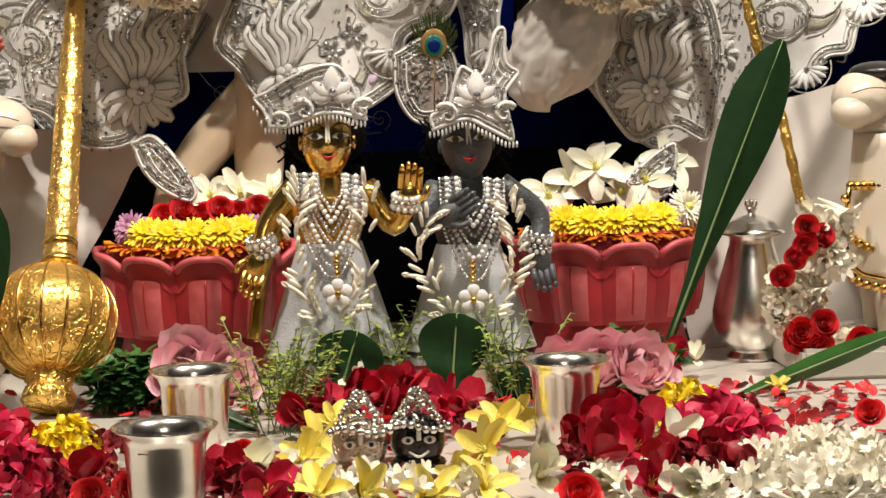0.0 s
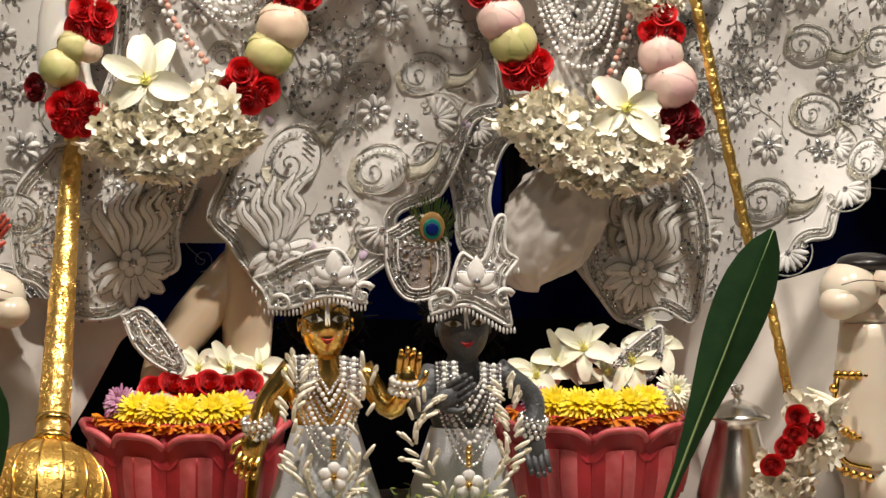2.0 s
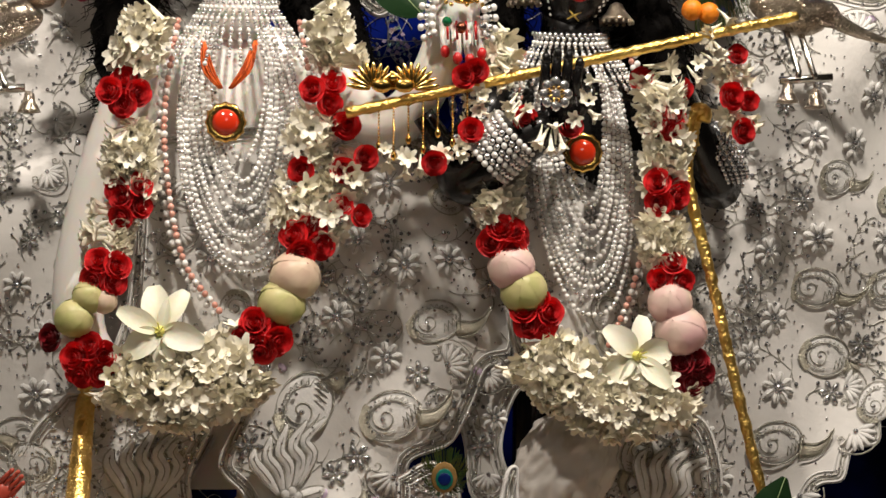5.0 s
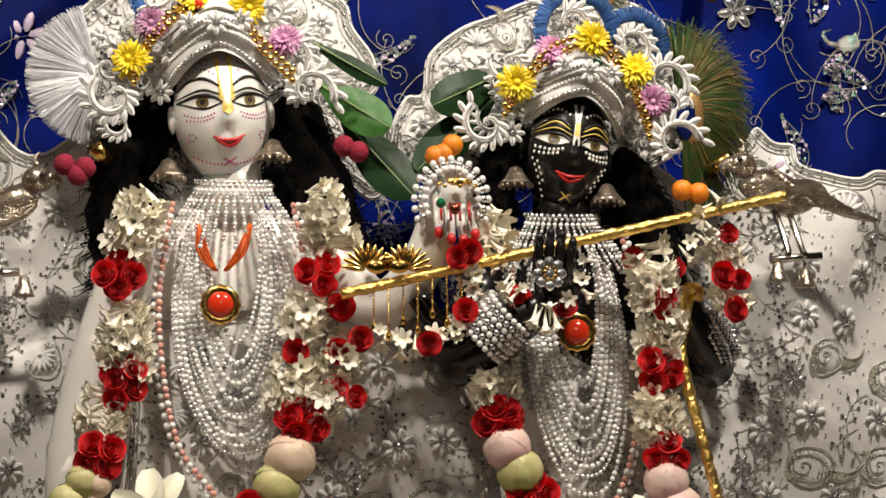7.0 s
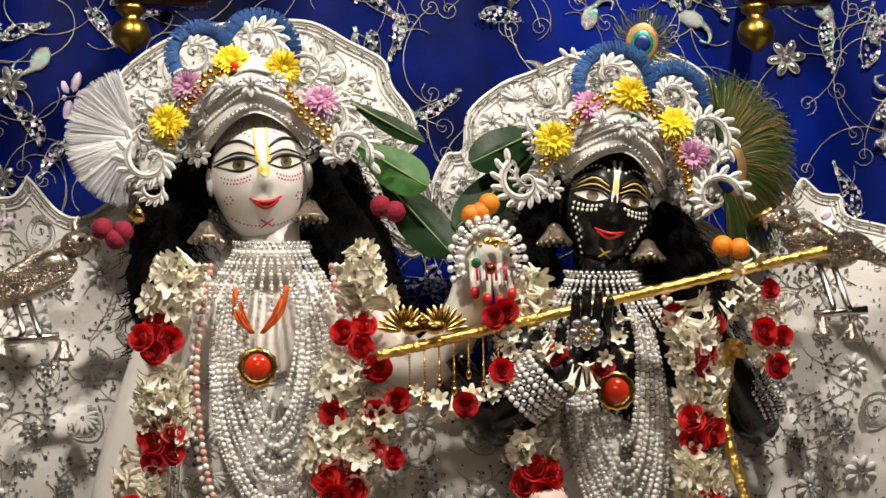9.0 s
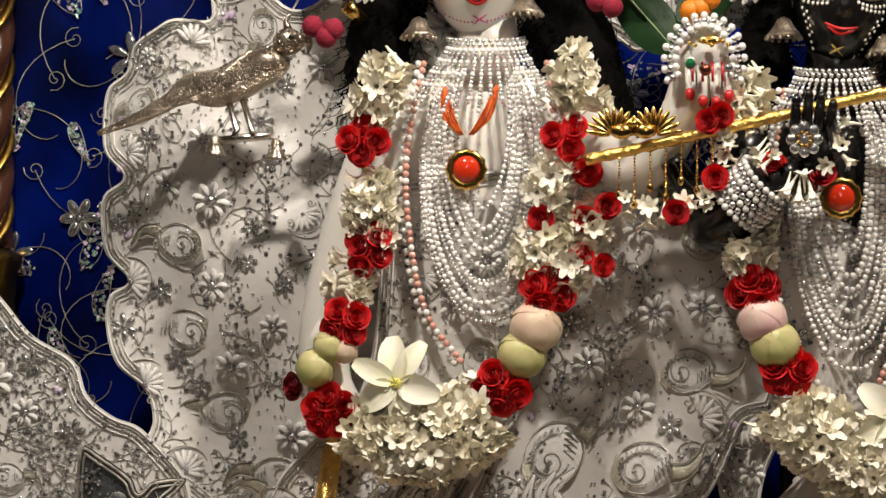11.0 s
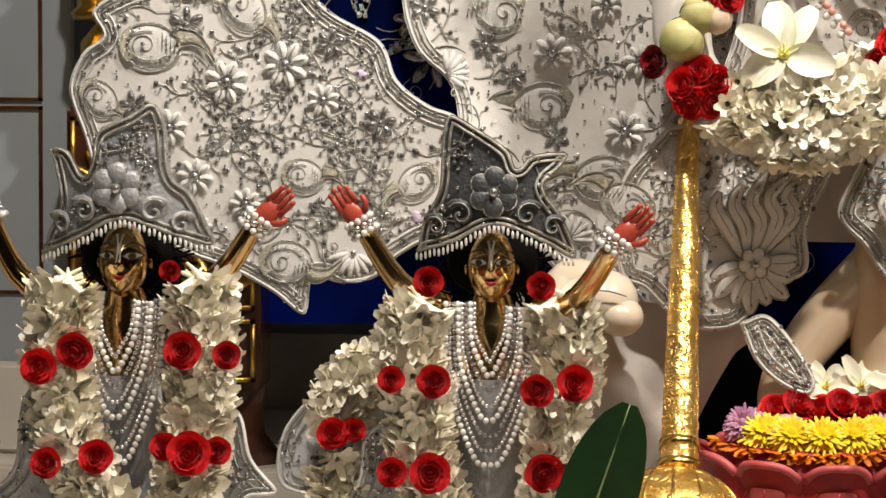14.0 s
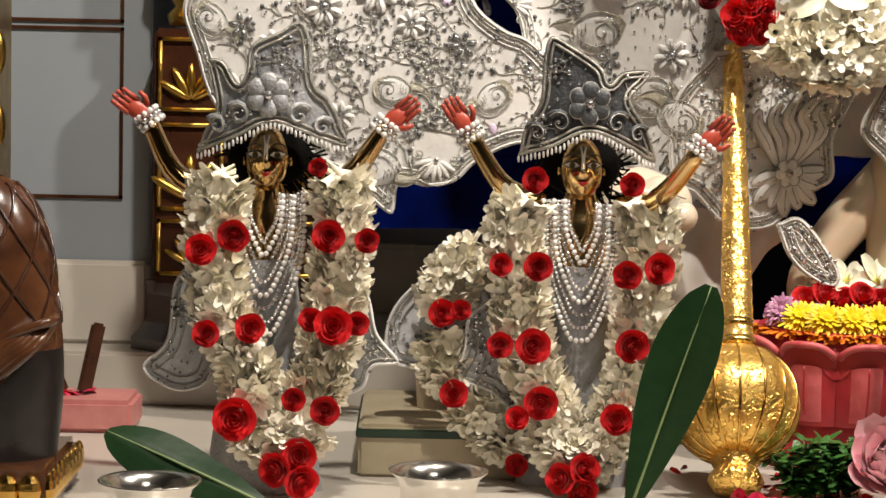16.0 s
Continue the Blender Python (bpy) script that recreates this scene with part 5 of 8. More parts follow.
hair("hair", "long loose black curls beside the white face", [([(-0.36, 0.0, 1.43), (-0.43, 0.0, 1.33), (-0.455, 0.0, 1.22), (-0.45, -0.01, 1.09)], 0.052), ([(-0.18, 0.0, 1.42), (-0.135, 0.0, 1.30), (-0.10, 0.0, 1.20), (-0.085, -0.01, 1.09)], 0.050), ([(-0.20, -0.02, 1.30), (-0.165, -0.03, 1.24), (-0.14, -0.03, 1.17)], 0.03)], 4)
hair("hair", "loose black curls beside the black face", [([(0.20, 0.0, 1.38), (0.175, 0.0, 1.27), (0.155, 0.0, 1.20), (0.15, -0.01, 1.12)], 0.042), ([(0.375, 0.0, 1.32), (0.41, 0.0, 1.26), (0.435, 0.0, 1.20), (0.45, -0.01, 1.10)], 0.056)], 6)


# ---- headdresses ----
def curl_mesh():
    """A white filigree curl with a leafy outer edge and a pearl heart."""
    mb = MB("thread_white", "thread_silver", "crystal")
    sp = spiral(0, 0, 0.042, 1.15, -0.6, 26, 0)
    mb.slot(0).tube(sp, lambda u: 0.0072 * (1 - 0.6 * u), 8, 0.5)
    mb.slot(1).tube([(p[0], -0.006, p[2]) for p in sp], 0.0015, 4)
    for k in range(11):
        a = -0.6 + k * 0.42
        r = 0.046 * (1 - k * 0.42 / 7.3)
        mb.at(Matrix.Translation((r * math.cos(a), 0, r * math.sin(a))) @ Matrix.Rotation(-a + math.pi / 2 + 0.5, 4, "Y"))
        mb.slot(0).ball((0, 0, 0.009), 0.0135, 6, 4, (0.46, 0.18, 1.0))
        mb.slot(1).tube([(0, -0.003, 0.0), (0, -0.0035, 0.018)], 0.0008, 3)
    mb.at().slot(2).ball((0, -0.008, 0), 0.005, 8, 5)
    return mb.mesh("filigree_curl")


CURL = curl_mesh()


def leaf_mesh(L, w, m="leaf", bend=0.15, rib=False, pw=1.5):
    mb = MB(m, "leaf_rib")
    rows = []
    for i in range(19):
        u = i / 18
        hw = w * max(0.03, math.sin(math.pi * (0.015 + 0.972 * u ** pw))) ** (0.5 if pw < 2 else 0.65)
        row = []
        for j in range(7):
            v = j / 3 - 1
            row.append((hw * v, -bend * L * (u * u) + 0.25 * hw * abs(v) - 0.012 * math.sin(9 * u + v) * w / 0.04 * 0.15, L * u))
        rows.append(row)
    mb.grid(rows)
    mb.slot(1).tube([(0, -bend * L * (i / 12) ** 2 - 0.001, L * i / 12) for i in range(13)], lambda u: 0.0022 * (1 - 0.7 * u) + 0.0003, 5)
    if rib:
        for i in range(2, 12):
            u = i / 12
            hw = w * 0.8 * max(0.04, math.sin(math.pi * (0.04 + 0.92 * u) ** 0.85)) ** 0.7
            for sd in (-1, 1):
                mb.tube([(0, -bend * L * u * u - 0.0005, L * u), (sd * hw, -bend * L * (u + 0.05) ** 2 + 0.2 * hw - 0.0008, L * (u + 0.06))], 0.0005, 3)
    return mb.mesh("leaf")


def ribbon_leaf(name, label, base, tip, w, parent=None, bend=0.12, m="leaf", yaw=0, face=0, pw=1.5):
    base, tip = Vector(base), Vector(tip)
    d = tip - base
    me = leaf_mesh(d.length, w, m, bend, False, pw)
    z = d.normalized()
    y = Vector((math.sin(radians(yaw)), 1, face))
    y = (y - z * y.dot(z)).normalized()
    x = y.cross(z)
    mt = Matrix(((*x, 0), (*y, 0), (*z, 0), (0, 0, 0, 1))).transposed()
    mt.translation = base
    if parent:
        return part("leaf", me, parent, "", mt)
    return single(name, me, label, "leaf", m=mt)


def s8(a, b, y=-0.12):
    return sk(8, a, b, y)


def plume_fan(name, label, hub, radius, a0, a1, m, n=240, parent=None, r=0.0007, flat=1.0):
    mb = MB(m)
    for k in range(n):
        a = radians(a0 + (a1 - a0) * (k + rnd(0, 1)) / n)
        L = radius * rnd(0.92, 1.03)
        e = Vector((math.cos(a) * L, rnd(-0.012, 0.012), math.sin(a) * L * flat))
        mb.tube([Vector(hub), Vector(hub) + e * 0.5 + Vector((0, -0.006, 0)), Vector(hub) + e], r, 3, cap=False)
    return part(name, mb, parent, label)


def headdress(label, hc, roll, band, curls, loops, mums, mauves, fit):
    t = thing("headdress", label, "headdress")
    q = Matrix.Translation(hc) @ Matrix.Rotation(radians(roll), 4, "Y") @ pose(0, 0, 0, 9) @ Matrix.Scale(fit, 4)
    mb = MB("satin", "thread_silver")
    rows = []
    for i in range(15):
        a = math.pi * 0.5 * i / 14
        hug = 0.88 + 0.12 * min(1, i / 4)
        rows.append([tuple(q @ Vector((hug * 0.097 * math.cos(a) ** 0.6 * math.cos(b) * (1 + 0.05 * math.sin(14 * a + 3 * b)), hug * 0.098 * math.cos(a) ** 0.6 * math.sin(b) * (1 + 0.05 * math.sin(14 * a + 3 * b)), 0.104 + 0.10 * math.sin(a) + 0.060 * math.cos(a) * (-(abs(math.cos(b)) ** 1.6)) * (1 if math.sin(b) < 0.4 else 0.6)))) for b in [2 * math.pi * j / 48 for j in range(48)]])
    mb.grid(rows, True)
    for k in range(3):
        row = rows[1 + 3 * k]
        mb.slot(1).tube([Vector(p) + Vector((0, -0.002, 0)) for p in row[24:]], 0.0018, 5)
    part("turban", mb, t, "white satin turban")
    for k, (r, mm) in enumerate(((0.0042, "silver_bead"), (0.0034, "pearl"), (0.0032, "crystal"))):
        strand([Vector(p) + Vector((0, -0.003, 0)) for p in rows[1 + 2 * k][24:49]] , r, mm, t, 2.0, 80, "bead_trim", "silver bead trim")
    for k in range(5):
        p = Vector(rows[4 + k % 2 * 2][28 + 4 * k])
        part("embroidered_flower", E_FLOWER, t, "", Matrix.Translation(p + Vector((0, -0.003, 0))) @ Matrix.Scale(0.75, 4))
    for off in (0.0, 0.016):
        strand([Vector(p) + Vector((0, -0.010 - 0.004 * (off > 0), off)) for p in band], 0.0066, "gold", t, 1.9, 70, "gold_chain", "gold bead chain")
    mid = Vector(band[len(band) // 2]) + Vector((0, -0.016, 0.006))
    mb = MB("gold", "coral", "green_gem")
    mb.ball(mid, 0.022, 14, 8, (1.2, 0.35, 0.85))
    for k in range(14):
        a = k * 6.283 / 14
        mb.ball(mid + Vector((0.026 * math.cos(a), 0, 0.019 * math.sin(a))), 0.0045, 6, 4)
    mb.slot(1).ball(mid + Vector((0, -0.008, 0)), 0.009, 8, 5).ball(mid + Vector((0.004, -0.004, -0.056)), 0.007, 8, 5, (0.7, 0.7, 1.4))
    mb.slot(2).ball(mid + Vector((0.002, -0.006, -0.036)), 0.010, 8, 5, (1, 0.6, 1))
    part("brooch", mb, t, "gold brooch with red and green drops")
    for p, turn, s, fl in curls:
        part("filigree_curl", CURL, t, "white filigree curl", Matrix.Translation(p) @ Matrix.Rotation(radians(turn), 4, "Y") @ Matrix.Diagonal((s * fl, s, s, 1)))
    rim0 = Vector(hc) + Vector((0.012, 0.035, 0.045))
    for k in range(15):
        a = radians(-8 + 196 * k / 14)
        p = rim0 + Vector((0.142 * math.cos(a), -0.05 * (k % 2), (0.125 + 0.012 * (k % 2)) * math.sin(a)))
        part("filigree_curl", CURL, t, "white filigree curl", Matrix.Translation(p) @ Matrix.Rotation(-a + rnd(-0.5, 0.5), 4, "Y") @ Matrix.Diagonal((0.62 * (1 if k % 2 else -1), 0.62, 0.62, 1)))
        if k % 2 == 0:
            part("embroidered_flower", E_FLOWER, t, "", Matrix.Translation(rim0 + Vector((0.112 * math.cos(a), -0.075, 0.10 * math.sin(a)))) @ Matrix.Scale(0.8, 4))
    for p, r, a0, a1 in loops:
        mb = MB("blue_feather")
        c = [Vector(p) + Vector((r * math.cos(radians(a)), 0, r * math.sin(radians(a)))) for a in np.linspace(a0, a1, 26)]
        mb.tube(c, 0.0105, 10, 0.7)
        for k in range(420):
            i = random.randrange(25)
            o = (c[i] - Vector(p)).normalized()
            tw = Vector((-o.z, 0, o.x))
            b = c[i].lerp(c[i + 1], rnd(0, 1)) - o * 0.008 + Vector((0, -0.006, 0))
            mb.tube([b, b + o * 0.010 + tw * 0.004 + Vector((0, -0.005, 0)), b + o * 0.022 + tw * 0.008], 0.0007, 3, cap=False)
        part("feather_loop", mb, t, "loop of blue feather trim")
    for p in mums:
        put(MUM_Y, p, t, s=0.98)
    for p in mauves:
        put(MUM_M, p, t, s=0.88)
    return t


h1 = headdress("white satin turban with gold chains, filigree, feather loops and chrysanthemums", (-0.292, -0.045, 1.378), -5,
               [s8(*p, -0.12) for p in ((238, 270), (265, 205), (305, 158), (345, 142), (410, 165), (460, 215), (515, 270))],
               [(s8(205, 290, -0.13), 190, 1.0, 1), (s8(215, 340, -0.125), 240, 0.7, 1), (s8(540, 280, -0.13), -10, 1.0, 1), (s8(505, 215, -0.10), 40, 0.9, 1), (s8(275, 105, -0.10), 90, 0.75, 1), (s8(385, 85, -0.11), 70, 1.0, 1), (s8(470, 140, -0.09), 30, 0.9, -1), (s8(225, 180, -0.09), 130, 0.8, 1), (s8(195, 240, -0.10), 150, 0.8, -1)],
               [(s8(285, 110, -0.09), 0.045, 0, 235), (s8(385, 100, -0.085), 0.056, -35, 185)],
               [s8(232, 228, -0.13), s8(340, 122, -0.13), s8(428, 134, -0.13)], [s8(266, 165, -0.125), s8(495, 190, -0.13)], 1.0)
plume_fan("fibre_fan", "fan of fine white fibre", s8(180, 255, -0.06), 0.118, 105, 262, "fibre", 1100, h1, 0.0006, 1.0)
h2 = headdress("white satin turban with gold chains, feather loops and peacock plumes", (0.290, -0.045, 1.320), 9,
               [s8(*p, -0.12) for p in ((880, 320), (915, 270), (965, 215), (1040, 195), (1095, 245), (1120, 300), (1140, 360))],
               [(s8(850, 335, -0.13), 200, 0.95, 1), (s8(890, 225, -0.10), 150, 0.85, 1), (s8(1000, 150, -0.11), 90, 1.0, 1), (s8(1110, 190, -0.11), 40, 0.85, 1), (s8(1170, 255, -0.11), 0, 1.0, 1), (s8(1190, 365, -0.13), -40, 1.0, 1), (s8(935, 150, -0.08), 110, 0.8, -1), (s8(1180, 300, -0.12), -20, 0.8, -1)],
               [(s8(1010, 165, -0.09), 0.060, -20, 200), (s8(1112, 190, -0.085), 0.050, -60, 130)],
               [s8(903, 262, -0.13), s8(1040, 182, -0.14), s8(1115, 235, -0.13)], [s8(965, 203, -0.125), s8(1148, 292, -0.13)], 0.95)
mb = MB("peacock", "peacock_bronze", "peacock_blue", "peacock_teal")
hubp = s8(1195, 300, -0.03)
for k in range(1500):
    a = radians(rnd(-88, 100))
    L = rnd(0.07, 0.108) * (1.0 + 0.26 * abs(math.sin(a)))
    st = hubp + Vector((0.022 * math.cos(a), rnd(-0.006, 0.006), 0.034 * math.sin(a)))
    d = Vector((math.cos(a), 0, math.sin(a) * 1.05))
    e = st + d * L + Vector((0, rnd(-0.014, 0.008), -0.22 * L * rnd(0.4, 1.3)))
    mb.slot(1 if k % 6 == 0 else 0).tube([st, st + d * L * 0.4 + Vector((0, -0.005, 0.004)), st + d * L * 0.78 + Vector((0, -0.004, -0.001)), e], lambda u: 0.0010 * (1 - 0.6 * u), 3, cap=False)
mb.slot(2).ball(hubp + Vector((0.008, -0.01, -0.02)), 0.034, 12, 8, (0.6, 0.2, 1.2))
mb.slot(1).ball(hubp + Vector((0.02, -0.006, -0.02)), 0.040, 12, 8, (0.6, 0.2, 1.2))
part("peacock_plume", mb, h2, "round plume of green-bronze peacock feathers")


def peacock_feather(c, r, turn, parent=None, label="peacock feather with blue and green eye"):
    mb = MB("peacock", "peacock_bronze", "peacock_teal", "peacock_blue")
    for k in range(150):
        a = radians(rnd(-75, 255))
        L = r * rnd(1.25, 1.75)
        mb.slot(0).tube([(0.3 * r * math.cos(a), 0.002, 0.3 * r * math.sin(a)), (L * 0.8 * math.cos(a), 0, L * 0.8 * math.sin(a) + 0.004), (L * math.cos(a) * 0.95, 0, L * math.sin(a) + 0.012)], 0.0007, 3, cap=False)
    for s, (q, y) in enumerate(((1.0, -0.001), (0.68, -0.003), (0.5, -0.005)), 1):
        mb.slot(s).ball((0, y, 0.1 * r * (s == 1)), r * q, 16, 6, (0.85, 0.08, 1.0 if s < 3 else 0.8))
    mb.slot(1).tube([(0, 0.002, -0.6 * r), (0, 0.012, -0.06), (0, 0.02, -0.10)], 0.0012, 5)
    mt = Matrix.Translation(c) @ Matrix.Rotation(radians(turn), 4, "Y")
    if parent:
        return part("peacock_feather", mb, parent, label, mt)
    return single("peacock_feather", mb, label, "feather", m=mt)


peacock_feather(s8(1058, 92, -0.06), 0.034, 10, h2)
for base, tip, w in (((545, 195, -0.06), (672, 268, -0.05), 0.016), ((560, 270, -0.08), (680, 345, -0.09), 0.036), ((600, 330, -0.04), (722, 465, -0.05), 0.040)):
    ribbon_leaf("", "", s8(*base), s8(*tip), w, h1, 0.06, "leaf_fresh" if base[0] == 560 else "leaf")
for base, tip, w in (((885, 240, -0.05), (752, 305, -0.06), 0.036), ((860, 290, -0.03), (725, 420, -0.04), 0.036)):
    ribbon_leaf("", "", s8(*base), s8(*tip), w, h2, 0.06)
for nm, pts_, cen, sd in (("halo", ((120, 250), (130, 160), (200, 95), (290, 60), (380, 48), (470, 50), (540, 85), (600, 120), (615, 165), (650, 215), (660, 270), (640, 300), (680, 340), (690, 420), (650, 470), (560, 430), (300, 450), (150, 380)), (390, 300), 31), ("halo", ((680, 420), (680, 350), (705, 290), (735, 280), (745, 215), (800, 165), (860, 140), (930, 110), (1000, 105), (1100, 110), (1180, 160), (1210, 240), (1215, 350), (1100, 430), (850, 430), (760, 440)), (960, 300), 33)):
    yh = folds(0.03, 0.004, 12, 0.2, sd)
    P8 = lambda a, b: tuple(sk(8, a, b, 0.03))[::2]
    ring = [(cen[0] + (a - cen[0]) * 0.80, cen[1] + (b - cen[1]) * 0.78) for a, b in pts_]
    embroidered(nm, "round white satin halo cloth with scalloped beaded edge", [P8(*p) for p in pts_], yh, conches=[(*P8(*ring[i]), 40 * i, 0.7, 1) for i in (2, 6, 9)], flowers=[(*P8(*ring[i]), 0.8) for i in (1, 4, 7, 11)], fans=[(*P8(*ring[i]), 0, 0.8) for i in (3, 5, 12)], spray=60, fill=2.0, smooth_n=150, seed=sd)


# ---- large garlands ----
def s3(a, b, y=-0.15):
    return sk(3, a, b, y)


def s0(a, b, y=-0.2):
    return sk(0, a, b, y)


gl = thing("garland", "garland of red roses, tuberoses and lotus buds, white statue", "garland", "large flower garlands")
YG = -0.145
for a, b in (((265, 455), (225, 560)), ((225, 640), (240, 760)), ((545, 450), (590, 555)), ((560, 620), (520, 690)), ((520, 740), (505, 815))):
    tuberose([s8(*a, YG), s8((a[0] + b[0]) / 2 + 4, (a[1] + b[1]) / 2, YG - 0.01), s8(*b, YG)], gl, 0.0036)
for p, n, s in (((222, 600), 4, 1.05), ((232, 792), 3, 0.95), ((560, 598), 3, 1.0), ((598, 655), 1, 1.1), ((612, 720), 2, 1.0), ((607, 800), 2, 0.9), ((522, 730), 1, 1.0)):
    bunch(s8(*p, YG - 0.012), n, gl, s)
tuberose([s8(600, 690, YG), s8(590, 760, YG), s8(560, 830, YG)], gl, 0.005)
tuberose([s3(235, 20, YG), s3(240, 60, YG), s3(230, 90, YG)], gl, 0.004)
tuberose([s3(215, 150, YG), s3(205, 185, YG), s3(195, 215, YG)], gl, 0.004)
for p, n, s in (((238, 125), 3, 1.0), ((198, 262), 4, 1.05), ((172, 415), 5, 1.15), ((467, 370), 5, 1.2), ((543, 205), 4, 1.12)):
    bunch(s3(*p, YG - 0.012), n, gl, s)
for p, me, s in (((170, 305), BUD_G, 0.75), ((145, 342), BUD_G, 0.85), ((500, 315), BUD_G, 1.05), ((523, 268), BUD_C, 1.12), ((195, 310), BUD_C, 0.6)):
    part("lotus_bud", me, gl, "", Matrix.Translation(s3(*p, YG - 0.015)) @ pose(0, 0, 0, 60, 20 + rnd(-30, 30), 30) @ Matrix.Scale(s, 4))
tuberose([s3(210, 430, YG - 0.01), s3(270, 470, YG - 0.02), s3(340, 480, YG - 0.025), s3(410, 455, YG - 0.02), s3(455, 415, YG - 0.01)], gl, 0.0016, 0.03, 1.1)
tuberose([s3(230, 400, YG), s3(330, 435, YG - 0.02), s3(430, 400, YG)], gl, 0.0022, 0.03, 1.05)
put(LILY, s3(290, 365, YG - 0.05), gl, -5, 10, 1.05)
put(DARK_ROSES[0], s3(108, 375, YG), gl, -40, 0, 0.9)

gk = thing("garland", "garland of red roses, tuberoses and lotus buds, black statue", "garland", "large flower garlands")
YK = -0.15
for a, b in (((865, 485), (845, 560)), ((1140, 590), (1160, 690)), ((1145, 800), (1150, 880)), ((850, 750), (870, 800))):
    tuberose([s8(*a, YK), s8((a[0] + b[0]) / 2, (a[1] + b[1]) / 2, YK - 0.01), s8(*b, YK)], gk, 0.0038)
for p, n, s in (((1150, 645), 4, 0.95), ((1152, 768), 3, 1.05), ((872, 850), 4, 1.05), ((1108, 575), 1, 1.0), ((1180, 590), 1, 0.9)):
    bunch(s8(*p, YK - 0.012), n, gk, s)
for p, n, s in (((890, 205), 3, 1.1), ((945, 335), 5, 1.1), ((1220, 435), 5, 1.0), ((1188, 262), 3, 1.0), ((1178, 118), 3, 1.0)):
    bunch(s3(*p, YK - 0.012), n, gk, s, p[0] == 1220)
for p, me, s in (((903, 250), BUD_P, 1.05), ((925, 292), BUD_G, 1.05), ((1188, 312), BUD_P, 1.0), ((1208, 365), BUD_P, 1.15)):
    part("lotus_bud", me, gk, "", Matrix.Translation(s3(*p, YK - 0.015)) @ pose(0, 0, 0, 60, rnd(-40, 40), -20) @ Matrix.Scale(s, 4))
tuberose([s3(885, 60, YK), s3(880, 110, YK), s3(885, 160, YK)], gk, 0.004)
tuberose([s3(1185, 20, YK), s3(1180, 60, YK), s3(1178, 90, YK)], gk, 0.004)
tuberose([s3(1170, 150, YK), s3(1178, 190, YK), s3(1182, 225, YK)], gk, 0.0036)
tuberose([s3(925, 385, YK), s3(985, 450, YK - 0.02), s3(1080, 500, YK - 0.025), s3(1170, 490, YK - 0.02), s3(1200, 450, YK)], gk, 0.0015, 0.03, 1.1)
tuberose([s3(960, 385, YK), s3(1020, 440, YK - 0.01), s3(1110, 460, YK - 0.02), s3(1180, 430, YK)], gk, 0.0022, 0.03, 1.05)
put(LILY, s3(1125, 408, YK - 0.05), gk, 10, 5, 1.02)

# short strings of flowers on the arms and the flute
ga = thing("garland", "short string of tuberoses and roses looped over the flute", "garland", "flute garlands")
for pts_ in (((660, 700), (700, 715), (740, 710)), ((750, 715), (800, 690), (825, 650), (835, 590)), ((830, 600), (850, 570), (868, 520))):
    tuberose([s8(*p, -0.19) for p in pts_], ga, 0.0085, 0.010, 0.75)
for p in ((750, 718), (812, 662), (800, 570), (820, 560), (905, 640), (985, 655)):
    bunch(s8(*p, -0.205), 1, ga, 0.95)
tuberose([s8(930, 660, -0.24), s8(955, 672, -0.245), s8(975, 665, -0.24)], ga, 0.007, 0.008, 0.75)
tuberose([s8(885, 600, -0.21), s8(895, 620, -0.22), s8(905, 632, -0.23)], ga, 0.016, 0.008, 0.7)
tuberose([s8(1000, 640, -0.23), s8(1020, 610, -0.22), s8(1045, 560, -0.21)], ga, 0.014, 0.008, 0.7)
gb = thing("garland", "string of white florets and roses hanging from the flute's end", "garland", "flute garlands")
tuberose([s8(1255, 450, -0.2), s8(1235, 520, -0.2), s8(1200, 560, -0.19)], gb, 0.009, 0.010, 0.8)
for a, b in (((1275, 545), (1275, 580)), ((1280, 620), (1285, 650))):
    tuberose([s8(*a, -0.16), s8((a[0] + b[0]) / 2 + 3, (a[1] + b[1]) / 2, -0.165), s8(*b, -0.16)], gb, 0.004, 0.014, 0.9)
for p, s in (((1278, 530), 0.8), ((1268, 602), 1.1), ((1300, 610), 0.8), ((1290, 662), 1.0)):
    bunch(s8(*p, -0.17), 1, gb, s)
tuberose([s8(1130, 545, -0.17), s8(1140, 590, -0.175), s8(1150, 620, -0.17)], gb, 0.005)


# ---- jewellery ----
def chest_strands(t, cx, top, bots, w0, dw, yb, lean, seed):
    rg = random.Random(seed)
    for k, zb in enumerate(bots):
        w = w0 + dw * k
        zt = top - 0.004 * k
        zb += rg.uniform(-0.010, 0.010)
        lean += rg.uniform(-0.004, 0.004)
        kind = ("pearl", "silver_bead", "pearl", "silver_bead")[k % 4]
        r = (0.0044, 0.0034, 0.0048, 0.0036)[k % 4] * rg.uniform(0.92, 1.1)
        for sd in (1,):
            pts = [(cx - w * 0.92, yb + 0.03, zt), (cx - w - 0.006, yb - 0.004, zt - (zt - zb) * 0.3), (cx - w * 0.96 + lean * 0.5, yb - 0.012, zt - (zt - zb) * 0.66), (cx - w * 0.5 + lean, yb - 0.02, zb + 0.022), (cx + lean, yb - 0.022, zb), (cx + w * 0.5 + lean, yb - 0.02, zb + 0.022), (cx + w * 0.96 + lean * 0.5, yb - 0.012, zt - (zt - zb) * 0.66), (cx + w + 0.006, yb - 0.004, zt - (zt - zb) * 0.3), (cx + w * 0.92, yb + 0.03, zt)]
            strand(pts, r, kind, t, 2.1, 110, "bead_string", "", "silver_bead" if kind == "pearl" and k % 3 == 0 else None)


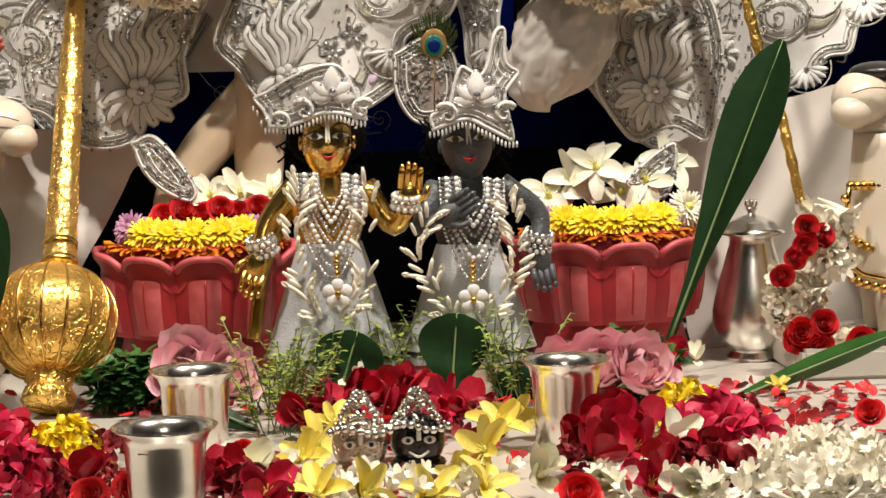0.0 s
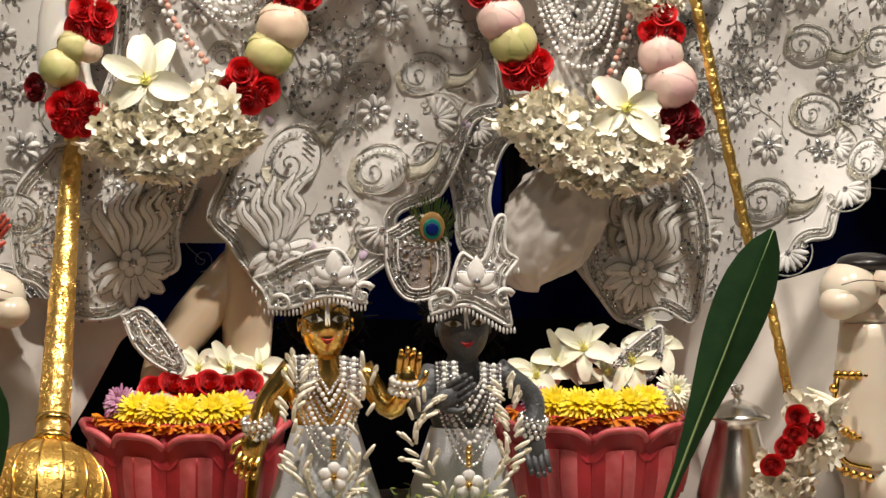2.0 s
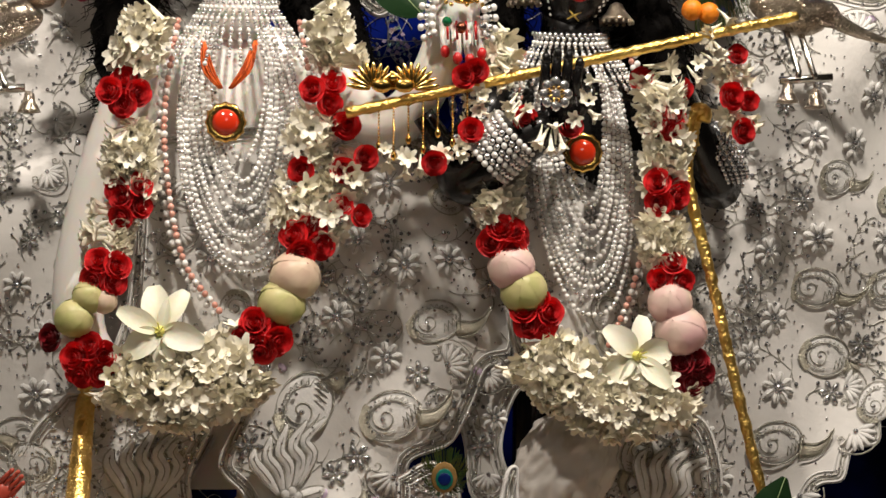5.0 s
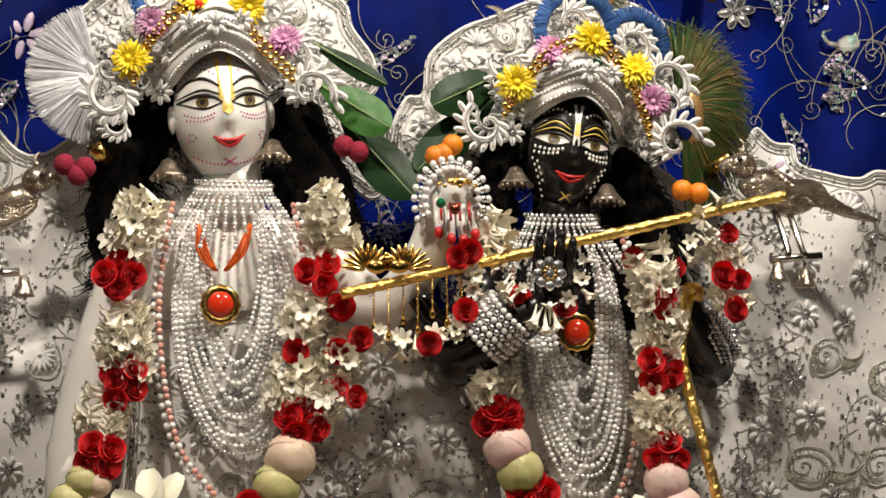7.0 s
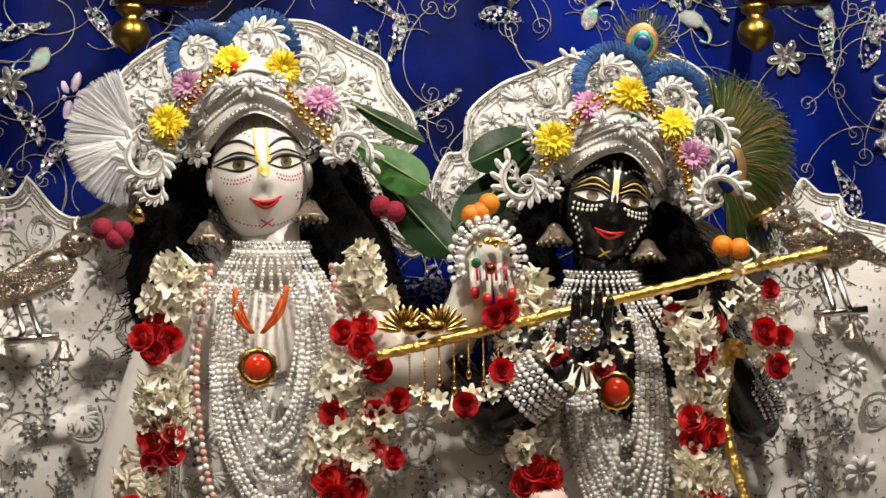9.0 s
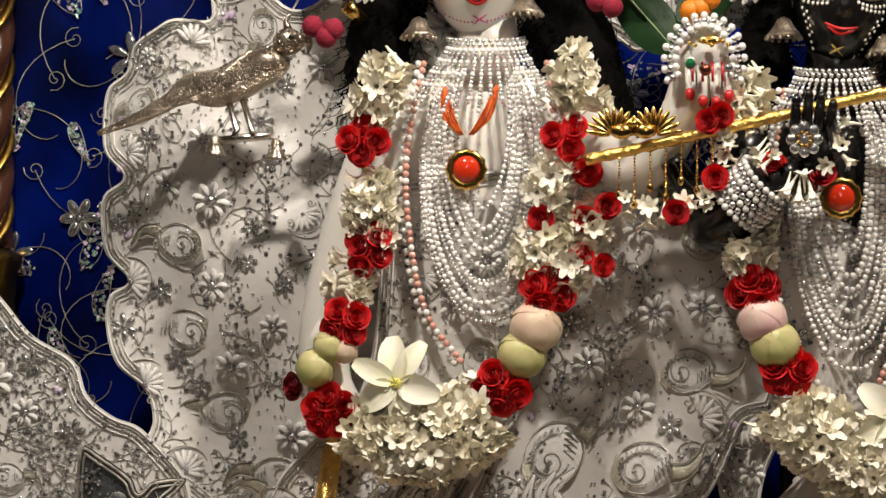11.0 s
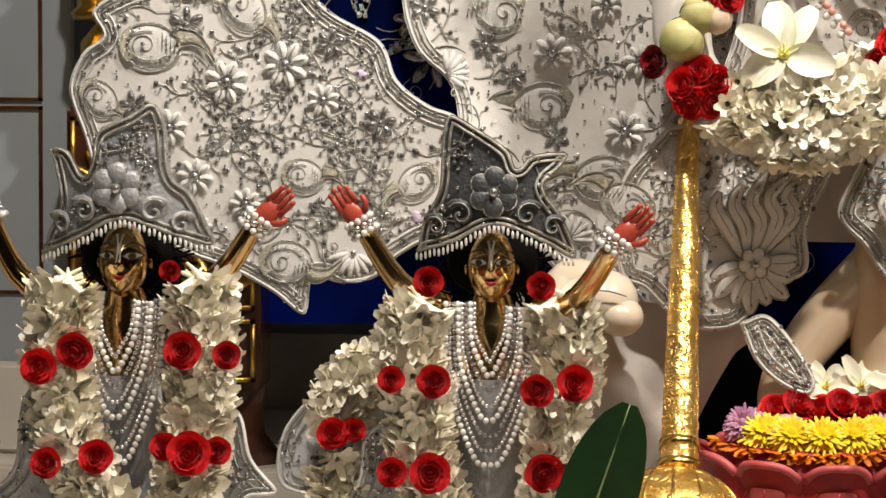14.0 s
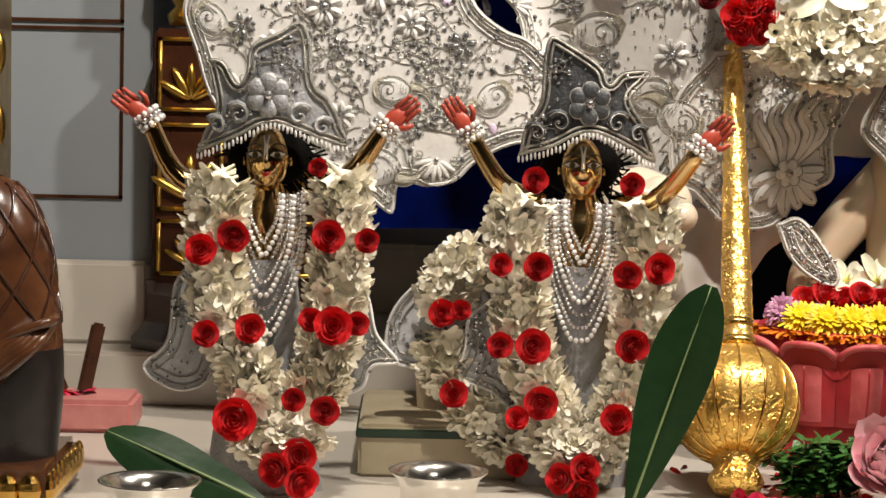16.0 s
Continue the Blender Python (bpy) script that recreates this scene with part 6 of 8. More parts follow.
def collar(t, cx, cz, y, w, n=17):
    mb = MB("silver_bead", "pearl")
    for k in range(n):
        a = -1.25 + 2.5 * k / (n - 1)
        x, yy = cx + w * math.sin(a), y + 0.05 - 0.06 * math.cos(a)
        for j in range(2):
            mb.slot(0).ball((x + 0.0035 * (j % 2), yy - 0.002 * j, cz - 0.007 * j + 0.012 * (1 - math.cos(a))), 0.0042, 6, 4)
        L = 12 + 2 * (k % 3)
        for j in range(L):
            mb.slot(j % 3 == 0).ball((x + (x - cx) * 0.062 * j, yy - 0.010 - 0.0042 * j, cz - 0.016 - 0.0066 * j + 0.012 * (1 - math.cos(a))), 0.0032 + 0.0008 * (j % 3 == 0), 6, 4)
    part("collar", mb, t, "silver bead collar with a fringe")


def pendant(t, p, s=1.0):
    p = Vector(p)
    mb = MB("gold")
    st = MB("coral")
    prof = [(0.002, 0.0), (0.024, 0.001), (0.031, 0.004), (0.032, 0.008), (0.027, 0.010), (0.020, 0.008)]
    mb.at(Matrix.Translation(p) @ TO_VIEW @ Matrix.Scale(s, 4)).lathe(prof, seg=24, ripple=lambda a, z: 1 + 0.04 * math.cos(12 * a))
    st.at(mb.x).ball((0, 0, 0.010), 0.021, 14, 8, (1, 1, 0.5))
    rim_ = part("pendant", mb.at(), t, "round gold pendant with an orange-red stone")
    part("stone", st.at(), rim_, "orange-red stone")


jl = thing("necklace", "many nested strings of pearls and silver beads on the white statue", "necklace", "pearl necklaces")
collar(jl, -0.272, 1.258, -0.10, 0.064, 17)
chest_strands(jl, -0.272, 1.215, [0.985 - 0.0135 * k for k in range(14)], 0.036, 0.0043, -0.115, 0.0, 2)
for sd in (-1, 1):
    strand([(-0.272 + sd * 0.098, -0.085, 1.225), (-0.272 + sd * 0.118, -0.13, 1.08), (-0.272 + sd * 0.112, -0.135, 0.95), (-0.272 + sd * 0.085, -0.135, 0.83), (-0.272 + sd * 0.03, -0.135, 0.755)], 0.0058, "rose_bead", jl, 2.0, 60, "bead_string", "rose crystal bead string", "pearl")
    strand([(-0.272 + sd * 0.106, -0.085, 1.225), (-0.272 + sd * 0.126, -0.125, 1.08), (-0.272 + sd * 0.121, -0.13, 0.95), (-0.272 + sd * 0.094, -0.13, 0.83), (-0.272 + sd * 0.035, -0.13, 0.745)], 0.0062, "pearl", jl, 2.6, 60)
mb = MB("orange_thread")
for sd, a in ((-1, (357, 510)), (1, (432, 530))):
    for k in range(26):
        o = Vector((rnd(-0.006, 0.006), rnd(-0.006, 0.002), 0))
        mb.tube(arc([s8(352 if sd < 0 else 442, 510, -0.145) + o * 0.4, s8(362 if sd < 0 else 425, 560, -0.15) + o * 1.5, s8(384 if sd < 0 else 400, 592, -0.15) + o * 0.5], 8), 0.0012, 4)
part("thread_tassel", mb, jl, "orange thread loops holding the pendant")
pendant(jl, s8(393, 650, -0.142))

jk = thing("necklace", "many nested strings of pearls and silver beads on the black statue", "necklace", "pearl necklaces")
collar(jk, 0.274, 1.208, -0.10, 0.064, 17)
chest_strands(jk, 0.285, 1.17, [0.93 - 0.0145 * k for k in range(13)], 0.030, 0.0038, -0.115, 0.006, 5)
for sd in (-1, 1):
    strand([(0.285 + sd * 0.088, -0.085, 1.18), (0.285 + sd * 0.108, -0.13, 1.05), (0.285 + sd * 0.104, -0.135, 0.92), (0.285 + sd * 0.082, -0.135, 0.80), (0.295 + sd * 0.03, -0.135, 0.70)], 0.0058, "rose_bead", jk, 2.0, 60, "bead_string", "rose crystal bead string", "pearl")
    strand([(0.285 + sd * 0.097, -0.085, 1.18), (0.285 + sd * 0.117, -0.125, 1.05), (0.285 + sd * 0.112, -0.13, 0.92), (0.285 + sd * 0.09, -0.13, 0.80), (0.295 + sd * 0.035, -0.13, 0.69)], 0.0060, "pearl", jk, 2.6, 60)
pendant(jk, s8(1008, 700, -0.155))


def bead_ring(name, label, c, axis, r, rows, br, mats=("pearl", "silver_bead")):
    mb = MB(*mats)
    q = Vector(axis).to_track_quat("Z", "Y").to_matrix().to_4x4()
    for k in range(rows):
        n = int(2 * math.pi * r / (br * 2.0))
        for j in range(n):
            a = 2 * math.pi * (j + 0.5 * (k % 2)) / n
            mb.slot(k % 2).ball(Vector(c) + q @ Vector((r * math.cos(a), r * math.sin(a), (k - (rows - 1) / 2) * br * 1.8)), br, 6, 4)
    return single(name, mb, label, "bracelet", "bracelets")


bead_ring("bracelet", "pearl bracelet on the black wrist", s8(868, 690, -0.185), (0.8, -0.35, 0.75), 0.045, 7, 0.0058)
mb = MB("pearl", "silver_bead")
for q in range(3):
    for k in range(17):
        a = radians(-25 + 230 * k / 16)
        mb.slot(q % 2).ball(s8(790, 470, -0.205) + Vector(((0.043 + 0.0085 * q) * math.cos(a), 0.004 * q, (0.052 + 0.0085 * q) * math.sin(a))), 0.0062, 7, 5)
single("pearl_cuff", mb, "pearl cuff arching over the raised white hand", "bracelet", "bracelets")
bead_ring("armlet", "silver bead armlet on the black arm", s8(1255, 705, -0.05), (0.9, -0.1, 0.5), 0.052, 5, 0.005, ("silver_bead", "crystal"))
mb = MB("gold", "green_gem", "spout", "crystal")
mb.ball(s8(800, 436, -0.216), 0.012, 12, 6, (1.6, 0.4, 0.6))
for k in range(8):
    mb.ball(s8(768 + 9 * k, 440 + 4 * math.sin(k * 2.0), -0.220), 0.0038, 6, 4)
mb.slot(1).ball(s8(770, 474, -0.222), 0.0085, 8, 6).slot(2).ball(s8(795, 484, -0.222), 0.0095, 8, 6).slot(3).ball(s8(832, 482, -0.218), 0.007, 8, 6)
single("hand_ornament", mb, "gold hand ornament with green and brown stones", "ornament")
mb = MB("crystal", "gold")
c = s8(962, 597, -0.252)
mb.ball(c, 0.011, 8, 6, (1, 0.5, 1))
for k in range(8):
    a = k * 0.7854
    mb.slot(0).ball(c + Vector((0.019 * math.cos(a), 0, 0.019 * math.sin(a))), 0.0085, 8, 5, (1, 0.5, 1))
    mb.slot(1).ball(c + Vector((0.010 * math.cos(a + 0.4), -0.004, 0.010 * math.sin(a + 0.4))), 0.003, 6, 4)
single("flower_brooch", mb, "crystal flower brooch on the black hand", "brooch")
for q, pr in enumerate(((300, 430), (478, 395), (902, 440), (1065, 470))):
    mb = MB("silver_worked")
    mb.lathe([(0.002, 0.030), (0.010, 0.026), (0.016, 0.014), (0.024, 0.004), (0.028, 0.0), (0.025, -0.002), (0.010, 0.0)], tuple(s8(*pr, -0.09)), 24, lambda a, z: 1 + 0.03 * math.cos(16 * a))
    for k in range(14):
        mb.ball(s8(*pr, -0.09) + Vector((0.027 * math.cos(k * 0.449), 0.027 * math.sin(k * 0.449), -0.004)), 0.0034, 6, 4)
    single("earring", mb, "bell-shaped worked silver earring", "earring", "bell earrings")
for pr, m in (((775, 388), "orange"), ((790, 372), "orange"), ((760, 392), "orange"), ((1200, 450), "orange"), ((1230, 455), "orange"), ((125, 410), "berry"), ((160, 415), "berry"), ((148, 428), "berry"), ((600, 375), "berry"), ((625, 385), "berry")):
    mb = MB(m)
    mb.ball((0, 0, 0), 0.0175, 14, 10)
    mb.v = [tuple(Vector(v) * (1 + 0.10 * noise.noise(Vector(v) * 300))) for v in mb.v]
    single("pompon", mb, "small round woollen pompon" if m == "berry" else "small round marigold-orange pompon", "pompon", m=Matrix.Translation(s8(*pr, -0.12 if m == "berry" else -0.16)))

# flute
fl = thing("flute", "long gold-wrapped flute with a peacock crest and hanging chains", "flute")
A, B = s8(598, 632, -0.20), s8(1390, 458, -0.20)
mb = MB("foil")
mb.tube([A.lerp(B, k / 60) for k in range(61)], lambda u: 0.0088 + 0.0012 * math.sin(u * 150), 10)
part("pipe", mb, fl)
mb = MB("gold")
pk = s8(655, 590, -0.205)
for sd, cx in ((1, 645), (-1, 710)):
    o = s8(cx, 592, -0.207)
    for k in range(11):
        a = radians(10 + 16 * k)
        mb.at(Matrix.Translation(o) @ Matrix.Rotation(math.pi / 2 - a, 4, "Y"))
        mb.ball((0, 0, 0.025), 0.020, 6, 5, (0.24, 0.2, 1.0))
    mb.at().ball(o + Vector((sd * 0.012, -0.008, 0.006)), 0.013, 10, 6, (1.3, 0.5, 0.9)).ball(o + Vector((sd * 0.028, -0.008, 0.018)), 0.006, 8, 5)
mb.at()
part("peacock_crest", mb, fl, "gold crest of two fan-tailed peacocks")
mb = MB("gold")
for k in range(7):
    p = A.lerp(B, 0.07 + 0.032 * k) + Vector((0, -0.006, -0.010))
    L = 0.050 + 0.02 * (k % 2)
    for j in range(int(L / 0.005)):
        mb.ball(p - Vector((0, 0, 0.005 * j)), 0.0023, 5, 4)
    mb.ball(p - Vector((0, 0, L + 0.004)), 0.006, 8, 5, (0.8, 0.8, 1.3))
part("chain_drop", mb, fl, "fine gold chain drops")


# ---- birds ----
def bird(label, sgn, head, tail_tip, feet, bells):
    """A worked-silver parrot on a bar with bells; sgn is the side to which its head looks."""
    t = thing("silver_parrot", label, "bird figure", "silver parrots")
    y = head.y
    back = head.lerp(tail_tip, 0.34) + Vector((0, 0, -0.002))
    mb = MB("silver_worked")
    mb.tube(arc([head + Vector((-sgn * 0.012, 0, -0.018)), head.lerp(tail_tip, 0.10) + Vector((0, 0, -0.022)), back + Vector((0, 0, -0.020)), head.lerp(tail_tip, 0.5), head.lerp(tail_tip, 0.62)], 18), lambda u: 0.010 + 0.022 * math.sin(math.pi * min(1, u * 0.9 + 0.12)) ** 0.8, 16)
    part("body", mb, t)
    mb = MB("silver_worked", "black_paint")
    mb.ball(head, 0.022, 14, 10, (1.15, 0.9, 1.0))
    mb.tube(arc([head + Vector((sgn * 0.018, 0, 0.004)), head + Vector((sgn * 0.034, 0, -0.002)), head + Vector((sgn * 0.032, 0, -0.020))], 8), lambda u: 0.013 * (1 - 0.9 * u), 10)
    mb.tube(arc([head + Vector((0, 0, 0.02)), head + Vector((-sgn * 0.004, 0, 0.034)), head + Vector((sgn * 0.004, 0, 0.046))], 6), lambda u: 0.007 * (1 - 0.8 * u), 8)
    mb.slot(1).ball(head + Vector((sgn * 0.010, -0.022, 0.006)), 0.005, 8, 6)
    part("head", mb, t)
    mb = MB("silver_worked")
    mb.tube(arc([head.lerp(tail_tip, 0.5), head.lerp(tail_tip, 0.75) + Vector((0, 0, -0.006)), tail_tip], 12), lambda u: 0.017 * (1 - 0.75 * u), 8, 0.5)
    part("tail", mb, t)
    mb = MB("silver_worked")
    for k in range(9):
        p = head.lerp(tail_tip, 0.16 + 0.035 * k) + Vector((0, -0.028, 0.006 - 0.004 * k))
        mb.tube([p, p.lerp(tail_tip, 0.28) + Vector((0, 0.008, 0.002))], lambda u: 0.0055 * (1 - 0.6 * u), 6, 0.5)
    part("wing", mb, t)
    for k in (0, 1):
        mb = MB("silver")
        mb.tube([back + Vector((0.012 * (2 * k - 1) + sgn * 0.02, -0.004, -0.03)), feet + Vector((0.012 * (2 * k - 1), 0, 0.012)), feet + Vector((0.016 * (2 * k - 1), -0.006, 0.0))], 0.0058, 8)
        part("leg", mb, t)
    mb = MB("silver")
    mb.tube([feet + Vector((-0.045, 0, -0.004)), feet + Vector((0.045, 0, 0.004))], 0.007, 8)
    perch_ = part("perch", mb, t)
    for b in bells:
        mb = MB("silver_worked")
        mb.lathe([(0.002, 0.020), (0.008, 0.016), (0.010, 0.004), (0.017, -0.010), (0.0185, -0.014), (0.015, -0.013), (0.006, 0.0)], tuple(b), 20)
        mb.tube([b + Vector((0, 0, 0.018)), Vector((b.x * 0.8 + feet.x * 0.2, b.y, feet.z))], 0.0016, 5)
        part("bell", mb, perch_)
    return t


bird("worked silver parrot on a bar with bells beside the black statue", -1, s8(1310, 405, -0.1), s8(1560, 505, -0.07), s8(1405, 570, -0.1), [s8(1372, 597, -0.1), s8(1422, 607, -0.1)])
bird("worked silver parrot on a bar with bells over the cloak", 1, sk(10, 422, 205, -0.1), sk(10, 80, 368, -0.04), sk(10, 345, 375, -0.1), [sk(10, 402, 398, -0.1), sk(10, 292, 392, -0.1)])
for pr in ((175, 380), (1290, 390)):
    mb = MB("gold")
    mb.tube([s8(pr[0], pr[1], -0.07), s8(pr[0] + (20 if pr[0] < 500 else -40), pr[1] + 25, -0.04)], 0.012, 8)
    single("parrot_bracket", mb, "small gold bracket that carries the parrot", "bracket")

# hanging brass finials above
for cx in (158, 1258):
    t = thing("hanging_lamp_finial", "brass ball finial under a dark carved bracket", "finial", "canopy finials")
    o = s8(cx, 75, 0.10)
    mb = MB("gold_dark")
    mb.lathe([(0.002, -0.036), (0.010, -0.032), (0.030, -0.016), (0.034, 0.0), (0.028, 0.018), (0.014, 0.026), (0.018, 0.034), (0.026, 0.040), (0.026, 0.048), (0.012, 0.052)], tuple(o), 28, lambda a, z: 1 + 0.02 * math.cos(12 * a))
    part("ball", mb, t)
    mb = MB("wood", "gold_dark")
    mb.box(o + Vector((-0.03, -0.03, 0.050)), o + Vector((0.14, 0.04, 0.10)), 0.008)
    for k in range(4):
        mb.slot(1).ball(o + Vector((0.0 + 0.04 * k, -0.034, 0.07)), 0.016, 8, 6, (1, 0.5, 0.7))
    mb.slot(0).tube([o + Vector((0.05, 0, 0.09)), o + Vector((0.05, 0.28, 0.12))], 0.02, 8)
    part("bracket", mb, t)


# ---- staff, mace, pot ----
def crumple(mb, depth, size):
    """Dents and ridges over all that the mesh holds so far."""
    mb.v = [tuple(Vector(v) + depth * noise.noise_vector(Vector(v) * size) + 0.6 * depth * noise.noise_vector(Vector(v) * size * 2.3)) for v in mb.v]


t = thing("crook_staff", "thin crooked staff wrapped in crumpled gold foil", "staff")
mb = MB("foil")
pts = [s8(1210, 625, -0.13), s8(1202, 680, -0.135), s3(1222, 90, -0.15), s3(1262, 262, -0.17), s3(1300, 430, -0.18), s3(1360, 680, -0.2), s0(1385, 200, -0.24), s0(1440, 420, -0.27), s0(1472, 545, -0.3)]
mb.tube(arc(pts, 260), lambda u: 0.0105 - 0.003 * u + 0.0008 * math.sin(u * 300), 14)
crumple(mb, 0.0014, 95)
part("shaft", mb, t)
mb = MB("foil")
mb.tube(arc([s8(1205, 690, -0.13), s8(1195, 650, -0.135), s8(1205, 625, -0.14), s8(1225, 628, -0.14), s8(1222, 645, -0.14)], 14), 0.0115, 8)
part("crook", mb, t)

t = thing("mace", "large gold ceremonial mace with a ribbed, chased ball", "mace")
top, neck, ball_ = Vector((-0.513, -0.060, 0.634)), Vector((-0.534, -0.338, 0.190)), Vector((-0.5415, -0.384, 0.107))
mb = MB("gold_sheet")
mb.tube([top.lerp(neck, k / 170) for k in range(171)], lambda u: 0.0145 + 0.0105 * u, 40)
crumple(mb, 0.0013, 90)
part("handle", mb, t, "handle wrapped in chased gold foil")
mb = MB("gold")
ax = (top - neck).normalized()
for u, r in ((0.0, 0.028), (0.03, 0.026)):
    mb.tube([neck + ax * (u - 0.006), neck + ax * (u + 0.006)], r, 20)
part("collar", mb, t)
q = ax.to_track_quat("Z", "Y").to_matrix().to_4x4()
mb = MB("gold_embossed")
mb.at(Matrix.Translation(ball_) @ q)
prof = [(0.012, 0.086)] + [(0.0925 * math.sin(a) ** 0.85, 0.088 * math.cos(a)) for a in [0.26 + k * 0.125 for k in range(22)]]
mb.lathe(prof, seg=96, ripple=lambda a, z: 1 + 0.020 * max(0, 1 - abs(math.sin(8 * a)) * 5) + 0.012 * abs(math.sin(8 * a)))
mace_ball = part("ball", mb, t, "ribbed gold ball chased with scrolls")
mb = MB("gold")
mb.at(Matrix.Translation(ball_) @ q)
for k in range(16):
    a = k * math.pi / 8
    mb.tube([(r * 1.018 * math.cos(a), r * 1.018 * math.sin(a), z) for r, z in prof[1:]], 0.0022, 5)
part("rib", mb, mace_ball)
mb = MB("gold_embossed")
mb.at(Matrix.Translation(ball_) @ q).lathe([(0.034, -0.082), (0.036, -0.092), (0.028, -0.098), (0.036, -0.108), (0.040, -0.120), (0.034, -0.132), (0.018, -0.137), (0.002, -0.138)], seg=32, ripple=lambda a, z: 1 + 0.03 * math.cos(10 * a))
part("foot", mb, t)

t = thing("water_pot", "polished silver water pot with a domed lid and knob", "pot", at=(0, 0, 0))
o = Vector((0.550, -0.17, FLOOR))
mb = MB("silver")
mb.lathe([(0.002, 0.002), (0.040, 0.0), (0.042, 0.006), (0.034, 0.013), (0.036, 0.018), (0.055, 0.032), (0.064, 0.058), (0.064, 0.080), (0.056, 0.118), (0.044, 0.158), (0.036, 0.186), (0.035, 0.196), (0.040, 0.202)], tuple(o), 56)
part("body", mb, t)
mb = MB("silver")
mb.lathe([(0.042, 0.202), (0.053, 0.204), (0.054, 0.208), (0.044, 0.213), (0.036, 0.222), (0.018, 0.231), (0.006, 0.234), (0.006, 0.240), (0.010, 0.243), (0.004, 0.247)], tuple(o), 48)
lid_ = part("lid", mb, t)
mb = MB("silver")
for k in range(4):
    a = k * math.pi / 2
    mb.tube(arc([o + Vector((0, 0, 0.244)), o + Vector((0.009 * math.cos(a), 0.009 * math.sin(a), 0.250)), o + Vector((0.007 * math.cos(a), 0.007 * math.sin(a), 0.258))], 6), 0.0024, 6)
mb.ball(o + Vector((0, 0, 0.252)), 0.0045, 8, 6)
part("knob", mb, lid_)


# ---- lotus pedestals ----
def pedestal(label, cx, seed):
    o = Vector((cx, -0.12, FLOOR))
    t = thing("lotus_pedestal", label, "pedestal", "lotus pedestals", at=o)
    mb = MB("lotus_paint")
    mb.lathe([(0.02, 0.0), (0.128, 0.0), (0.132, 0.02), (0.122, 0.06), (0.12, 0.09), (0.126, 0.15), (0.135, 0.205), (0.125, 0.218), (0.02, 0.22)], seg=48)
    part("core", mb, t)
    pet = MB("lotus_paint", "lotus_tip")
    arch = lambda v: 1 - 0.16 * abs(v) ** 3.2

    def bowl(v, u, half, out):
        """A place on the outside of the bowl: v across a petal, u up it."""
        r = 0.130 + 0.012 * math.sin(1.571 * min(1, u * 1.6)) + 0.010 * max(0, u - 0.7) / 0.3 + out * (1 - 0.8 * v * v)
        return (r * math.sin(half * v), -r * math.cos(half * v), 0.075 + 0.130 * u)
    for slot, half, out, lo, hi in ((0, 0.312, 0.012, 0.0, 1.0), (1, 0.225, 0.0165, 0.06, 0.74)):
        pet.slot(slot).grid([[bowl(j / 5 - 1, lo + (hi - lo) * i / 10 * arch(j / 5 - 1), half, out) for j in range(11)] for i in range(11)])
    pet.slot(1).tube([bowl(j / 7 - 1, 0.985 * arch(j / 7 - 1), 0.29, 0.014) for j in range(15)], 0.0060, 6)
    pet.slot(0).tube([bowl(0, 0.14 + 0.58 * j / 6, 0.3, 0.0155) for j in range(7)], 0.0022, 5)
    me = pet.mesh("petal")
    for k in range(10):
        part("petal", me, t, "", pose(0, 0, 0, 0, 0, k * 36 + 6))
    sm = MB("lotus_paint", "lotus_tip")
    sm.petal(0.050, 0.022, -0.25, 0.3, 0.8, 6, 5)
    me2 = sm.mesh("small_petal")
    for k in range(10):
        part("small_petal", me2, t, "", pose(0, 0, 0, 0, 0, k * 36 + 24) @ Matrix.Translation((0, -0.146, 0.150)))
    return t


pedestal("red-painted lotus pedestal heaped with flowers, by the mace", -0.338, 1)
pedestal("red-painted lotus pedestal heaped with flowers, by the water pot", 0.322, 2)
for cx, seed in ((-0.338, 1), (0.322, 2)):
    rg = random.Random(seed)
    t = thing("flower_offering", "heap of yellow and mauve chrysanthemums and rose petals on the pedestal" if seed == 1 else "heap of white lilies and yellow chrysanthemums on the pedestal", "flowers")
    z = FLOOR + 0.212
    rim = MB("orange")
    for k in range(150):
        a = math.pi * (1.0 + k / 150)
        rim.petal(0.020, 0.006, 0.5, 0.2, 0.8, 3, 3, Matrix.Translation((cx + 0.128 * math.cos(a), -0.12 + 0.128 * math.sin(a), z + 0.002)) @ pose(0, 0, 0, rg.uniform(40, 100), rg.uniform(-30, 30), math.degrees(a) + 90 + rg.uniform(-40, 40)))
    part("petal_ring", rim, t, "ring of orange petals")
    for k in range(7):
        a = math.pi * (1.10 + 0.8 * k / 6)
        p = (cx + 0.10 * math.cos(a), -0.12 + 0.105 * math.sin(a), z + 0.022)
        if k in (0, 6):
            put(MUM_M if k == 6 or seed == 2 else MUM_W, p, t, 0, 40, 0.85)
        else:
            put(MUM_Y, p, t, 0, 50, 1.02)
    if seed == 1:
        for k in range(6):
            put(ROSES[k % 3], (cx - 0.05 + 0.03 * k, -0.10, z + 0.040 + 0.008 * (k % 2)), t, None, 40, 1.0)
        put(MUM_M, (cx - 0.10, -0.17, z + 0.03), t, -20, 30, 0.9)
        for k in range(3):
            put(LILY, (cx + 0.02 + 0.05 * k, -0.06, z + 0.07), t, None, 30, 0.7)
    else:
        for k in range(6):
            put(LILY, (cx - 0.09 + 0.040 * k, -0.10 + 0.02 * (k % 2), z + 0.055 + 0.022 * (k % 3)), t, rnd(-40, 40), 35 + rnd(-15, 15), 0.78)
        put(MUM_W, (cx + 0.125, -0.16, z + 0.034), t, 20, 25, 0.95)


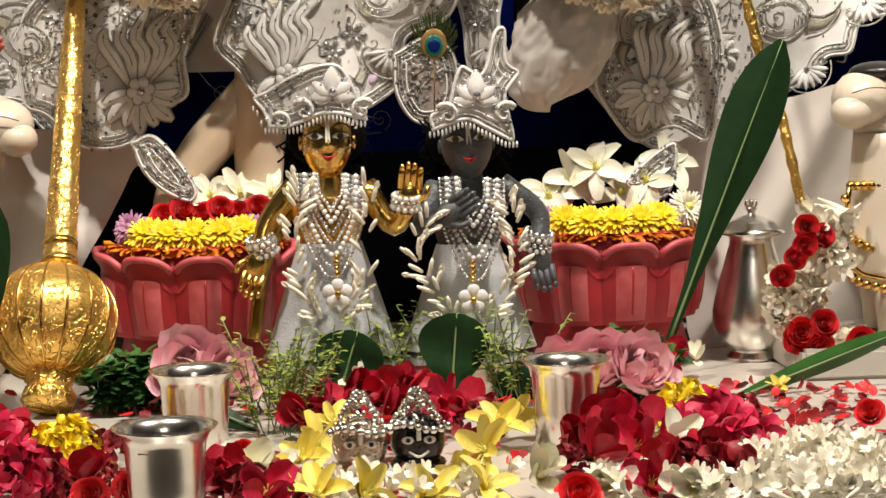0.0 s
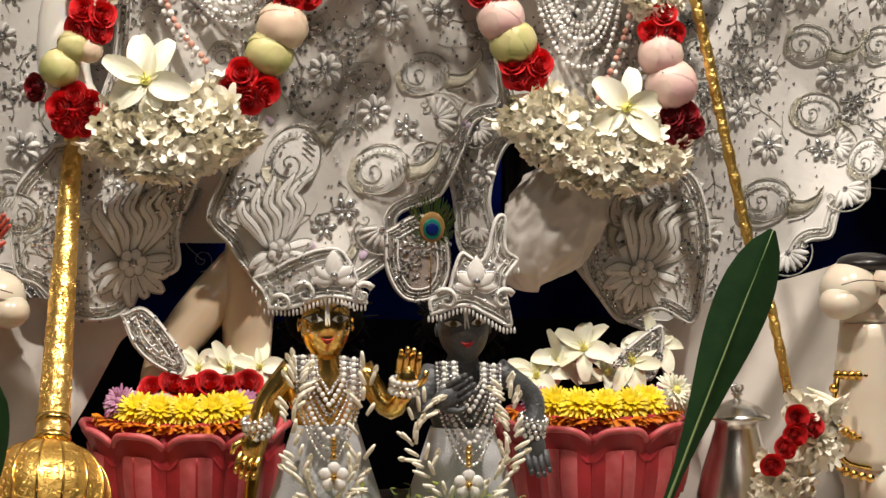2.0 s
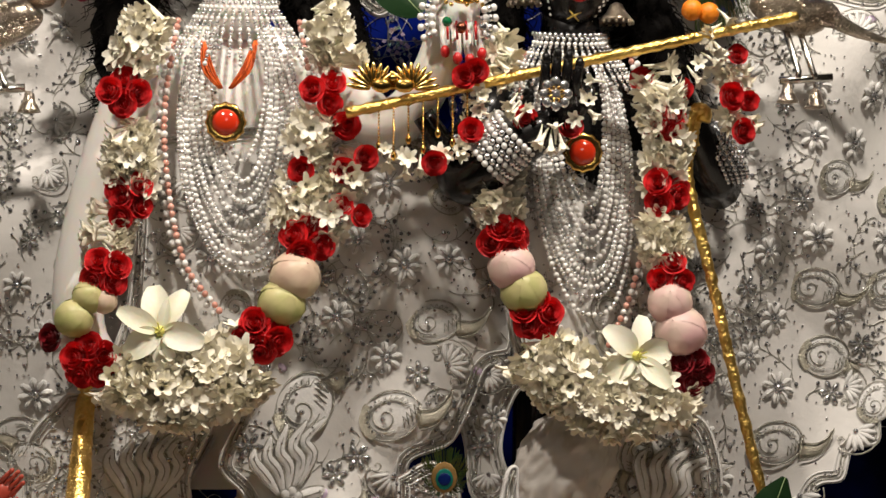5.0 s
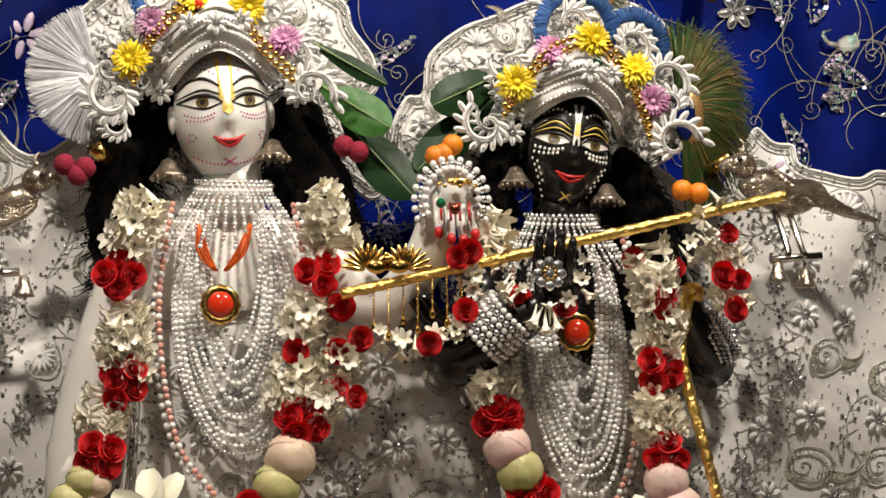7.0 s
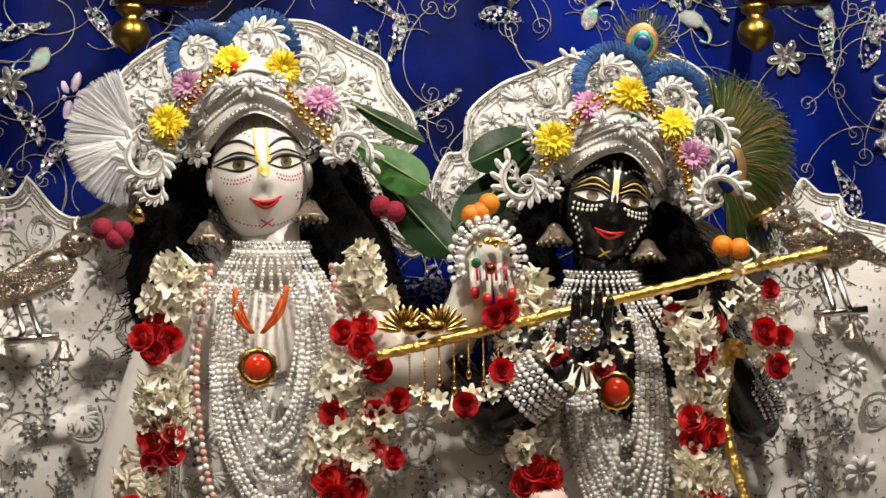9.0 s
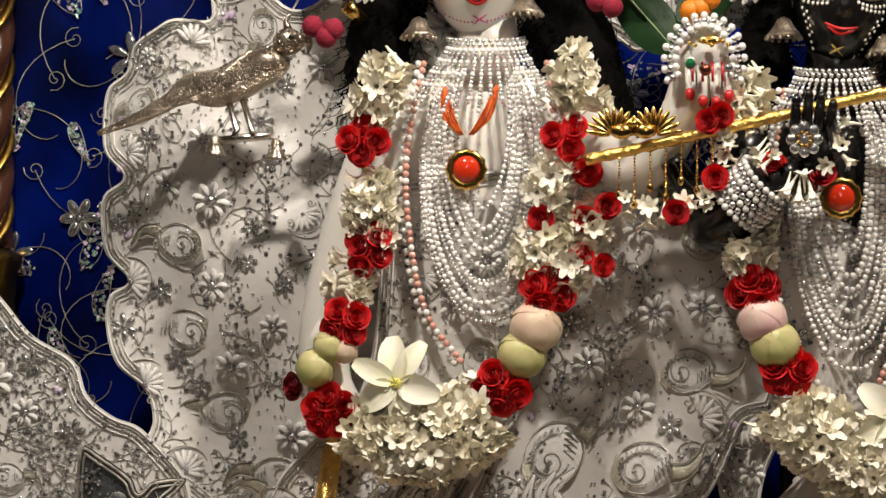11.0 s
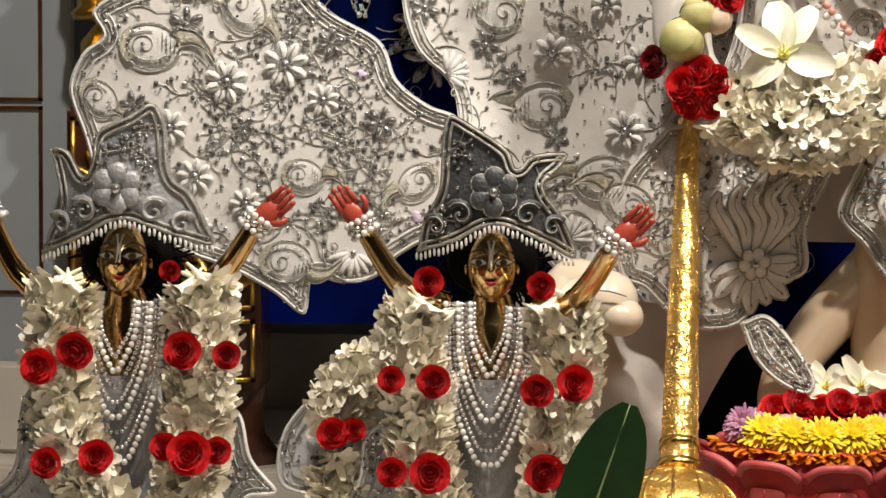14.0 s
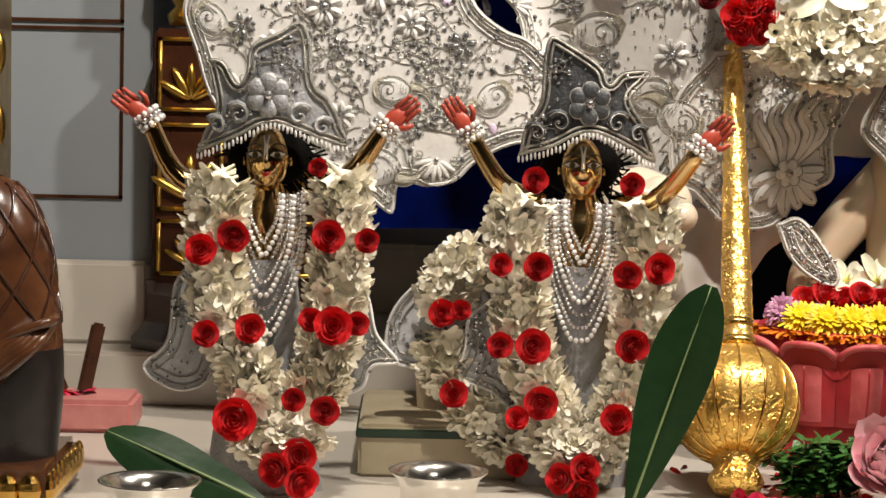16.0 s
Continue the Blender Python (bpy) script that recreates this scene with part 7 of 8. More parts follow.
# ---- cups ----
def cup_mesh():
    mb = MB("silver")
    mb.lathe([(0.002, 0.0), (0.040, 0.0), (0.042, 0.003), (0.044, 0.05), (0.047, 0.10), (0.052, 0.112), (0.060, 0.118), (0.061, 0.1205), (0.056, 0.1195), (0.048, 0.113), (0.043, 0.10), (0.040, 0.03), (0.002, 0.028)], seg=56)
    return mb


def cup(label, x, y, s=1.0, fill=None):
    t = thing("steel_cup", label, "cup", "silver cups", at=(x, y, FLOOR))
    mb = cup_mesh()
    mb.v = [(a * s, b * s, c * s) for a, b, c in mb.v]
    body_ = part("cup_body", mb, t)
    if fill:
        w = MB(fill)
        w.lathe([(0.0005, 0.098), (0.02, 0.098), (0.0425, 0.098)], seg=40)
        w.v = [(a * s, b * s, c * s) for a, b, c in w.v]
        part("water", w, body_)
    return t


M["water"] = mat("water", (0.62, 0.61, 0.57), 0.10, 0.35, (0.55, 0.54, 0.50), 8, 0.02)
cup("polished steel cup of water with a flared rim", -0.321, -0.775, 0.96, "water")
cup("polished steel cup with rose petals floating on the water", -0.339, -1.165, 0.97, "water")
cup("polished steel cup of water beside pink flowers", 0.159, -0.80, 0.96, "water")
cup("polished steel cup of water on the bare marble", -0.982, -0.895, 1.0, "water")
cup("polished steel cup of water beneath a long leaf", -1.322, -0.99, 1.0, "water")


# ---- small statues ----
def small_statue(label, hc, s, roll, skin, robe, arms, group, palm="palm", feet=FLOOR, face="gold"):
    """A figurine in a long robe; arms are lists of shoulder, elbow, wrist and the way its fingers point."""
    mb = MB(skin, "white_paint", "iris", "black_paint", "red_paint", robe, palm, "hair")
    h = Head(hc, s, roll).build(mb)
    h.eyes(mb, 1, 2, 3, None, 0.028, 0.013)
    h.lips(mb, 4, 0.020)
    h.patch(mb, 1, [(-0.007, 0.0), (0.007, 0.0), (0.013, 0.085), (0.006, 0.088), (0.0, 0.035), (-0.006, 0.088), (-0.013, 0.085)], 0.0016)
    if face != "gold" or skin == "gold":
        for sd in (-1, 1):
            for k in range(7):
                bx, bz = sd * (0.018 + 0.012 * k), 0.062 + 0.012 * math.sin(k * 0.55) - 0.0035 * k
                h.patch(mb, 1, [(bx + 0.0042 * math.cos(q), bz + 0.0042 * math.sin(q)) for q in (0, 1.05, 2.1, 3.14, 4.19, 5.24)], 0.0016)
                if k < 5:
                    bx, bz = sd * (0.034 + 0.012 * k), -0.030 + 0.006 * k
                    h.patch(mb, 1, [(bx + 0.0036 * math.cos(q), bz + 0.0036 * math.sin(q)) for q in (0, 1.05, 2.1, 3.14, 4.19, 5.24)], 0.0016)
    mb.at().slot(0)
    x, y, z = hc
    nz = z - 0.118 * s
    torso(mb, [(x, y + 0.01, nz - 0.10, 0.036 * s / 0.4, 0.026), (x, y + 0.01, nz - 0.06, 0.046 * s / 0.4, 0.03), (x, y + 0.01, nz - 0.025, 0.056 * s / 0.4, 0.028), (x, y + 0.01, nz - 0.008, 0.03, 0.022), (x, y + 0.005, nz + 0.02, 0.02, 0.02)])
    mb.slot(5)
    secs = []
    for k in range(9):
        u = k / 8
        secs.append((x, y + 0.012, feet + (nz - 0.095 - feet) * u, (0.085 - 0.045 * u) * s / 0.4, (0.05 - 0.018 * u)))
    torso(mb, secs, 36)
    mb.slot(7).ball((x, y + 0.022, z + 0.004), 0.050, 14, 10, (1.2, 0.6, 0.9))
    for k in range(130):
        q = Vector((rnd(-1, 1), rnd(-0.1, 0.7), rnd(-1, 0.7))).normalized()
        o = Vector((x, y + 0.024, z)) + Vector((q.x * 0.052, q.y * 0.03, q.z * 0.040))
        mb.tube([o, o + q * 0.012 + Vector((0, 0, rnd(-0.008, 0.004))), o + q * rnd(0.016, 0.030) + Vector((rnd(-0.01, 0.01), 0, rnd(-0.016, 0.006)))], 0.0016, 4)
    for sh, el, wr, way in arms:
        mb.slot(0)
        limb(mb, [sh, el, wr], 0.019, 0.012, 10, 10)
        hand(mb, 6, 6, wr, way, (0, -1, 0.1), s * 1.2, 0.0)
    return single("figurine", mb, label, "figurine", group)


YA, YB = -0.45, -0.36
small_statue("polished brass figurine with raised arms in a grey robe", (-1.228, YA, 0.456), 0.40, 0, "brass", "tinsel_grey",
             [((-1.285, YA, 0.40), (-1.357, YA, 0.432), (-1.398, YA - 0.01, 0.512), (-0.75, 0, 0.55)), ((-1.165, YA, 0.40), (-1.107, YA, 0.440), (-1.060, YA - 0.01, 0.508), (0.75, 0, 0.6))], "brass figurines")
small_statue("polished brass figurine with raised arms beside the mace", (-0.775, YB, 0.447), 0.40, 0, "brass", "tinsel_grey",
             [((-0.83, YB, 0.395), (-0.89, YB, 0.422), (-0.942, YB - 0.01, 0.50), (-0.55, 0, 0.8)), ((-0.72, YB, 0.395), (-0.668, YB - 0.07, 0.412), tuple(sk(16, 1242, 262, -0.52)), (0.7, 0, 0.7))], "brass figurines")
for c, w in (((-1.395, YA - 0.01, 0.510), (-0.6, 0, 0.8)), ((-1.062, YA - 0.01, 0.505), (0.6, 0, 0.8)), ((-0.940, YB - 0.01, 0.497), (-0.5, 0, 0.85)), (tuple(sk(16, 1240, 264, -0.52)), (0.6, 0, 0.8))):
    bead_ring("bracelet", "pearl bracelet on a brass wrist", c, w, 0.017, 3, 0.0046)


def crown(label, m, pts_, view, y, cx, flower, fringe=True, spray=10, seed=1, curve=4.0):
    """A stiff embroidered crown plate bent round the brow."""
    pl = [tuple(sk(view, a, b, y))[::2] for a, b in pts_]
    yf = lambda x, z: y - 0.02 + curve * (x - cx) ** 2 + 0.002 * noise.noise((x * 40, z * 40, seed))
    t = thing("crown", label, "crown", "embroidered crowns")
    mb, out = sheet(pl, yf, m, 0.01, 110)
    part("plate", mb, t)
    part("hem_cord", hem(out, yf, True, ((0.003, 0.0030, 0), (0.010, 0.0020, 1), (0.018, 0.0014, 0)), 0.012) if m == "satin" else hem(out, yf, True, ((0.003, 0.0026, 1), (0.010, 0.0022, 1)), 0.012), t)
    v = part("beaded_vine", vines(out, yf, spray, [(*flower, 0.03)], 0.05, seed), t)
    v["kind"] = "stuff"
    fm = MB(m, "crystal", "thread_silver", "silver_bead")
    if m == "satin":
        for ang, L, w in ((90, 0.046, 0.013), (38, 0.036, 0.010), (142, 0.036, 0.010), (0, 0.034, 0.009), (180, 0.034, 0.009)):
            ca, sa = math.cos(math.radians(ang)), math.sin(math.radians(ang))
            tip = [(flower[0] + ca * L * u / 8, flower[1] - 0.008 + sa * L * u / 8) for u in range(9)]
            fm.slot(0).tube([(p[0], yf(*p) - 0.003, p[1]) for p in tip], lambda u: 0.001 + w * math.sin(math.pi * min(1, u ** 0.8)) ** 0.8, 10, 0.45)
            for sd in (-1, 1):
                rim = [(p[0] - sa * sd * w * math.sin(math.pi * (k / 8) ** 0.8) ** 0.8, p[1] + ca * sd * w * math.sin(math.pi * (k / 8) ** 0.8) ** 0.8) for k, p in enumerate(tip)]
                for p, q in zip(rim, rim[1:]):
                    for f in (0.0, 0.5):
                        c = (p[0] + (q[0] - p[0]) * f, p[1] + (q[1] - p[1]) * f)
                        fm.slot(3).ball((c[0], yf(*c) - 0.004, c[1]), 0.0016, 5, 4)
        for k in range(90):
            c = (flower[0] + rnd(-0.10, 0.10), flower[1] + rnd(-0.065, 0.03))
            if inside(c, out):
                fm.slot(1 + 2 * (k % 2)).ball((c[0], yf(*c) - 0.004, c[1]), rnd(0.0018, 0.0034), 6, 4)
    else:
        for k in range(6):
            a = k * math.pi / 3 + 0.5
            c = (flower[0] + 0.019 * math.cos(a), flower[1] + 0.019 * math.sin(a))
            fm.slot(0).ball((c[0], yf(*c) - 0.005, c[1]), 0.013, 10, 6, (1, 0.4, 1))
            fm.slot(2).tube([(c[0] + 0.0125 * math.cos(b), yf(*c) - 0.006, c[1] + 0.0125 * math.sin(b)) for b in [j * 0.4833 for j in range(14)]], 0.0011, 4)
    fm.slot(1).ball((flower[0], yf(*flower) - 0.010, flower[1]), 0.0065, 8, 6)
    part("flower_boss", fm, t, "padded flower with a stone")
    for sd in (-1, 1):
        for j in (0, 1):
            e = MB(m, "thread_silver")
            o = Vector((flower[0] + sd * (0.042 + 0.032 * j), 0, flower[1] - 0.028 - 0.016 * j))
            sp = spiral(o.x, o.z, 0.017 - 0.003 * j, 1.3, 0.5 if sd > 0 else 2.6, 16, 0, sd)
            if not inside((o.x, o.z), out):
                continue
            sp = [(p[0], yf(p[0], p[2]) - 0.003, p[2]) for p in sp]
            e.slot(0).tube(sp, lambda u: 0.0055 * (1 - 0.6 * u), 6, 0.6)
            e.slot(1).tube([(p[0], p[1] - 0.004, p[2]) for p in sp], 0.001, 4)
            part("scroll", e, t)
    if fringe:
        fr = MB("thread_white")
        xs = sorted(p[0] for p in out)
        x = xs[0]
        while x < xs[-1]:
            zz = [p[1] for p in out if abs(p[0] - x) < 0.008]
            if zz:
                zb = min(zz)
                fr.ball((x, yf(x, zb) - 0.002, zb - 0.004), 0.0042, 5, 4, (0.5, 0.6, 1.3))
            x += 0.0058
        part("fringe", fr, t, "white bead fringe")
    return t


crown("tall grey velvet crown with silver flower and side plume", "tinsel_grey", ((350, 272), (362, 235), (385, 195), (375, 130), (368, 108), (400, 112), (425, 150), (440, 130), (450, 85), (500, 60), (535, 42), (552, 75), (558, 150), (585, 180), (605, 225), (614, 262), (560, 245), (485, 218), (420, 245)), 16, YA - 0.04, -1.228, tuple(sk(16, 480, 170, YA - 0.04))[::2], seed=41)
crown("tall dark grey velvet crown with silver flower and side plume", "tinsel_dark", ((918, 278), (930, 225), (955, 180), (962, 100), (975, 68), (1010, 85), (1060, 120), (1075, 150), (1100, 130), (1150, 128), (1140, 150), (1115, 180), (1145, 230), (1162, 290), (1110, 262), (1040, 235), (975, 262)), 16, YB - 0.04, -0.775, tuple(sk(16, 1040, 185, YB - 0.04))[::2], seed=43)


def figurine_garland(label, left, right, bottom, roses, view, y, extra=()):
    t = thing("garland", label, "garland", "figurine garlands")
    for st in (left, right, bottom, *extra):
        tuberose([sk(view, a, b, y) for a, b in st], t, 0.0017, 0.016, 1.2)
    for a, b, s, n in roses:
        bunch(sk(view, a, b, y - 0.034), n, t, s * 0.88)
    return t


figurine_garland("white tuberose garland with red roses on the grey-robed figurine", [(395, 300), (385, 380), (385, 470), (395, 560), (430, 640), (450, 700)], [(595, 300), (605, 380), (600, 470), (590, 560), (575, 640), (550, 700)], [(440, 740), (480, 775), (520, 770), (560, 740)],
                 [(357, 440, 1.15, 1), (415, 415, 1.2, 1), (582, 418, 1.2, 1), (650, 425, 0.9, 1), (365, 590, 1.0, 1), (442, 580, 1.1, 1), (590, 575, 1.4, 1), (632, 572, 0.9, 1), (550, 565, 0.9, 1), (415, 740, 1.6, 1), (575, 725, 1.1, 1), (520, 705, 0.9, 1), (515, 830, 1.3, 3), (565, 296, 0.7, 1)], 16, YA - 0.055)
figurine_garland("white tuberose garland with red roses on the figurine by the mace", [(930, 345), (905, 410), (920, 500), (925, 590), (960, 690), (985, 740)], [(1140, 340), (1150, 420), (1145, 520), (1130, 620), (1110, 700), (1090, 750)], [(960, 760), (1000, 800), (1050, 800), (1090, 760)],
                 [(885, 468, 0.9, 1), (952, 470, 1.1, 1), (1110, 485, 1.1, 1), (1165, 475, 1.2, 1), (885, 610, 1.0, 1), (943, 612, 1.35, 1), (1118, 610, 1.3, 1), (1175, 620, 0.8, 1), (958, 712, 1.3, 1), (915, 740, 0.9, 1), (1092, 742, 1.2, 1), (1020, 850, 1.2, 3), (945, 318, 1.0, 1), (1118, 326, 0.95, 1)], 16, YB - 0.055)
figurine_garland("white tuberose garland with red roses over the cow's back", [(865, 450), (810, 480), (780, 530)], [(770, 590), (790, 640), (800, 660)], [(820, 700), (860, 740), (900, 780)], [(782, 553, 1.1, 1), (815, 548, 0.8, 1), (803, 697, 1.1, 1), (915, 825, 0.9, 1)], 16, YB + 0.02)


def figurine_beads(cx, top, y, n, w0, dw, drop, label):
    t = thing("necklace", label, "necklace", "figurine necklaces")
    for k in range(n):
        w = w0 + dw * k
        zb = top - drop * (0.35 + 0.65 * k / (n - 1))
        strand([(cx - w, y + 0.01, top), (cx - w * 0.9, y - 0.004, top - (top - zb) * 0.5), (cx - w * 0.35, y - 0.010, zb + 0.012), (cx, y - 0.012, zb), (cx + w * 0.35, y - 0.010, zb + 0.012), (cx + w * 0.9, y - 0.004, top - (top - zb) * 0.5), (cx + w, y + 0.01, top)], (0.0030, 0.0042, 0.0034)[k % 3], ("silver_bead", "pearl", "crystal")[k % 3], t, 2.05, 60)
    return t


figurine_beads(-1.228, 0.412, YA - 0.045, 8, 0.020, 0.0052, 0.20, "strings of pearls and silver beads on the brass figurine")
figurine_beads(-0.775, 0.402, YB - 0.045, 8, 0.020, 0.0052, 0.20, "strings of pearls and silver beads on the second brass figurine")


def side_skirt(label, view, y, pts_, seed):
    pl = [tuple(sk(view, a, b, y))[::2] for a, b in pts_]
    yf = folds(y, 0.006, 40, 0.2, seed)
    t = thing("robe_end", label, "robe", "figurine robes")
    mb, out = sheet(pl, yf, "net", 0.01, 70)
    part("cloth", mb, t)
    part("hem_cord", hem(out, yf, True, ((0.002, 0.0026, 0), (0.009, 0.0016, 1), (0.02, 0.0014, 1)), 0.012), t)
    v = part("beaded_vine", vines(out, yf, 10, (), 0.05, seed), t)
    v["kind"] = "stuff"


side_skirt("flared end of the grey net robe", 16, YA + 0.0, ((345, 460), (310, 500), (295, 600), (250, 650), (290, 685), (340, 690), (375, 660), (390, 560)), 51)
side_skirt("flared end of the grey net robe, other side", 16, YA + 0.0, ((600, 490), (650, 520), (668, 590), (705, 640), (660, 650), (640, 690), (590, 690), (580, 580)), 52)
side_skirt("flared end of the second net robe", 16, YB + 0.0, ((880, 520), (830, 560), (820, 620), (800, 670), (860, 690), (910, 720), (930, 640)), 53)
side_skirt("gathered net train of the figurine by the mace", 16, YB + 0.06, ((860, 480), (760, 490), (700, 540), (680, 600), (690, 640), (740, 655), (800, 640), (900, 620)), 54)

YM = -0.36
small_statue("small polished gold-toned figurine in white robe", (-0.131, YM, 0.362), 0.48, 0, "gold", "net",
             [((-0.18, YM, 0.295), (-0.222, YM - 0.01, 0.245), (-0.236, YM - 0.03, 0.200), (-0.3, 0, -1)), ((-0.078, YM, 0.295), (-0.038, YM - 0.02, 0.235), (-0.016, YM - 0.05, 0.262), (0.1, 0, 1))], "small figurines", "gold", 0.04)
small_statue("small dark stone figurine in white robe", (0.078, YM + 0.02, 0.352), 0.48, -3, "tinsel_dark", "net",
             [((0.126, YM, 0.29), (0.182, YM, 0.245), (0.178, YM - 0.02, 0.195), (0.2, 0, -1)), ((0.032, YM, 0.29), (0.005, YM - 0.03, 0.235), (0.028, YM - 0.05, 0.242), (0.75, 0, 0.5))], "small figurines", "tinsel_dark", 0.04)
crown("white silver-embroidered cap with a padded lotus", "satin", ((480, 232), (470, 205), (452, 180), (478, 165), (500, 150), (520, 138), (560, 120), (600, 118), (625, 150), (640, 190), (650, 215), (600, 205), (565, 208), (520, 228)), 0, YM - 0.03, -0.105, tuple(sk(0, 590, 165, YM - 0.03))[::2], True, 5, 61)
crown("white silver-embroidered pointed cap", "satin", ((765, 235), (762, 205), (790, 190), (800, 150), (815, 118), (850, 130), (870, 60), (892, 55), (895, 110), (918, 130), (895, 165), (900, 200), (908, 250), (860, 230), (820, 215)), 0, YM - 0.02, 0.095, tuple(sk(0, 840, 170, YM - 0.02))[::2], True, 5, 62)
def bud_string(path, parent):
    """Narrow tuberose buds tied in pairs, pointing up and outward from the string."""
    pts = arc(path, 24)
    mb = MB("floret", "floret_green")
    for k in range(0, 23):
        d = (pts[k] - pts[k + 1]).normalized()
        side = d.cross(Vector((0, -1, 0))).normalized()
        for sd in (-1, 1):
            if rnd(0, 1) < 0.42:
                continue
            way = (d + side * sd * rnd(0.05, 1.1) + Vector((0, -0.35, 0))).normalized()
            base = pts[k] + side * sd * rnd(0.002, 0.007)
            L = rnd(0.019, 0.030)
            mb.slot(0).tube([base, base + way * L * 0.4, base + way * L * 0.75 + Vector((0, -0.002, 0)), base + way * L], lambda u: 0.0014 + 0.0021 * math.sin(math.pi * min(1, 0.15 + 0.8 * u)), 7)
            if rnd(0, 1) < 0.45:
                q = way.to_track_quat("Z", "Y").to_matrix().to_4x4()
                for j in range(4):
                    mb.petal(0.014, 0.004, -0.5, 0.3, 0.85, 4, 3, Matrix.Translation(base + way * L * 0.8) @ q @ pose(0, 0, 0, 0, 0, j * 90 + rnd(0, 60)) @ pose(0, 0, 0, 24))
    return tagged(part("tuberose_string", mb, parent, "cream-white tuberose buds"), kind="stuff")


for lab, strs in (("loose white tuberose string on the gold-toned figurine", (((535, 330), (520, 420), (535, 500), (570, 575)), ((655, 330), (648, 430), (640, 510), (600, 575)))), ("loose white tuberose string on the dark figurine", (((765, 380), (735, 440), (770, 510), (810, 575)), ((895, 350), (915, 420), (905, 500), (860, 570))))):
    t = thing("garland", lab, "garland", "small figurine garlands")
    for st in strs:
        bud_string([sk(0, a, b, YM - 0.05) for a, b in st], t)
figurine_beads(-0.129, 0.315, YM - 0.04, 7, 0.018, 0.005, 0.15, "pearl and silver strings on the gold-toned figurine")
figurine_beads(0.081, 0.302, YM - 0.03, 7, 0.018, 0.005, 0.15, "pearl and silver strings on the dark figurine")
bead_ring("bracelet", "pearl bracelet of the gold-toned figurine", (-0.232, YM - 0.02, 0.212), (-0.3, -0.2, 1), 0.020, 4, 0.0046)
bead_ring("bracelet", "silver bracelet of the dark figurine", (0.179, YM - 0.01, 0.205), (0.2, -0.2, 1), 0.020, 4, 0.0046)
bead_ring("bracelet", "silver bracelet of the raised gold hand", (-0.020, YM - 0.05, 0.272), (0.1, -0.2, 1), 0.018, 3, 0.0046)
for pr in ((598, 520), (838, 530)):
    mb = MB("pearl", "gold")
    c = sk(0, *pr, YM - 0.062)
    for k in range(5):
        a = k * 1.2566 + 0.3
        mb.slot(0).ball(c + Vector((0.013 * math.cos(a), 0, 0.013 * math.sin(a))), 0.010, 8, 6, (1, 0.4, 1))
    mb.slot(1).ball(c + Vector((0, -0.005, 0)), 0.005, 8, 6)
    for k in range(4):
        mb.ball(c + Vector((0, 0, 0.03 + 0.008 * k)), 0.005, 8, 5)
    single("flower_pendant", mb, "pale shell flower pendant with gold beads", "pendant", "flower pendants")
mb = MB("silver", "stone")
mb.box((-0.22, -0.46, FLOOR), (0.20, -0.24, 0.035), 0.008)
single("low_stand", mb, "low silver-edged stand under the two figurines", "stand", smooth=False)
mb = MB("gold_dark")
mb.tube(arc([s0(520, 360, YM + 0.02), s0(470, 470, YM), s0(450, 600, YM - 0.02)], 12), 0.010, 8)
single("small_staff", mb, "thin dull gold staff beside the figurine", "staff")
peacock_feather(s0(768, 85, -0.29), 0.024, 0)

for cx, cz, m in ((637, 806, "silver_worked"), (740, 798, "marble_black")):
    o = ground(cx, cz + 36, 0.012)
    mb = MB(m, "white_paint", "silver", "black_paint", "red_paint")
    mb.ball(o + Vector((0, 0, 0.036)), 0.034, 16, 12, (1, 0.7, 1.0))
    mb.slot(0).ball(o + Vector((0, 0, 0.008)), 0.032, 16, 8, (1.1, 0.8, 0.4))
    for sd in (-1, 1):
        mb.slot(1).ball(o + Vector((sd * 0.013, -0.022, 0.040)), 0.0062, 8, 6, (1.3, 0.4, 0.8))
        mb.slot(3).ball(o + Vector((sd * 0.013, -0.0245, 0.040)), 0.003, 8, 6, (1, 0.4, 1))
    mb.slot(1).tube([o + Vector((0, -0.024, 0.040)), o + Vector((0, -0.024, 0.058))], 0.003, 6)
    mb.tube(arc([o + Vector((-0.012, -0.022, 0.026)), o + Vector((0, -0.0255, 0.020)), o + Vector((0.012, -0.022, 0.026))], 8), 0.0016, 5)
    mb.slot(2)
    for k in range(110):
        a, b = rnd(0, 6.28), rnd(0, 1) ** 1.2
        mb.ball(o + Vector((0.034 * (1 - 0.85 * b) * math.cos(a), 0.026 * (1 - 0.75 * b) * math.sin(a), 0.054 + 0.046 * b)), 0.0034, 6, 4)
    for k in range(9):
        mb.ball(o + Vector((-0.036 + 0.009 * k, -0.024, 0.056 + 0.004 * math.sin(k * 0.8))), 0.0052, 6, 5)
    single("tiny_deity_head", mb, "tiny round stone with painted face and silver crown" if m == "marble_black" else "tiny round silver stone with painted face and crown", "figurine", "tiny figurines")


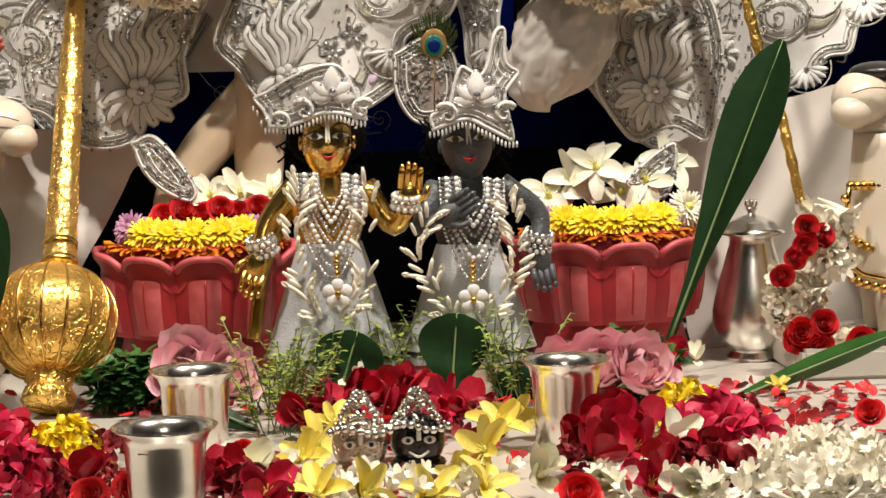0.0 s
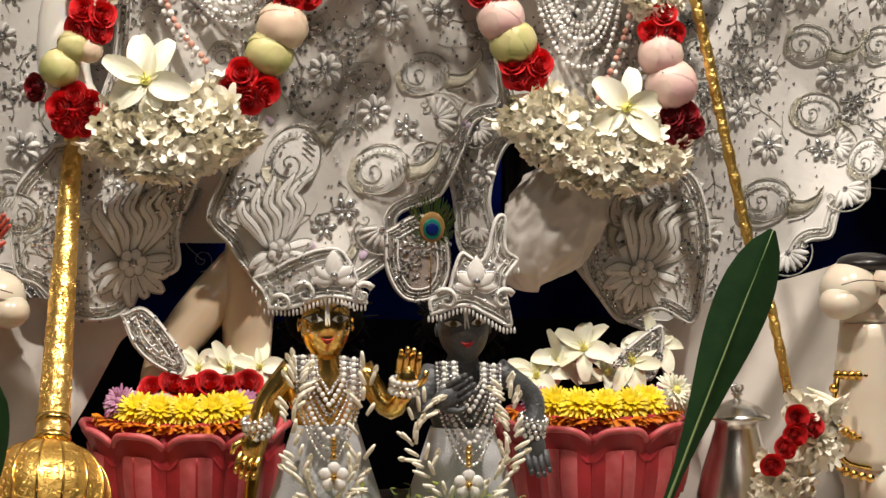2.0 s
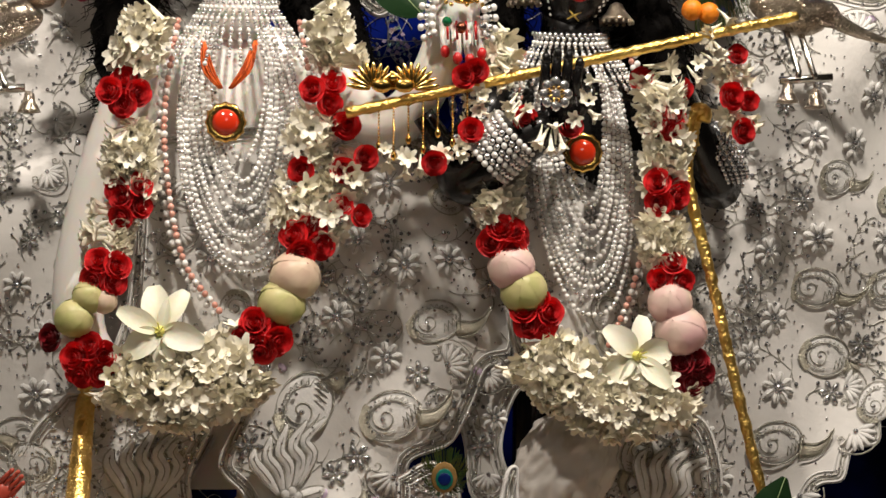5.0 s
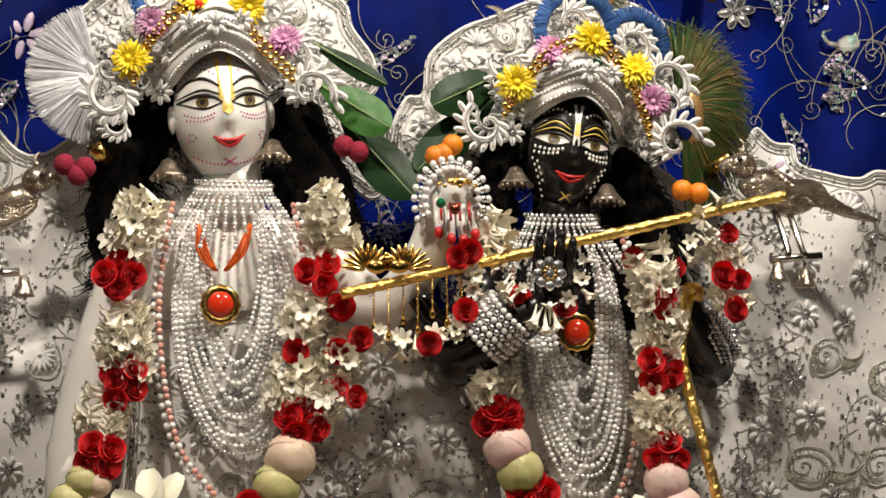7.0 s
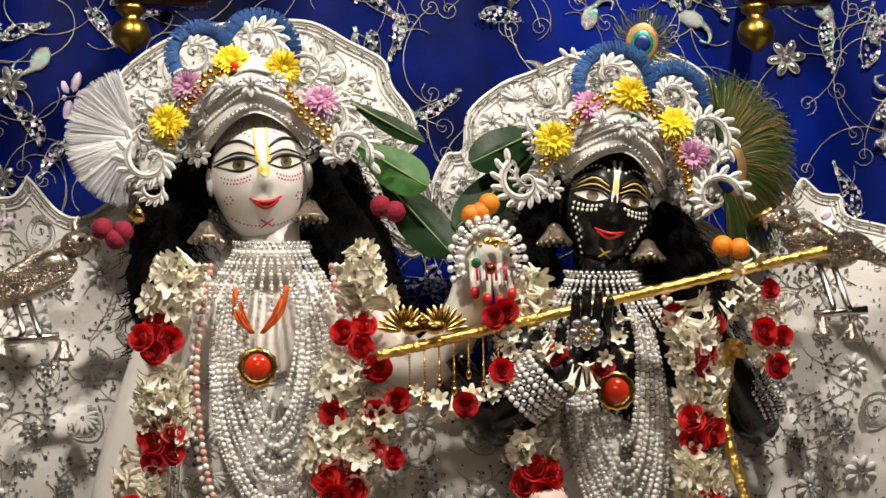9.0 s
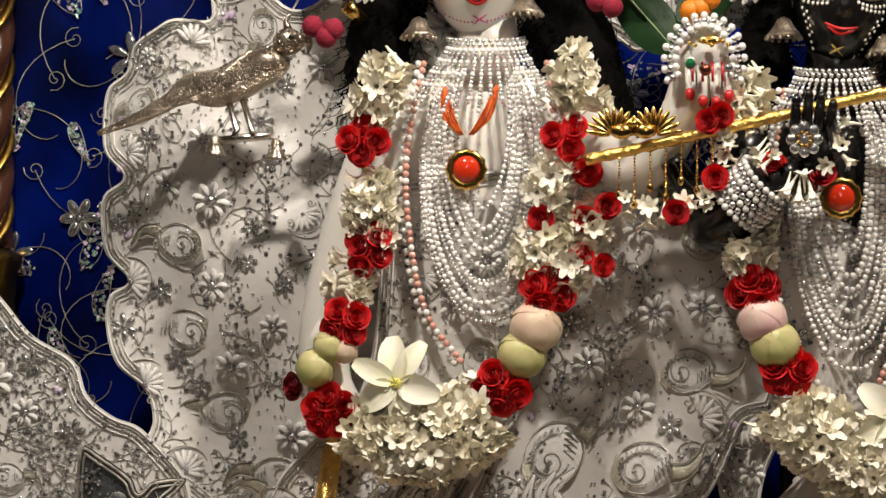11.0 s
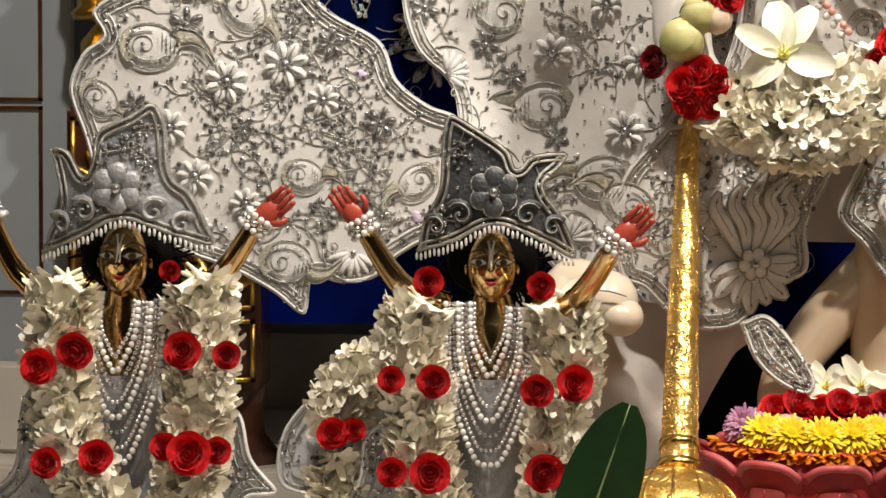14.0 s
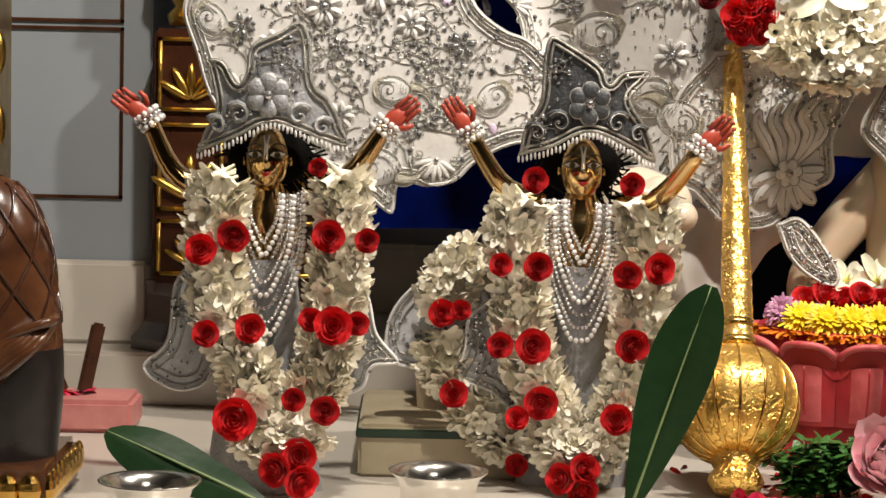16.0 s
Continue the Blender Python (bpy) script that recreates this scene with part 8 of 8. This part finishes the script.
# ---- cows ----
def cow(label, hd, sgn, neck, chest, rump, cap=True):
    """A white marble cow: muzzle, dark horn cap, neck, body."""
    mb = MB("marble_cream", "black_paint")
    mb.ball(hd, 0.050, 20, 14, (0.95, 1.0, 0.85))
    mb.ball(hd + Vector((-sgn * 0.022, -0.020, -0.020)), 0.034, 16, 12, (0.95, 1.1, 0.8))
    for dy in (-0.045, 0.05):
        mb.tube(arc([hd + Vector((sgn * 0.03, dy * 0.7, 0.022)), hd + Vector((sgn * 0.05, dy * 1.3, 0.012)), hd + Vector((sgn * 0.062, dy * 1.7, -0.010))], 8), lambda u: 0.015 * math.sin(math.pi * (0.25 + 0.7 * u)), 10, 0.5)
    mb.tube(arc([hd + Vector((-sgn * 0.005, 0.02, 0)), hd + Vector((sgn * 0.045, 0.05, 0.008)), neck], 12), lambda u: 0.040 + 0.008 * u, 18)
    mb.tube(arc([neck + Vector((0, 0, 0.02)), neck.lerp(chest, 0.5), chest], 12), lambda u: 0.046 + 0.030 * u, 18)
    mb.tube(arc([chest, chest.lerp(rump, 0.5) + Vector((0, 0.02, 0.01)), rump], 12), lambda u: 0.082 - 0.014 * u, 20)
    if cap:
        mb.slot(1).ball(hd + Vector((sgn * 0.030, 0.01, 0.040)), 0.050, 16, 10, (0.95, 0.9, 0.34))
    mb.slot(1).tube(arc([hd + Vector((-sgn * 0.03, -0.05, 0.01)), hd + Vector((-sgn * 0.0, -0.058, 0.018)), hd + Vector((sgn * 0.045, -0.052, 0.014))], 8), 0.0009, 5)
    mb.slot(0)
    for f in (0.0, 1.0):
        p = chest.lerp(rump, f)
        for dy in (-0.04, 0.04):
            mb.tube([p + Vector((0, dy, 0)), Vector((p.x, p.y + dy, FLOOR + 0.05))], lambda u: 0.036 - 0.010 * u, 12)
    return single("cow_statue", mb, label, "cow statue", "marble cows")


cow("white marble cow statue with a black cap and gold collar", s0(1532, 172, -0.27), 1, s0(1572, 250, -0.26), s0(1585, 480, -0.24), s0(1800, 480, -0.18))
cow("white marble cow statue standing behind the figurine", Vector((-0.630, -0.15, 0.388)), -1, Vector((-0.68, -0.15, 0.33)), Vector((-0.74, -0.15, 0.20)), Vector((-0.98, -0.13, 0.20)), False)
mb = MB("gold")
cc = s0(1556, 300, -0.25)
for k in range(34):
    a = radians(-150 + 5.6 * k * 1.5)
    p = cc + Vector((0.078 * math.cos(a), -0.078 * abs(math.sin(a)) * 0.6, 0.0 - 0.02 - 0.10 * max(0, math.sin(a + 3.14))))
    mb.ball(p, 0.008, 8, 6)
mb.tube(arc([s0(1512, 330, -0.325), s0(1508, 430, -0.335), s0(1530, 480, -0.34), s0(1580, 495, -0.335)], 20), 0.0045, 6)
for k in range(12):
    mb.ball(arc([s0(1505, 350, -0.33), s0(1498, 440, -0.34), s0(1525, 495, -0.345), s0(1580, 512, -0.34)], 12)[k], 0.0075, 8, 6)
single("cow_collar", mb, "gold beaded collar round the cow's neck", "collar")
slab_ = MB("stone")
slab_.box((0.575, -0.40, FLOOR), (1.1, -0.10, 0.028), 0.006)
single("marble_slab", slab_, "pale marble base under the cow", "base", smooth=False)
t = thing("garland", "white flower garland with red roses beside the cow", "garland")
for st in (((1475, 360), (1470, 390), (1455, 410)), ((1425, 480), (1410, 520), (1415, 560)), ((1475, 625), (1510, 640), (1545, 625)), ((1440, 440), (1460, 450), (1475, 470))):
    tuberose([sk(0, a, b, -0.33) for a, b in st], t, 0.0018, 0.022, 1.1)
for a, b, n, s in ((1440, 415, 3, 0.9), (1400, 470, 2, 0.9), (1450, 590, 3, 1.05), (1420, 600, 1, 1.1), (1560, 610, 2, 1.1)):
    bunch(sk(0, a, b, -0.36), n, t, s)
mb = MB("cream", "green_edge")
mb.box((-1.095, -0.34, FLOOR), (-0.66, 0.0, 0.060), 0.005)
mb.slot(1).box((-1.0985, -0.3435, 0.040), (-0.657, -0.003, 0.053), 0.002)
single("cow_plinth", mb, "cream stone plinth with a dark green band under the cow", "plinth", smooth=False)


# ---- pillars ----
pc = thing("canopy_pillar", "dark wood twisted canopy pillars with gold bands and carved gold base", "pillar")
PY = 0.33
for cx in (-1.415, -1.235):
    mb = MB("wood")
    rows = []
    for i in range(90):
        z = 0.93 + 1.35 * i / 89
        rows.append([(cx + 0.052 * (1 + 0.13 * math.cos(3 * (a - z * 16))) * math.cos(a), PY + 0.052 * (1 + 0.13 * math.cos(3 * (a - z * 16))) * math.sin(a), z) for a in [j * 6.2832 / 30 for j in range(30)]])
    shaft_ = part("twisted_shaft", mb.grid(rows, True), pc, "glossy dark twisted shaft")
    mb = MB("gold_dark")
    for ph in (0, 2.094, 4.189):
        mb.tube([(cx + 0.052 * math.cos(z * 16 + ph + 1.05), PY + 0.052 * math.sin(z * 16 + ph + 1.05), z) for z in np.linspace(0.93, 2.28, 90)], 0.0075, 6)
    part("spiral_band", mb, shaft_, "gold spiral band")
    mb = MB("gold_dark")
    mb.lathe([(0.02, 0.0), (0.066, 0.0), (0.070, 0.012), (0.060, 0.022), (0.064, 0.09), (0.072, 0.11), (0.075, 0.125), (0.058, 0.135), (0.05, 0.14)], (cx, PY, 0.79), 32, lambda a, z: 1 + 0.04 * math.cos(10 * a))
    part("capital", mb, pc, "carved gold capital")
    mb = MB("gold_dark")
    mb.lathe([(0.02, 0.0), (0.045, 0.0), (0.05, 0.02), (0.036, 0.035), (0.055, 0.07), (0.055, 0.10), (0.03, 0.13), (0.045, 0.14)], (cx, PY, 0.655), 28, lambda a, z: 1 + 0.03 * math.cos(12 * a))
    part("bulb", mb, pc, "gold bulb")
    mb = MB("wood")
    mb.box((cx - 0.066, PY - 0.06, 0.20), (cx + 0.066, PY + 0.06, 0.65), 0.006)
    block_ = part("block", mb, pc, "dark wood block", smooth=False)
    for z0, z1 in ((0.33, 0.485), (0.505, 0.635), (0.215, 0.315)):
        mb = MB("gold_dark")
        for lo, hi in (((-0.058, z0), (0.058, z0 + 0.007)), ((-0.058, z1 - 0.007), (0.058, z1)), ((-0.058, z0), (-0.051, z1)), ((0.051, z0), (0.058, z1))):
            mb.box((cx + lo[0], PY - 0.066, lo[1]), (cx + hi[0], PY - 0.058, hi[1]))
        zc = z0 + 0.02
        for k in range(5):
            mb.at(Matrix.Translation((cx, PY - 0.062, zc)) @ Matrix.Rotation(radians(-60 + 30 * k), 4, "Y"))
            mb.ball((0, 0, 0.034 * (z1 - z0) / 0.13), 0.032 * (z1 - z0) / 0.13, 8, 6, (0.26, 0.3, 1.0))
        mb.at()
        part("lotus_relief", mb, block_, "gold lotus relief in a frame")
    mb = MB("wood")
    mb.lathe([(0.10, 0.0), (0.10, 0.02), (0.075, 0.05), (0.07, 0.10), (0.075, 0.125)], (cx - 0.01, PY, 0.075), 4)
    part("foot", mb, pc, "", smooth=False)
mb = MB("gold_dark")
for k in range(6):
    z = 0.82 + 0.22 * k
    for sd in (-1, 1):
        mb.tube([(p[0], PY - 0.03, p[2]) for p in spiral(-1.325 + sd * 0.013, z, 0.030, 1.2, 1.57 if sd > 0 else 1.57, 16, 0, sd)], 0.006, 6)
        mb.tube([(-1.325 + sd * 0.028, PY - 0.03, z + 0.03), (-1.325 + sd * 0.006, PY - 0.03, z + 0.11), (-1.325 + sd * 0.03, PY - 0.03, z + 0.19)], 0.006, 6)
part("scrollwork", mb, pc, "gold scrollwork between the shafts")

t = thing("gilt_pillar", "gilded carved pillar edge by the grey wall", "pillar")
o = sk(16, -58, 200, 0.1)
mb = MB("gold_dark", "wood")
mb.box((o.x - 0.07, 0.04, 0.30), (o.x + 0.07, 0.16, 1.2), 0.008)
mb.slot(1).box((o.x - 0.085, 0.03, FLOOR), (o.x + 0.085, 0.17, 0.299), 0.008)
part("shaft", mb, t, smooth=False)
mb = MB("gold_dark")
for k in range(5):
    mb.ball((o.x + 0.068, 0.04, 0.36 + 0.12 * k), 0.03, 8, 6, (0.5, 0.4, 1.3))
part("leaf_relief", mb, t)


# ---- carved wooden animal, tile ----
def carved_animal():
    mb = MB("wood_mid", "wood", "black_paint")
    cx, y = -1.603, -0.55
    rows = []
    for i in range(30):
        u = i / 29
        z = 0.03 + 0.40 * u
        r = 0.105 * (1 if u < 0.72 else math.sqrt(max(0.01, 1 - ((u - 0.72) / 0.29) ** 2)))
        r *= 0.90 + 0.10 * math.sin(u * 5)
        rows.append([(cx + r * math.cos(a) * (1 + 0.02 * math.sin(9 * a + 40 * u) * (u > 0.5)), y + 0.8 * r * math.sin(a), z) for a in [j * 6.2832 / 40 for j in range(40)]])
    mb.grid(rows[12:], True)
    mb.slot(2).grid(rows[:13], True)
    mb.slot(1)
    for s in (-1, 1):
        for k in range(9):
            ring = []
            for i in range(14):
                u = 0.50 + 0.48 * i / 13
                z = 0.03 + 0.40 * u
                r = 0.105 * (1 if u < 0.72 else math.sqrt(max(0.01, 1 - ((u - 0.72) / 0.29) ** 2))) * (0.90 + 0.10 * math.sin(u * 5)) + 0.001
                a = k * 0.7 + s * 3.0 * (u - 0.5)
                ring.append((cx + r * math.cos(a), y + 0.8 * r * math.sin(a), z))
            mb.tube(ring, 0.0025, 5)
    for k in range(7):
        mb.slot(0).tube(arc([(cx + 0.10, y - 0.03 - 0.008 * k, 0.24), (cx + 0.085 - 0.01 * k, y - 0.085, 0.21), (cx + 0.03 - 0.012 * k, y - 0.095, 0.16)], 10), 0.007, 6)
    return single("carved_animal", mb, "dark carved wooden animal with a grooved mane", "carving")


carved_animal()
mb = MB("wood_mid", "gold")
mb.box((-1.74, -0.68, FLOOR), (-1.50, -0.40, 0.045), 0.008)
mb.slot(1)
for k in range(9):
    mb.ball((-1.497, -0.66 + 0.03 * k, 0.02), 0.020, 10, 6, (0.4, 0.8, 1.1))
    if k < 8:
        mb.ball((-1.73 + 0.03 * k, -0.683, 0.02), 0.02, 10, 6, (0.8, 0.4, 1.1))
single("animal_base", mb, "wooden base with a gold petal border", "base", smooth=False)
t = thing("offering_tile", "mottled pink stone tile with dark sandals on it", "tile")
mb = MB("cloth_pink")
mb.box((-1.68, -0.02, FLOOR), (-1.475, 0.12, 0.035), 0.008)
part("tile", mb, t, smooth=False)
for k in (0, 1):
    mb = MB("wood", "magenta")
    mb.box((-0.012, -0.006, 0.0), (0.012, 0.006, 0.12), 0.004)
    part("sandal", mb, t, "dark narrow sandal", Matrix.Translation((-1.60 + 0.035 * k, 0.05, 0.036)) @ pose(0, 0, 0, 0, -22 + 34 * k, 20), smooth=False)
mb = MB("magenta")
for k in range(26):
    mb.petal(0.02, 0.008, 0.8, 0.2, 0.8, 4, 3, Matrix.Translation((-1.62 + rnd(0, 0.06), 0.03 + rnd(0, 0.05), 0.036)) @ pose(0, 0, 0, rnd(20, 100), rnd(-40, 40), rnd(0, 360)))
part("petal", mb, t, "crimson petals")


# ---- leaves ----
ribbon_leaf("blade_leaf", "tall dark green strap leaf leaning before the pedestal", s0(1190, 606, -0.30), s0(1382, 72, -0.24), 0.046, None, 0.03, pw=2.4)
ribbon_leaf("grass_blade", "long green blade lying over the petals", s0(1290, 720, -0.52), s0(1600, 590, -0.45), 0.016, None, 0.05, "leaf_fresh")
ribbon_leaf("broad_leaf", "broad dark green leaf standing before the mace", sk(16, 1120, 905, -0.53), sk(16, 1258, 506, -0.51), 0.048, None, 0.04)
ribbon_leaf("broad_leaf", "long dark green leaf lying across a cup", sk(16, 470, 900, -0.93), sk(16, 185, 757, -0.88), 0.036, None, -0.05, face=-0.9)
for a, b, w in (((600, 700), (632, 588), 0.050), ((800, 690), (808, 556), 0.052), ((930, 760), (915, 650), 0.035)):
    ribbon_leaf("round_leaf", "round dark green betel leaf standing upright", s0(*a, -0.50), s0(*b, -0.48), w, None, 0.05)
ribbon_leaf("long_leaf", "dark leaf lying between the cups", s0(455, 760, -0.62), s0(318, 706, -0.60), 0.018, None, 0.05, face=-0.6)


# ---- flowers strewn on the altar ----
heap = thing("flower_carpet", "carpet of red, magenta, yellow and white flowers on the altar", "flowers")
for a, b, me, s in ((45, 850, HEAD_M, 1.35), (10, 800, HEAD_M, 1.3), (10, 870, HEAD_M, 1.3), (85, 860, HEAD_R, 0.9), (1265, 775, HEAD_M, 1.4), (1325, 805, HEAD_M, 1.25), (1225, 850, HEAD_R, 1.0), (1285, 855, HEAD_R, 1.2), (440, 870, HEAD_R, 0.9), (500, 880, HEAD_R, 0.9), (390, 870, HEAD_R, 0.8), (120, 800, HEAD_Y, 1.25), (150, 835, HEAD_Y, 0.9), (85, 790, HEAD_Y, 0.8), (1225, 735, HEAD_Y, 1.15), (1185, 750, HEAD_Y, 0.7), (1265, 725, HEAD_Y, 0.7), (200, 860, HEAD_R, 0.7), (1020, 830, HEAD_R, 0.8), (1360, 770, HEAD_R, 0.6), (640, 740, HEAD_R, 0.9), (560, 730, HEAD_R, 0.8), (850, 750, HEAD_R, 0.9), (1330, 725, HEAD_R, 0.5), (690, 720, HEAD_R, 0.8), (770, 730, HEAD_R, 0.8), (190, 800, HEAD_R, 0.8)):
    part("flower_head", me, heap, "", Matrix.Translation(ground(a, b, 0.02)) @ pose(0, 0, 0, 20, rnd(-20, 20), rnd(0, 360)) @ Matrix.Scale(s * 0.85, 4))
YELLOWS = [lily_mesh("yellow_pale", 1.1, 48, -0.1, 16) for _ in range(3)]
REDS = [lily_mesh("crimson", 1.75, 50, 0.35, 24) for _ in range(4)] + [lily_mesh("magenta", 1.6, 54, 0.2, 24) for _ in range(2)]
WHITES = [lily_mesh("lily", 1.45, 50, 0.1, 24) for _ in range(3)]
for kind_, names_ in ((YELLOWS, "yellow_lily"), (REDS, "red_lily"), (WHITES, "white_lily")):
    for me in kind_:
        me.name = names_
for a, b, pick, s in ((560, 790, YELLOWS, 0.9), (535, 820, YELLOWS, 0.9), (880, 760, YELLOWS, 0.95), (860, 800, YELLOWS, 0.95), (905, 740, YELLOWS, 0.85), (640, 880, YELLOWS, 0.9), (560, 880, YELLOWS, 0.9), (860, 870, YELLOWS, 0.9), (820, 850, YELLOWS, 0.8), (590, 750, YELLOWS, 0.7), (960, 850, WHITES, 1.0), (1200, 790, WHITES, 1.0), (1130, 800, REDS, 0.9), (1235, 875, WHITES, 0.8), (1010, 800, REDS, 1.0), (1150, 760, REDS, 0.9), (440, 835, WHITES, 1.0), (480, 820, WHITES, 0.8), (1160, 870, REDS, 0.8), (640, 690, WHITES, 0.9), (700, 690, REDS, 1.0), (540, 740, REDS, 0.9), (1090, 770, REDS, 1.1), (1060, 820, REDS, 1.1), (1120, 740, REDS, 1.0), (1180, 840, REDS, 0.9), (650, 720, REDS, 1.0), (720, 700, REDS, 1.0), (830, 730, REDS, 1.0), (580, 720, REDS, 0.9), (330, 870, REDS, 0.8), (150, 850, REDS, 0.9), (420, 850, REDS, 0.9), (1200, 640, REDS, 0.8), (1240, 640, WHITES, 0.6), (470, 880, REDS, 0.9), (770, 880, YELLOWS, 0.8), (1390, 690, YELLOWS, 0.45), (1040, 770, REDS, 1.1), (1230, 820, REDS, 1.0), (1280, 830, REDS, 1.0), (1090, 870, WHITES, 0.8), (620, 700, REDS, 1.1), (680, 740, REDS, 1.1), (790, 720, REDS, 1.0), (750, 740, REDS, 0.9), (380, 850, REDS, 0.9), (20, 760, REDS, 0.8), (1130, 680, REDS, 0.8), (340, 820, WHITES, 0.5)):
    me = pick[int(rnd(0, len(pick) - 0.01))]
    part(me.name, me, heap, "", Matrix.Translation(ground(a, b, 0.03)) @ pose(0, 0, 0, 0, 0, rnd(-40, 40)) @ pose(0, 0, 0, rnd(25, 70)) @ pose(0, 0, 0, 0, 0, rnd(0, 360)) @ Matrix.Scale(s * 0.70, 4))
for a, b, s in ((1030, 885, 1.0), (690, 775, 1.0), (760, 690, 0.9), (255, 690, 0.7), (330, 690, 0.7), (230, 870, 0.9), (160, 880, 0.9), (1560, 740, 0.8), (430, 800, 0.6)):
    put(ROSES[0], ground(a, b, 0.03), heap, None, 40, s)
for a, b, s, yw in ((350, 632, 1.15, -10), (390, 640, 0.9, 30), (1065, 628, 1.0, -10), (1125, 632, 0.95, 20), (1000, 620, 0.7, -30)):
    p = ground(a, b + 40, 0.05)
    part("open_lotus", LOTUS_FLOWER, heap, "", facing(p, yw, 35, rnd(0, 360), s))
mbt = MB("floret", "floret_green")
for k in range(290):
    a, b = (rnd(1330, 1580), rnd(790, 890)) if k < 220 else (rnd(1060, 1300), rnd(840, 890)) if k < 260 else (rnd(560, 900), rnd(845, 890))
    q = Vector((rnd(-1, 1), rnd(-1, 0.4), rnd(0.1, 1))).normalized().to_track_quat("Z", "Y").to_matrix().to_4x4()
    floret(mbt, Matrix.Translation(ground(a, b, rnd(0.012, 0.03))) @ q, rnd(0.75, 1.0))
part("loose_tuberose", mbt, heap, "loose cream tuberose florets")["kind"] = "stuff"
pet = MB("rose_red", "rose_dark")
for k in range(420):
    r = rnd(0, 1)
    a, b = (rnd(1290, 1570), rnd(685, 780)) if r < 0.3 else (rnd(0, 1568), rnd(690, 885))
    pet.slot(k % 2).petal(rnd(0.012, 0.024), rnd(0.006, 0.011), rnd(-0.8, 0.8), rnd(-0.5, 0.5), 0.8, 4, 4, Matrix.Translation(ground(a, b, rnd(0.002, 0.012) if r < 0.3 else rnd(0.003, 0.03))) @ pose(0, 0, 0, rnd(60, 110), rnd(-25, 25), rnd(0, 360)))
for k in range(11):
    a = rnd(0, 6.28)
    pet.slot(0).petal(0.024, 0.012, 0.4, 0.2, 0.8, 4, 4, Matrix.Translation((-0.339 + 0.024 * math.cos(a), -1.165 + 0.024 * math.sin(a), FLOOR + 0.100)) @ pose(0, 0, 0, 84, 0, rnd(0, 360)))
part("rose_petal", pet, heap, "scattered red rose petals")["kind"] = "stuff"


def sprigs(name, label, spots, m, h, n, seed, tiny=False):
    rg = random.Random(seed)
    t = thing(name, label, "greenery")
    for a, b in spots:
        mb = MB(m, "leaf_rib")
        o = ground(a, b, 0.0)
        for k in range(n):
            d = Vector((rg.uniform(-0.6, 0.6), rg.uniform(-0.6, 0.3), 1)).normalized()
            L = h * rg.uniform(0.6, 1.1)
            base = o + Vector((rg.uniform(-0.025, 0.025), rg.uniform(-0.015, 0.015), 0))
            mb.slot(1).tube([base, base + d * L * 0.5 + Vector((0, 0, 0.005)), base + d * L], 0.0010, 4)
            for j in range(14):
                u = 0.25 + 0.75 * j / 13
                p = base + d * L * u
                q = Vector((rg.uniform(-1, 1), rg.uniform(-1, 0.5), rg.uniform(0, 0.8))).normalized().to_track_quat("Z", "Y").to_matrix().to_4x4()
                mb.slot(0).petal((0.010 if tiny else 0.022) * rg.uniform(0.8, 1.3), 0.0042 if tiny else 0.0075, 0.4, 0.2, 0.8, 3, 3, Matrix.Translation(p) @ q)
        part("sprig", mb, t)
    return t


sprigs("green_sprigs", "fresh green leafy sprigs between the cups", ((215, 730), (250, 725), (1090, 700), (1130, 710), (1110, 690), (290, 720)), "leaf_fresh", 0.085, 30, 71)
sprigs("holy_basil", "yellow-green flowering basil sprigs", ((490, 770), (520, 760), (470, 730), (545, 720), (690, 700), (740, 690), (800, 700), (860, 700), (900, 720), (640, 690)), "leaf_herb", 0.14, 13, 73, True)
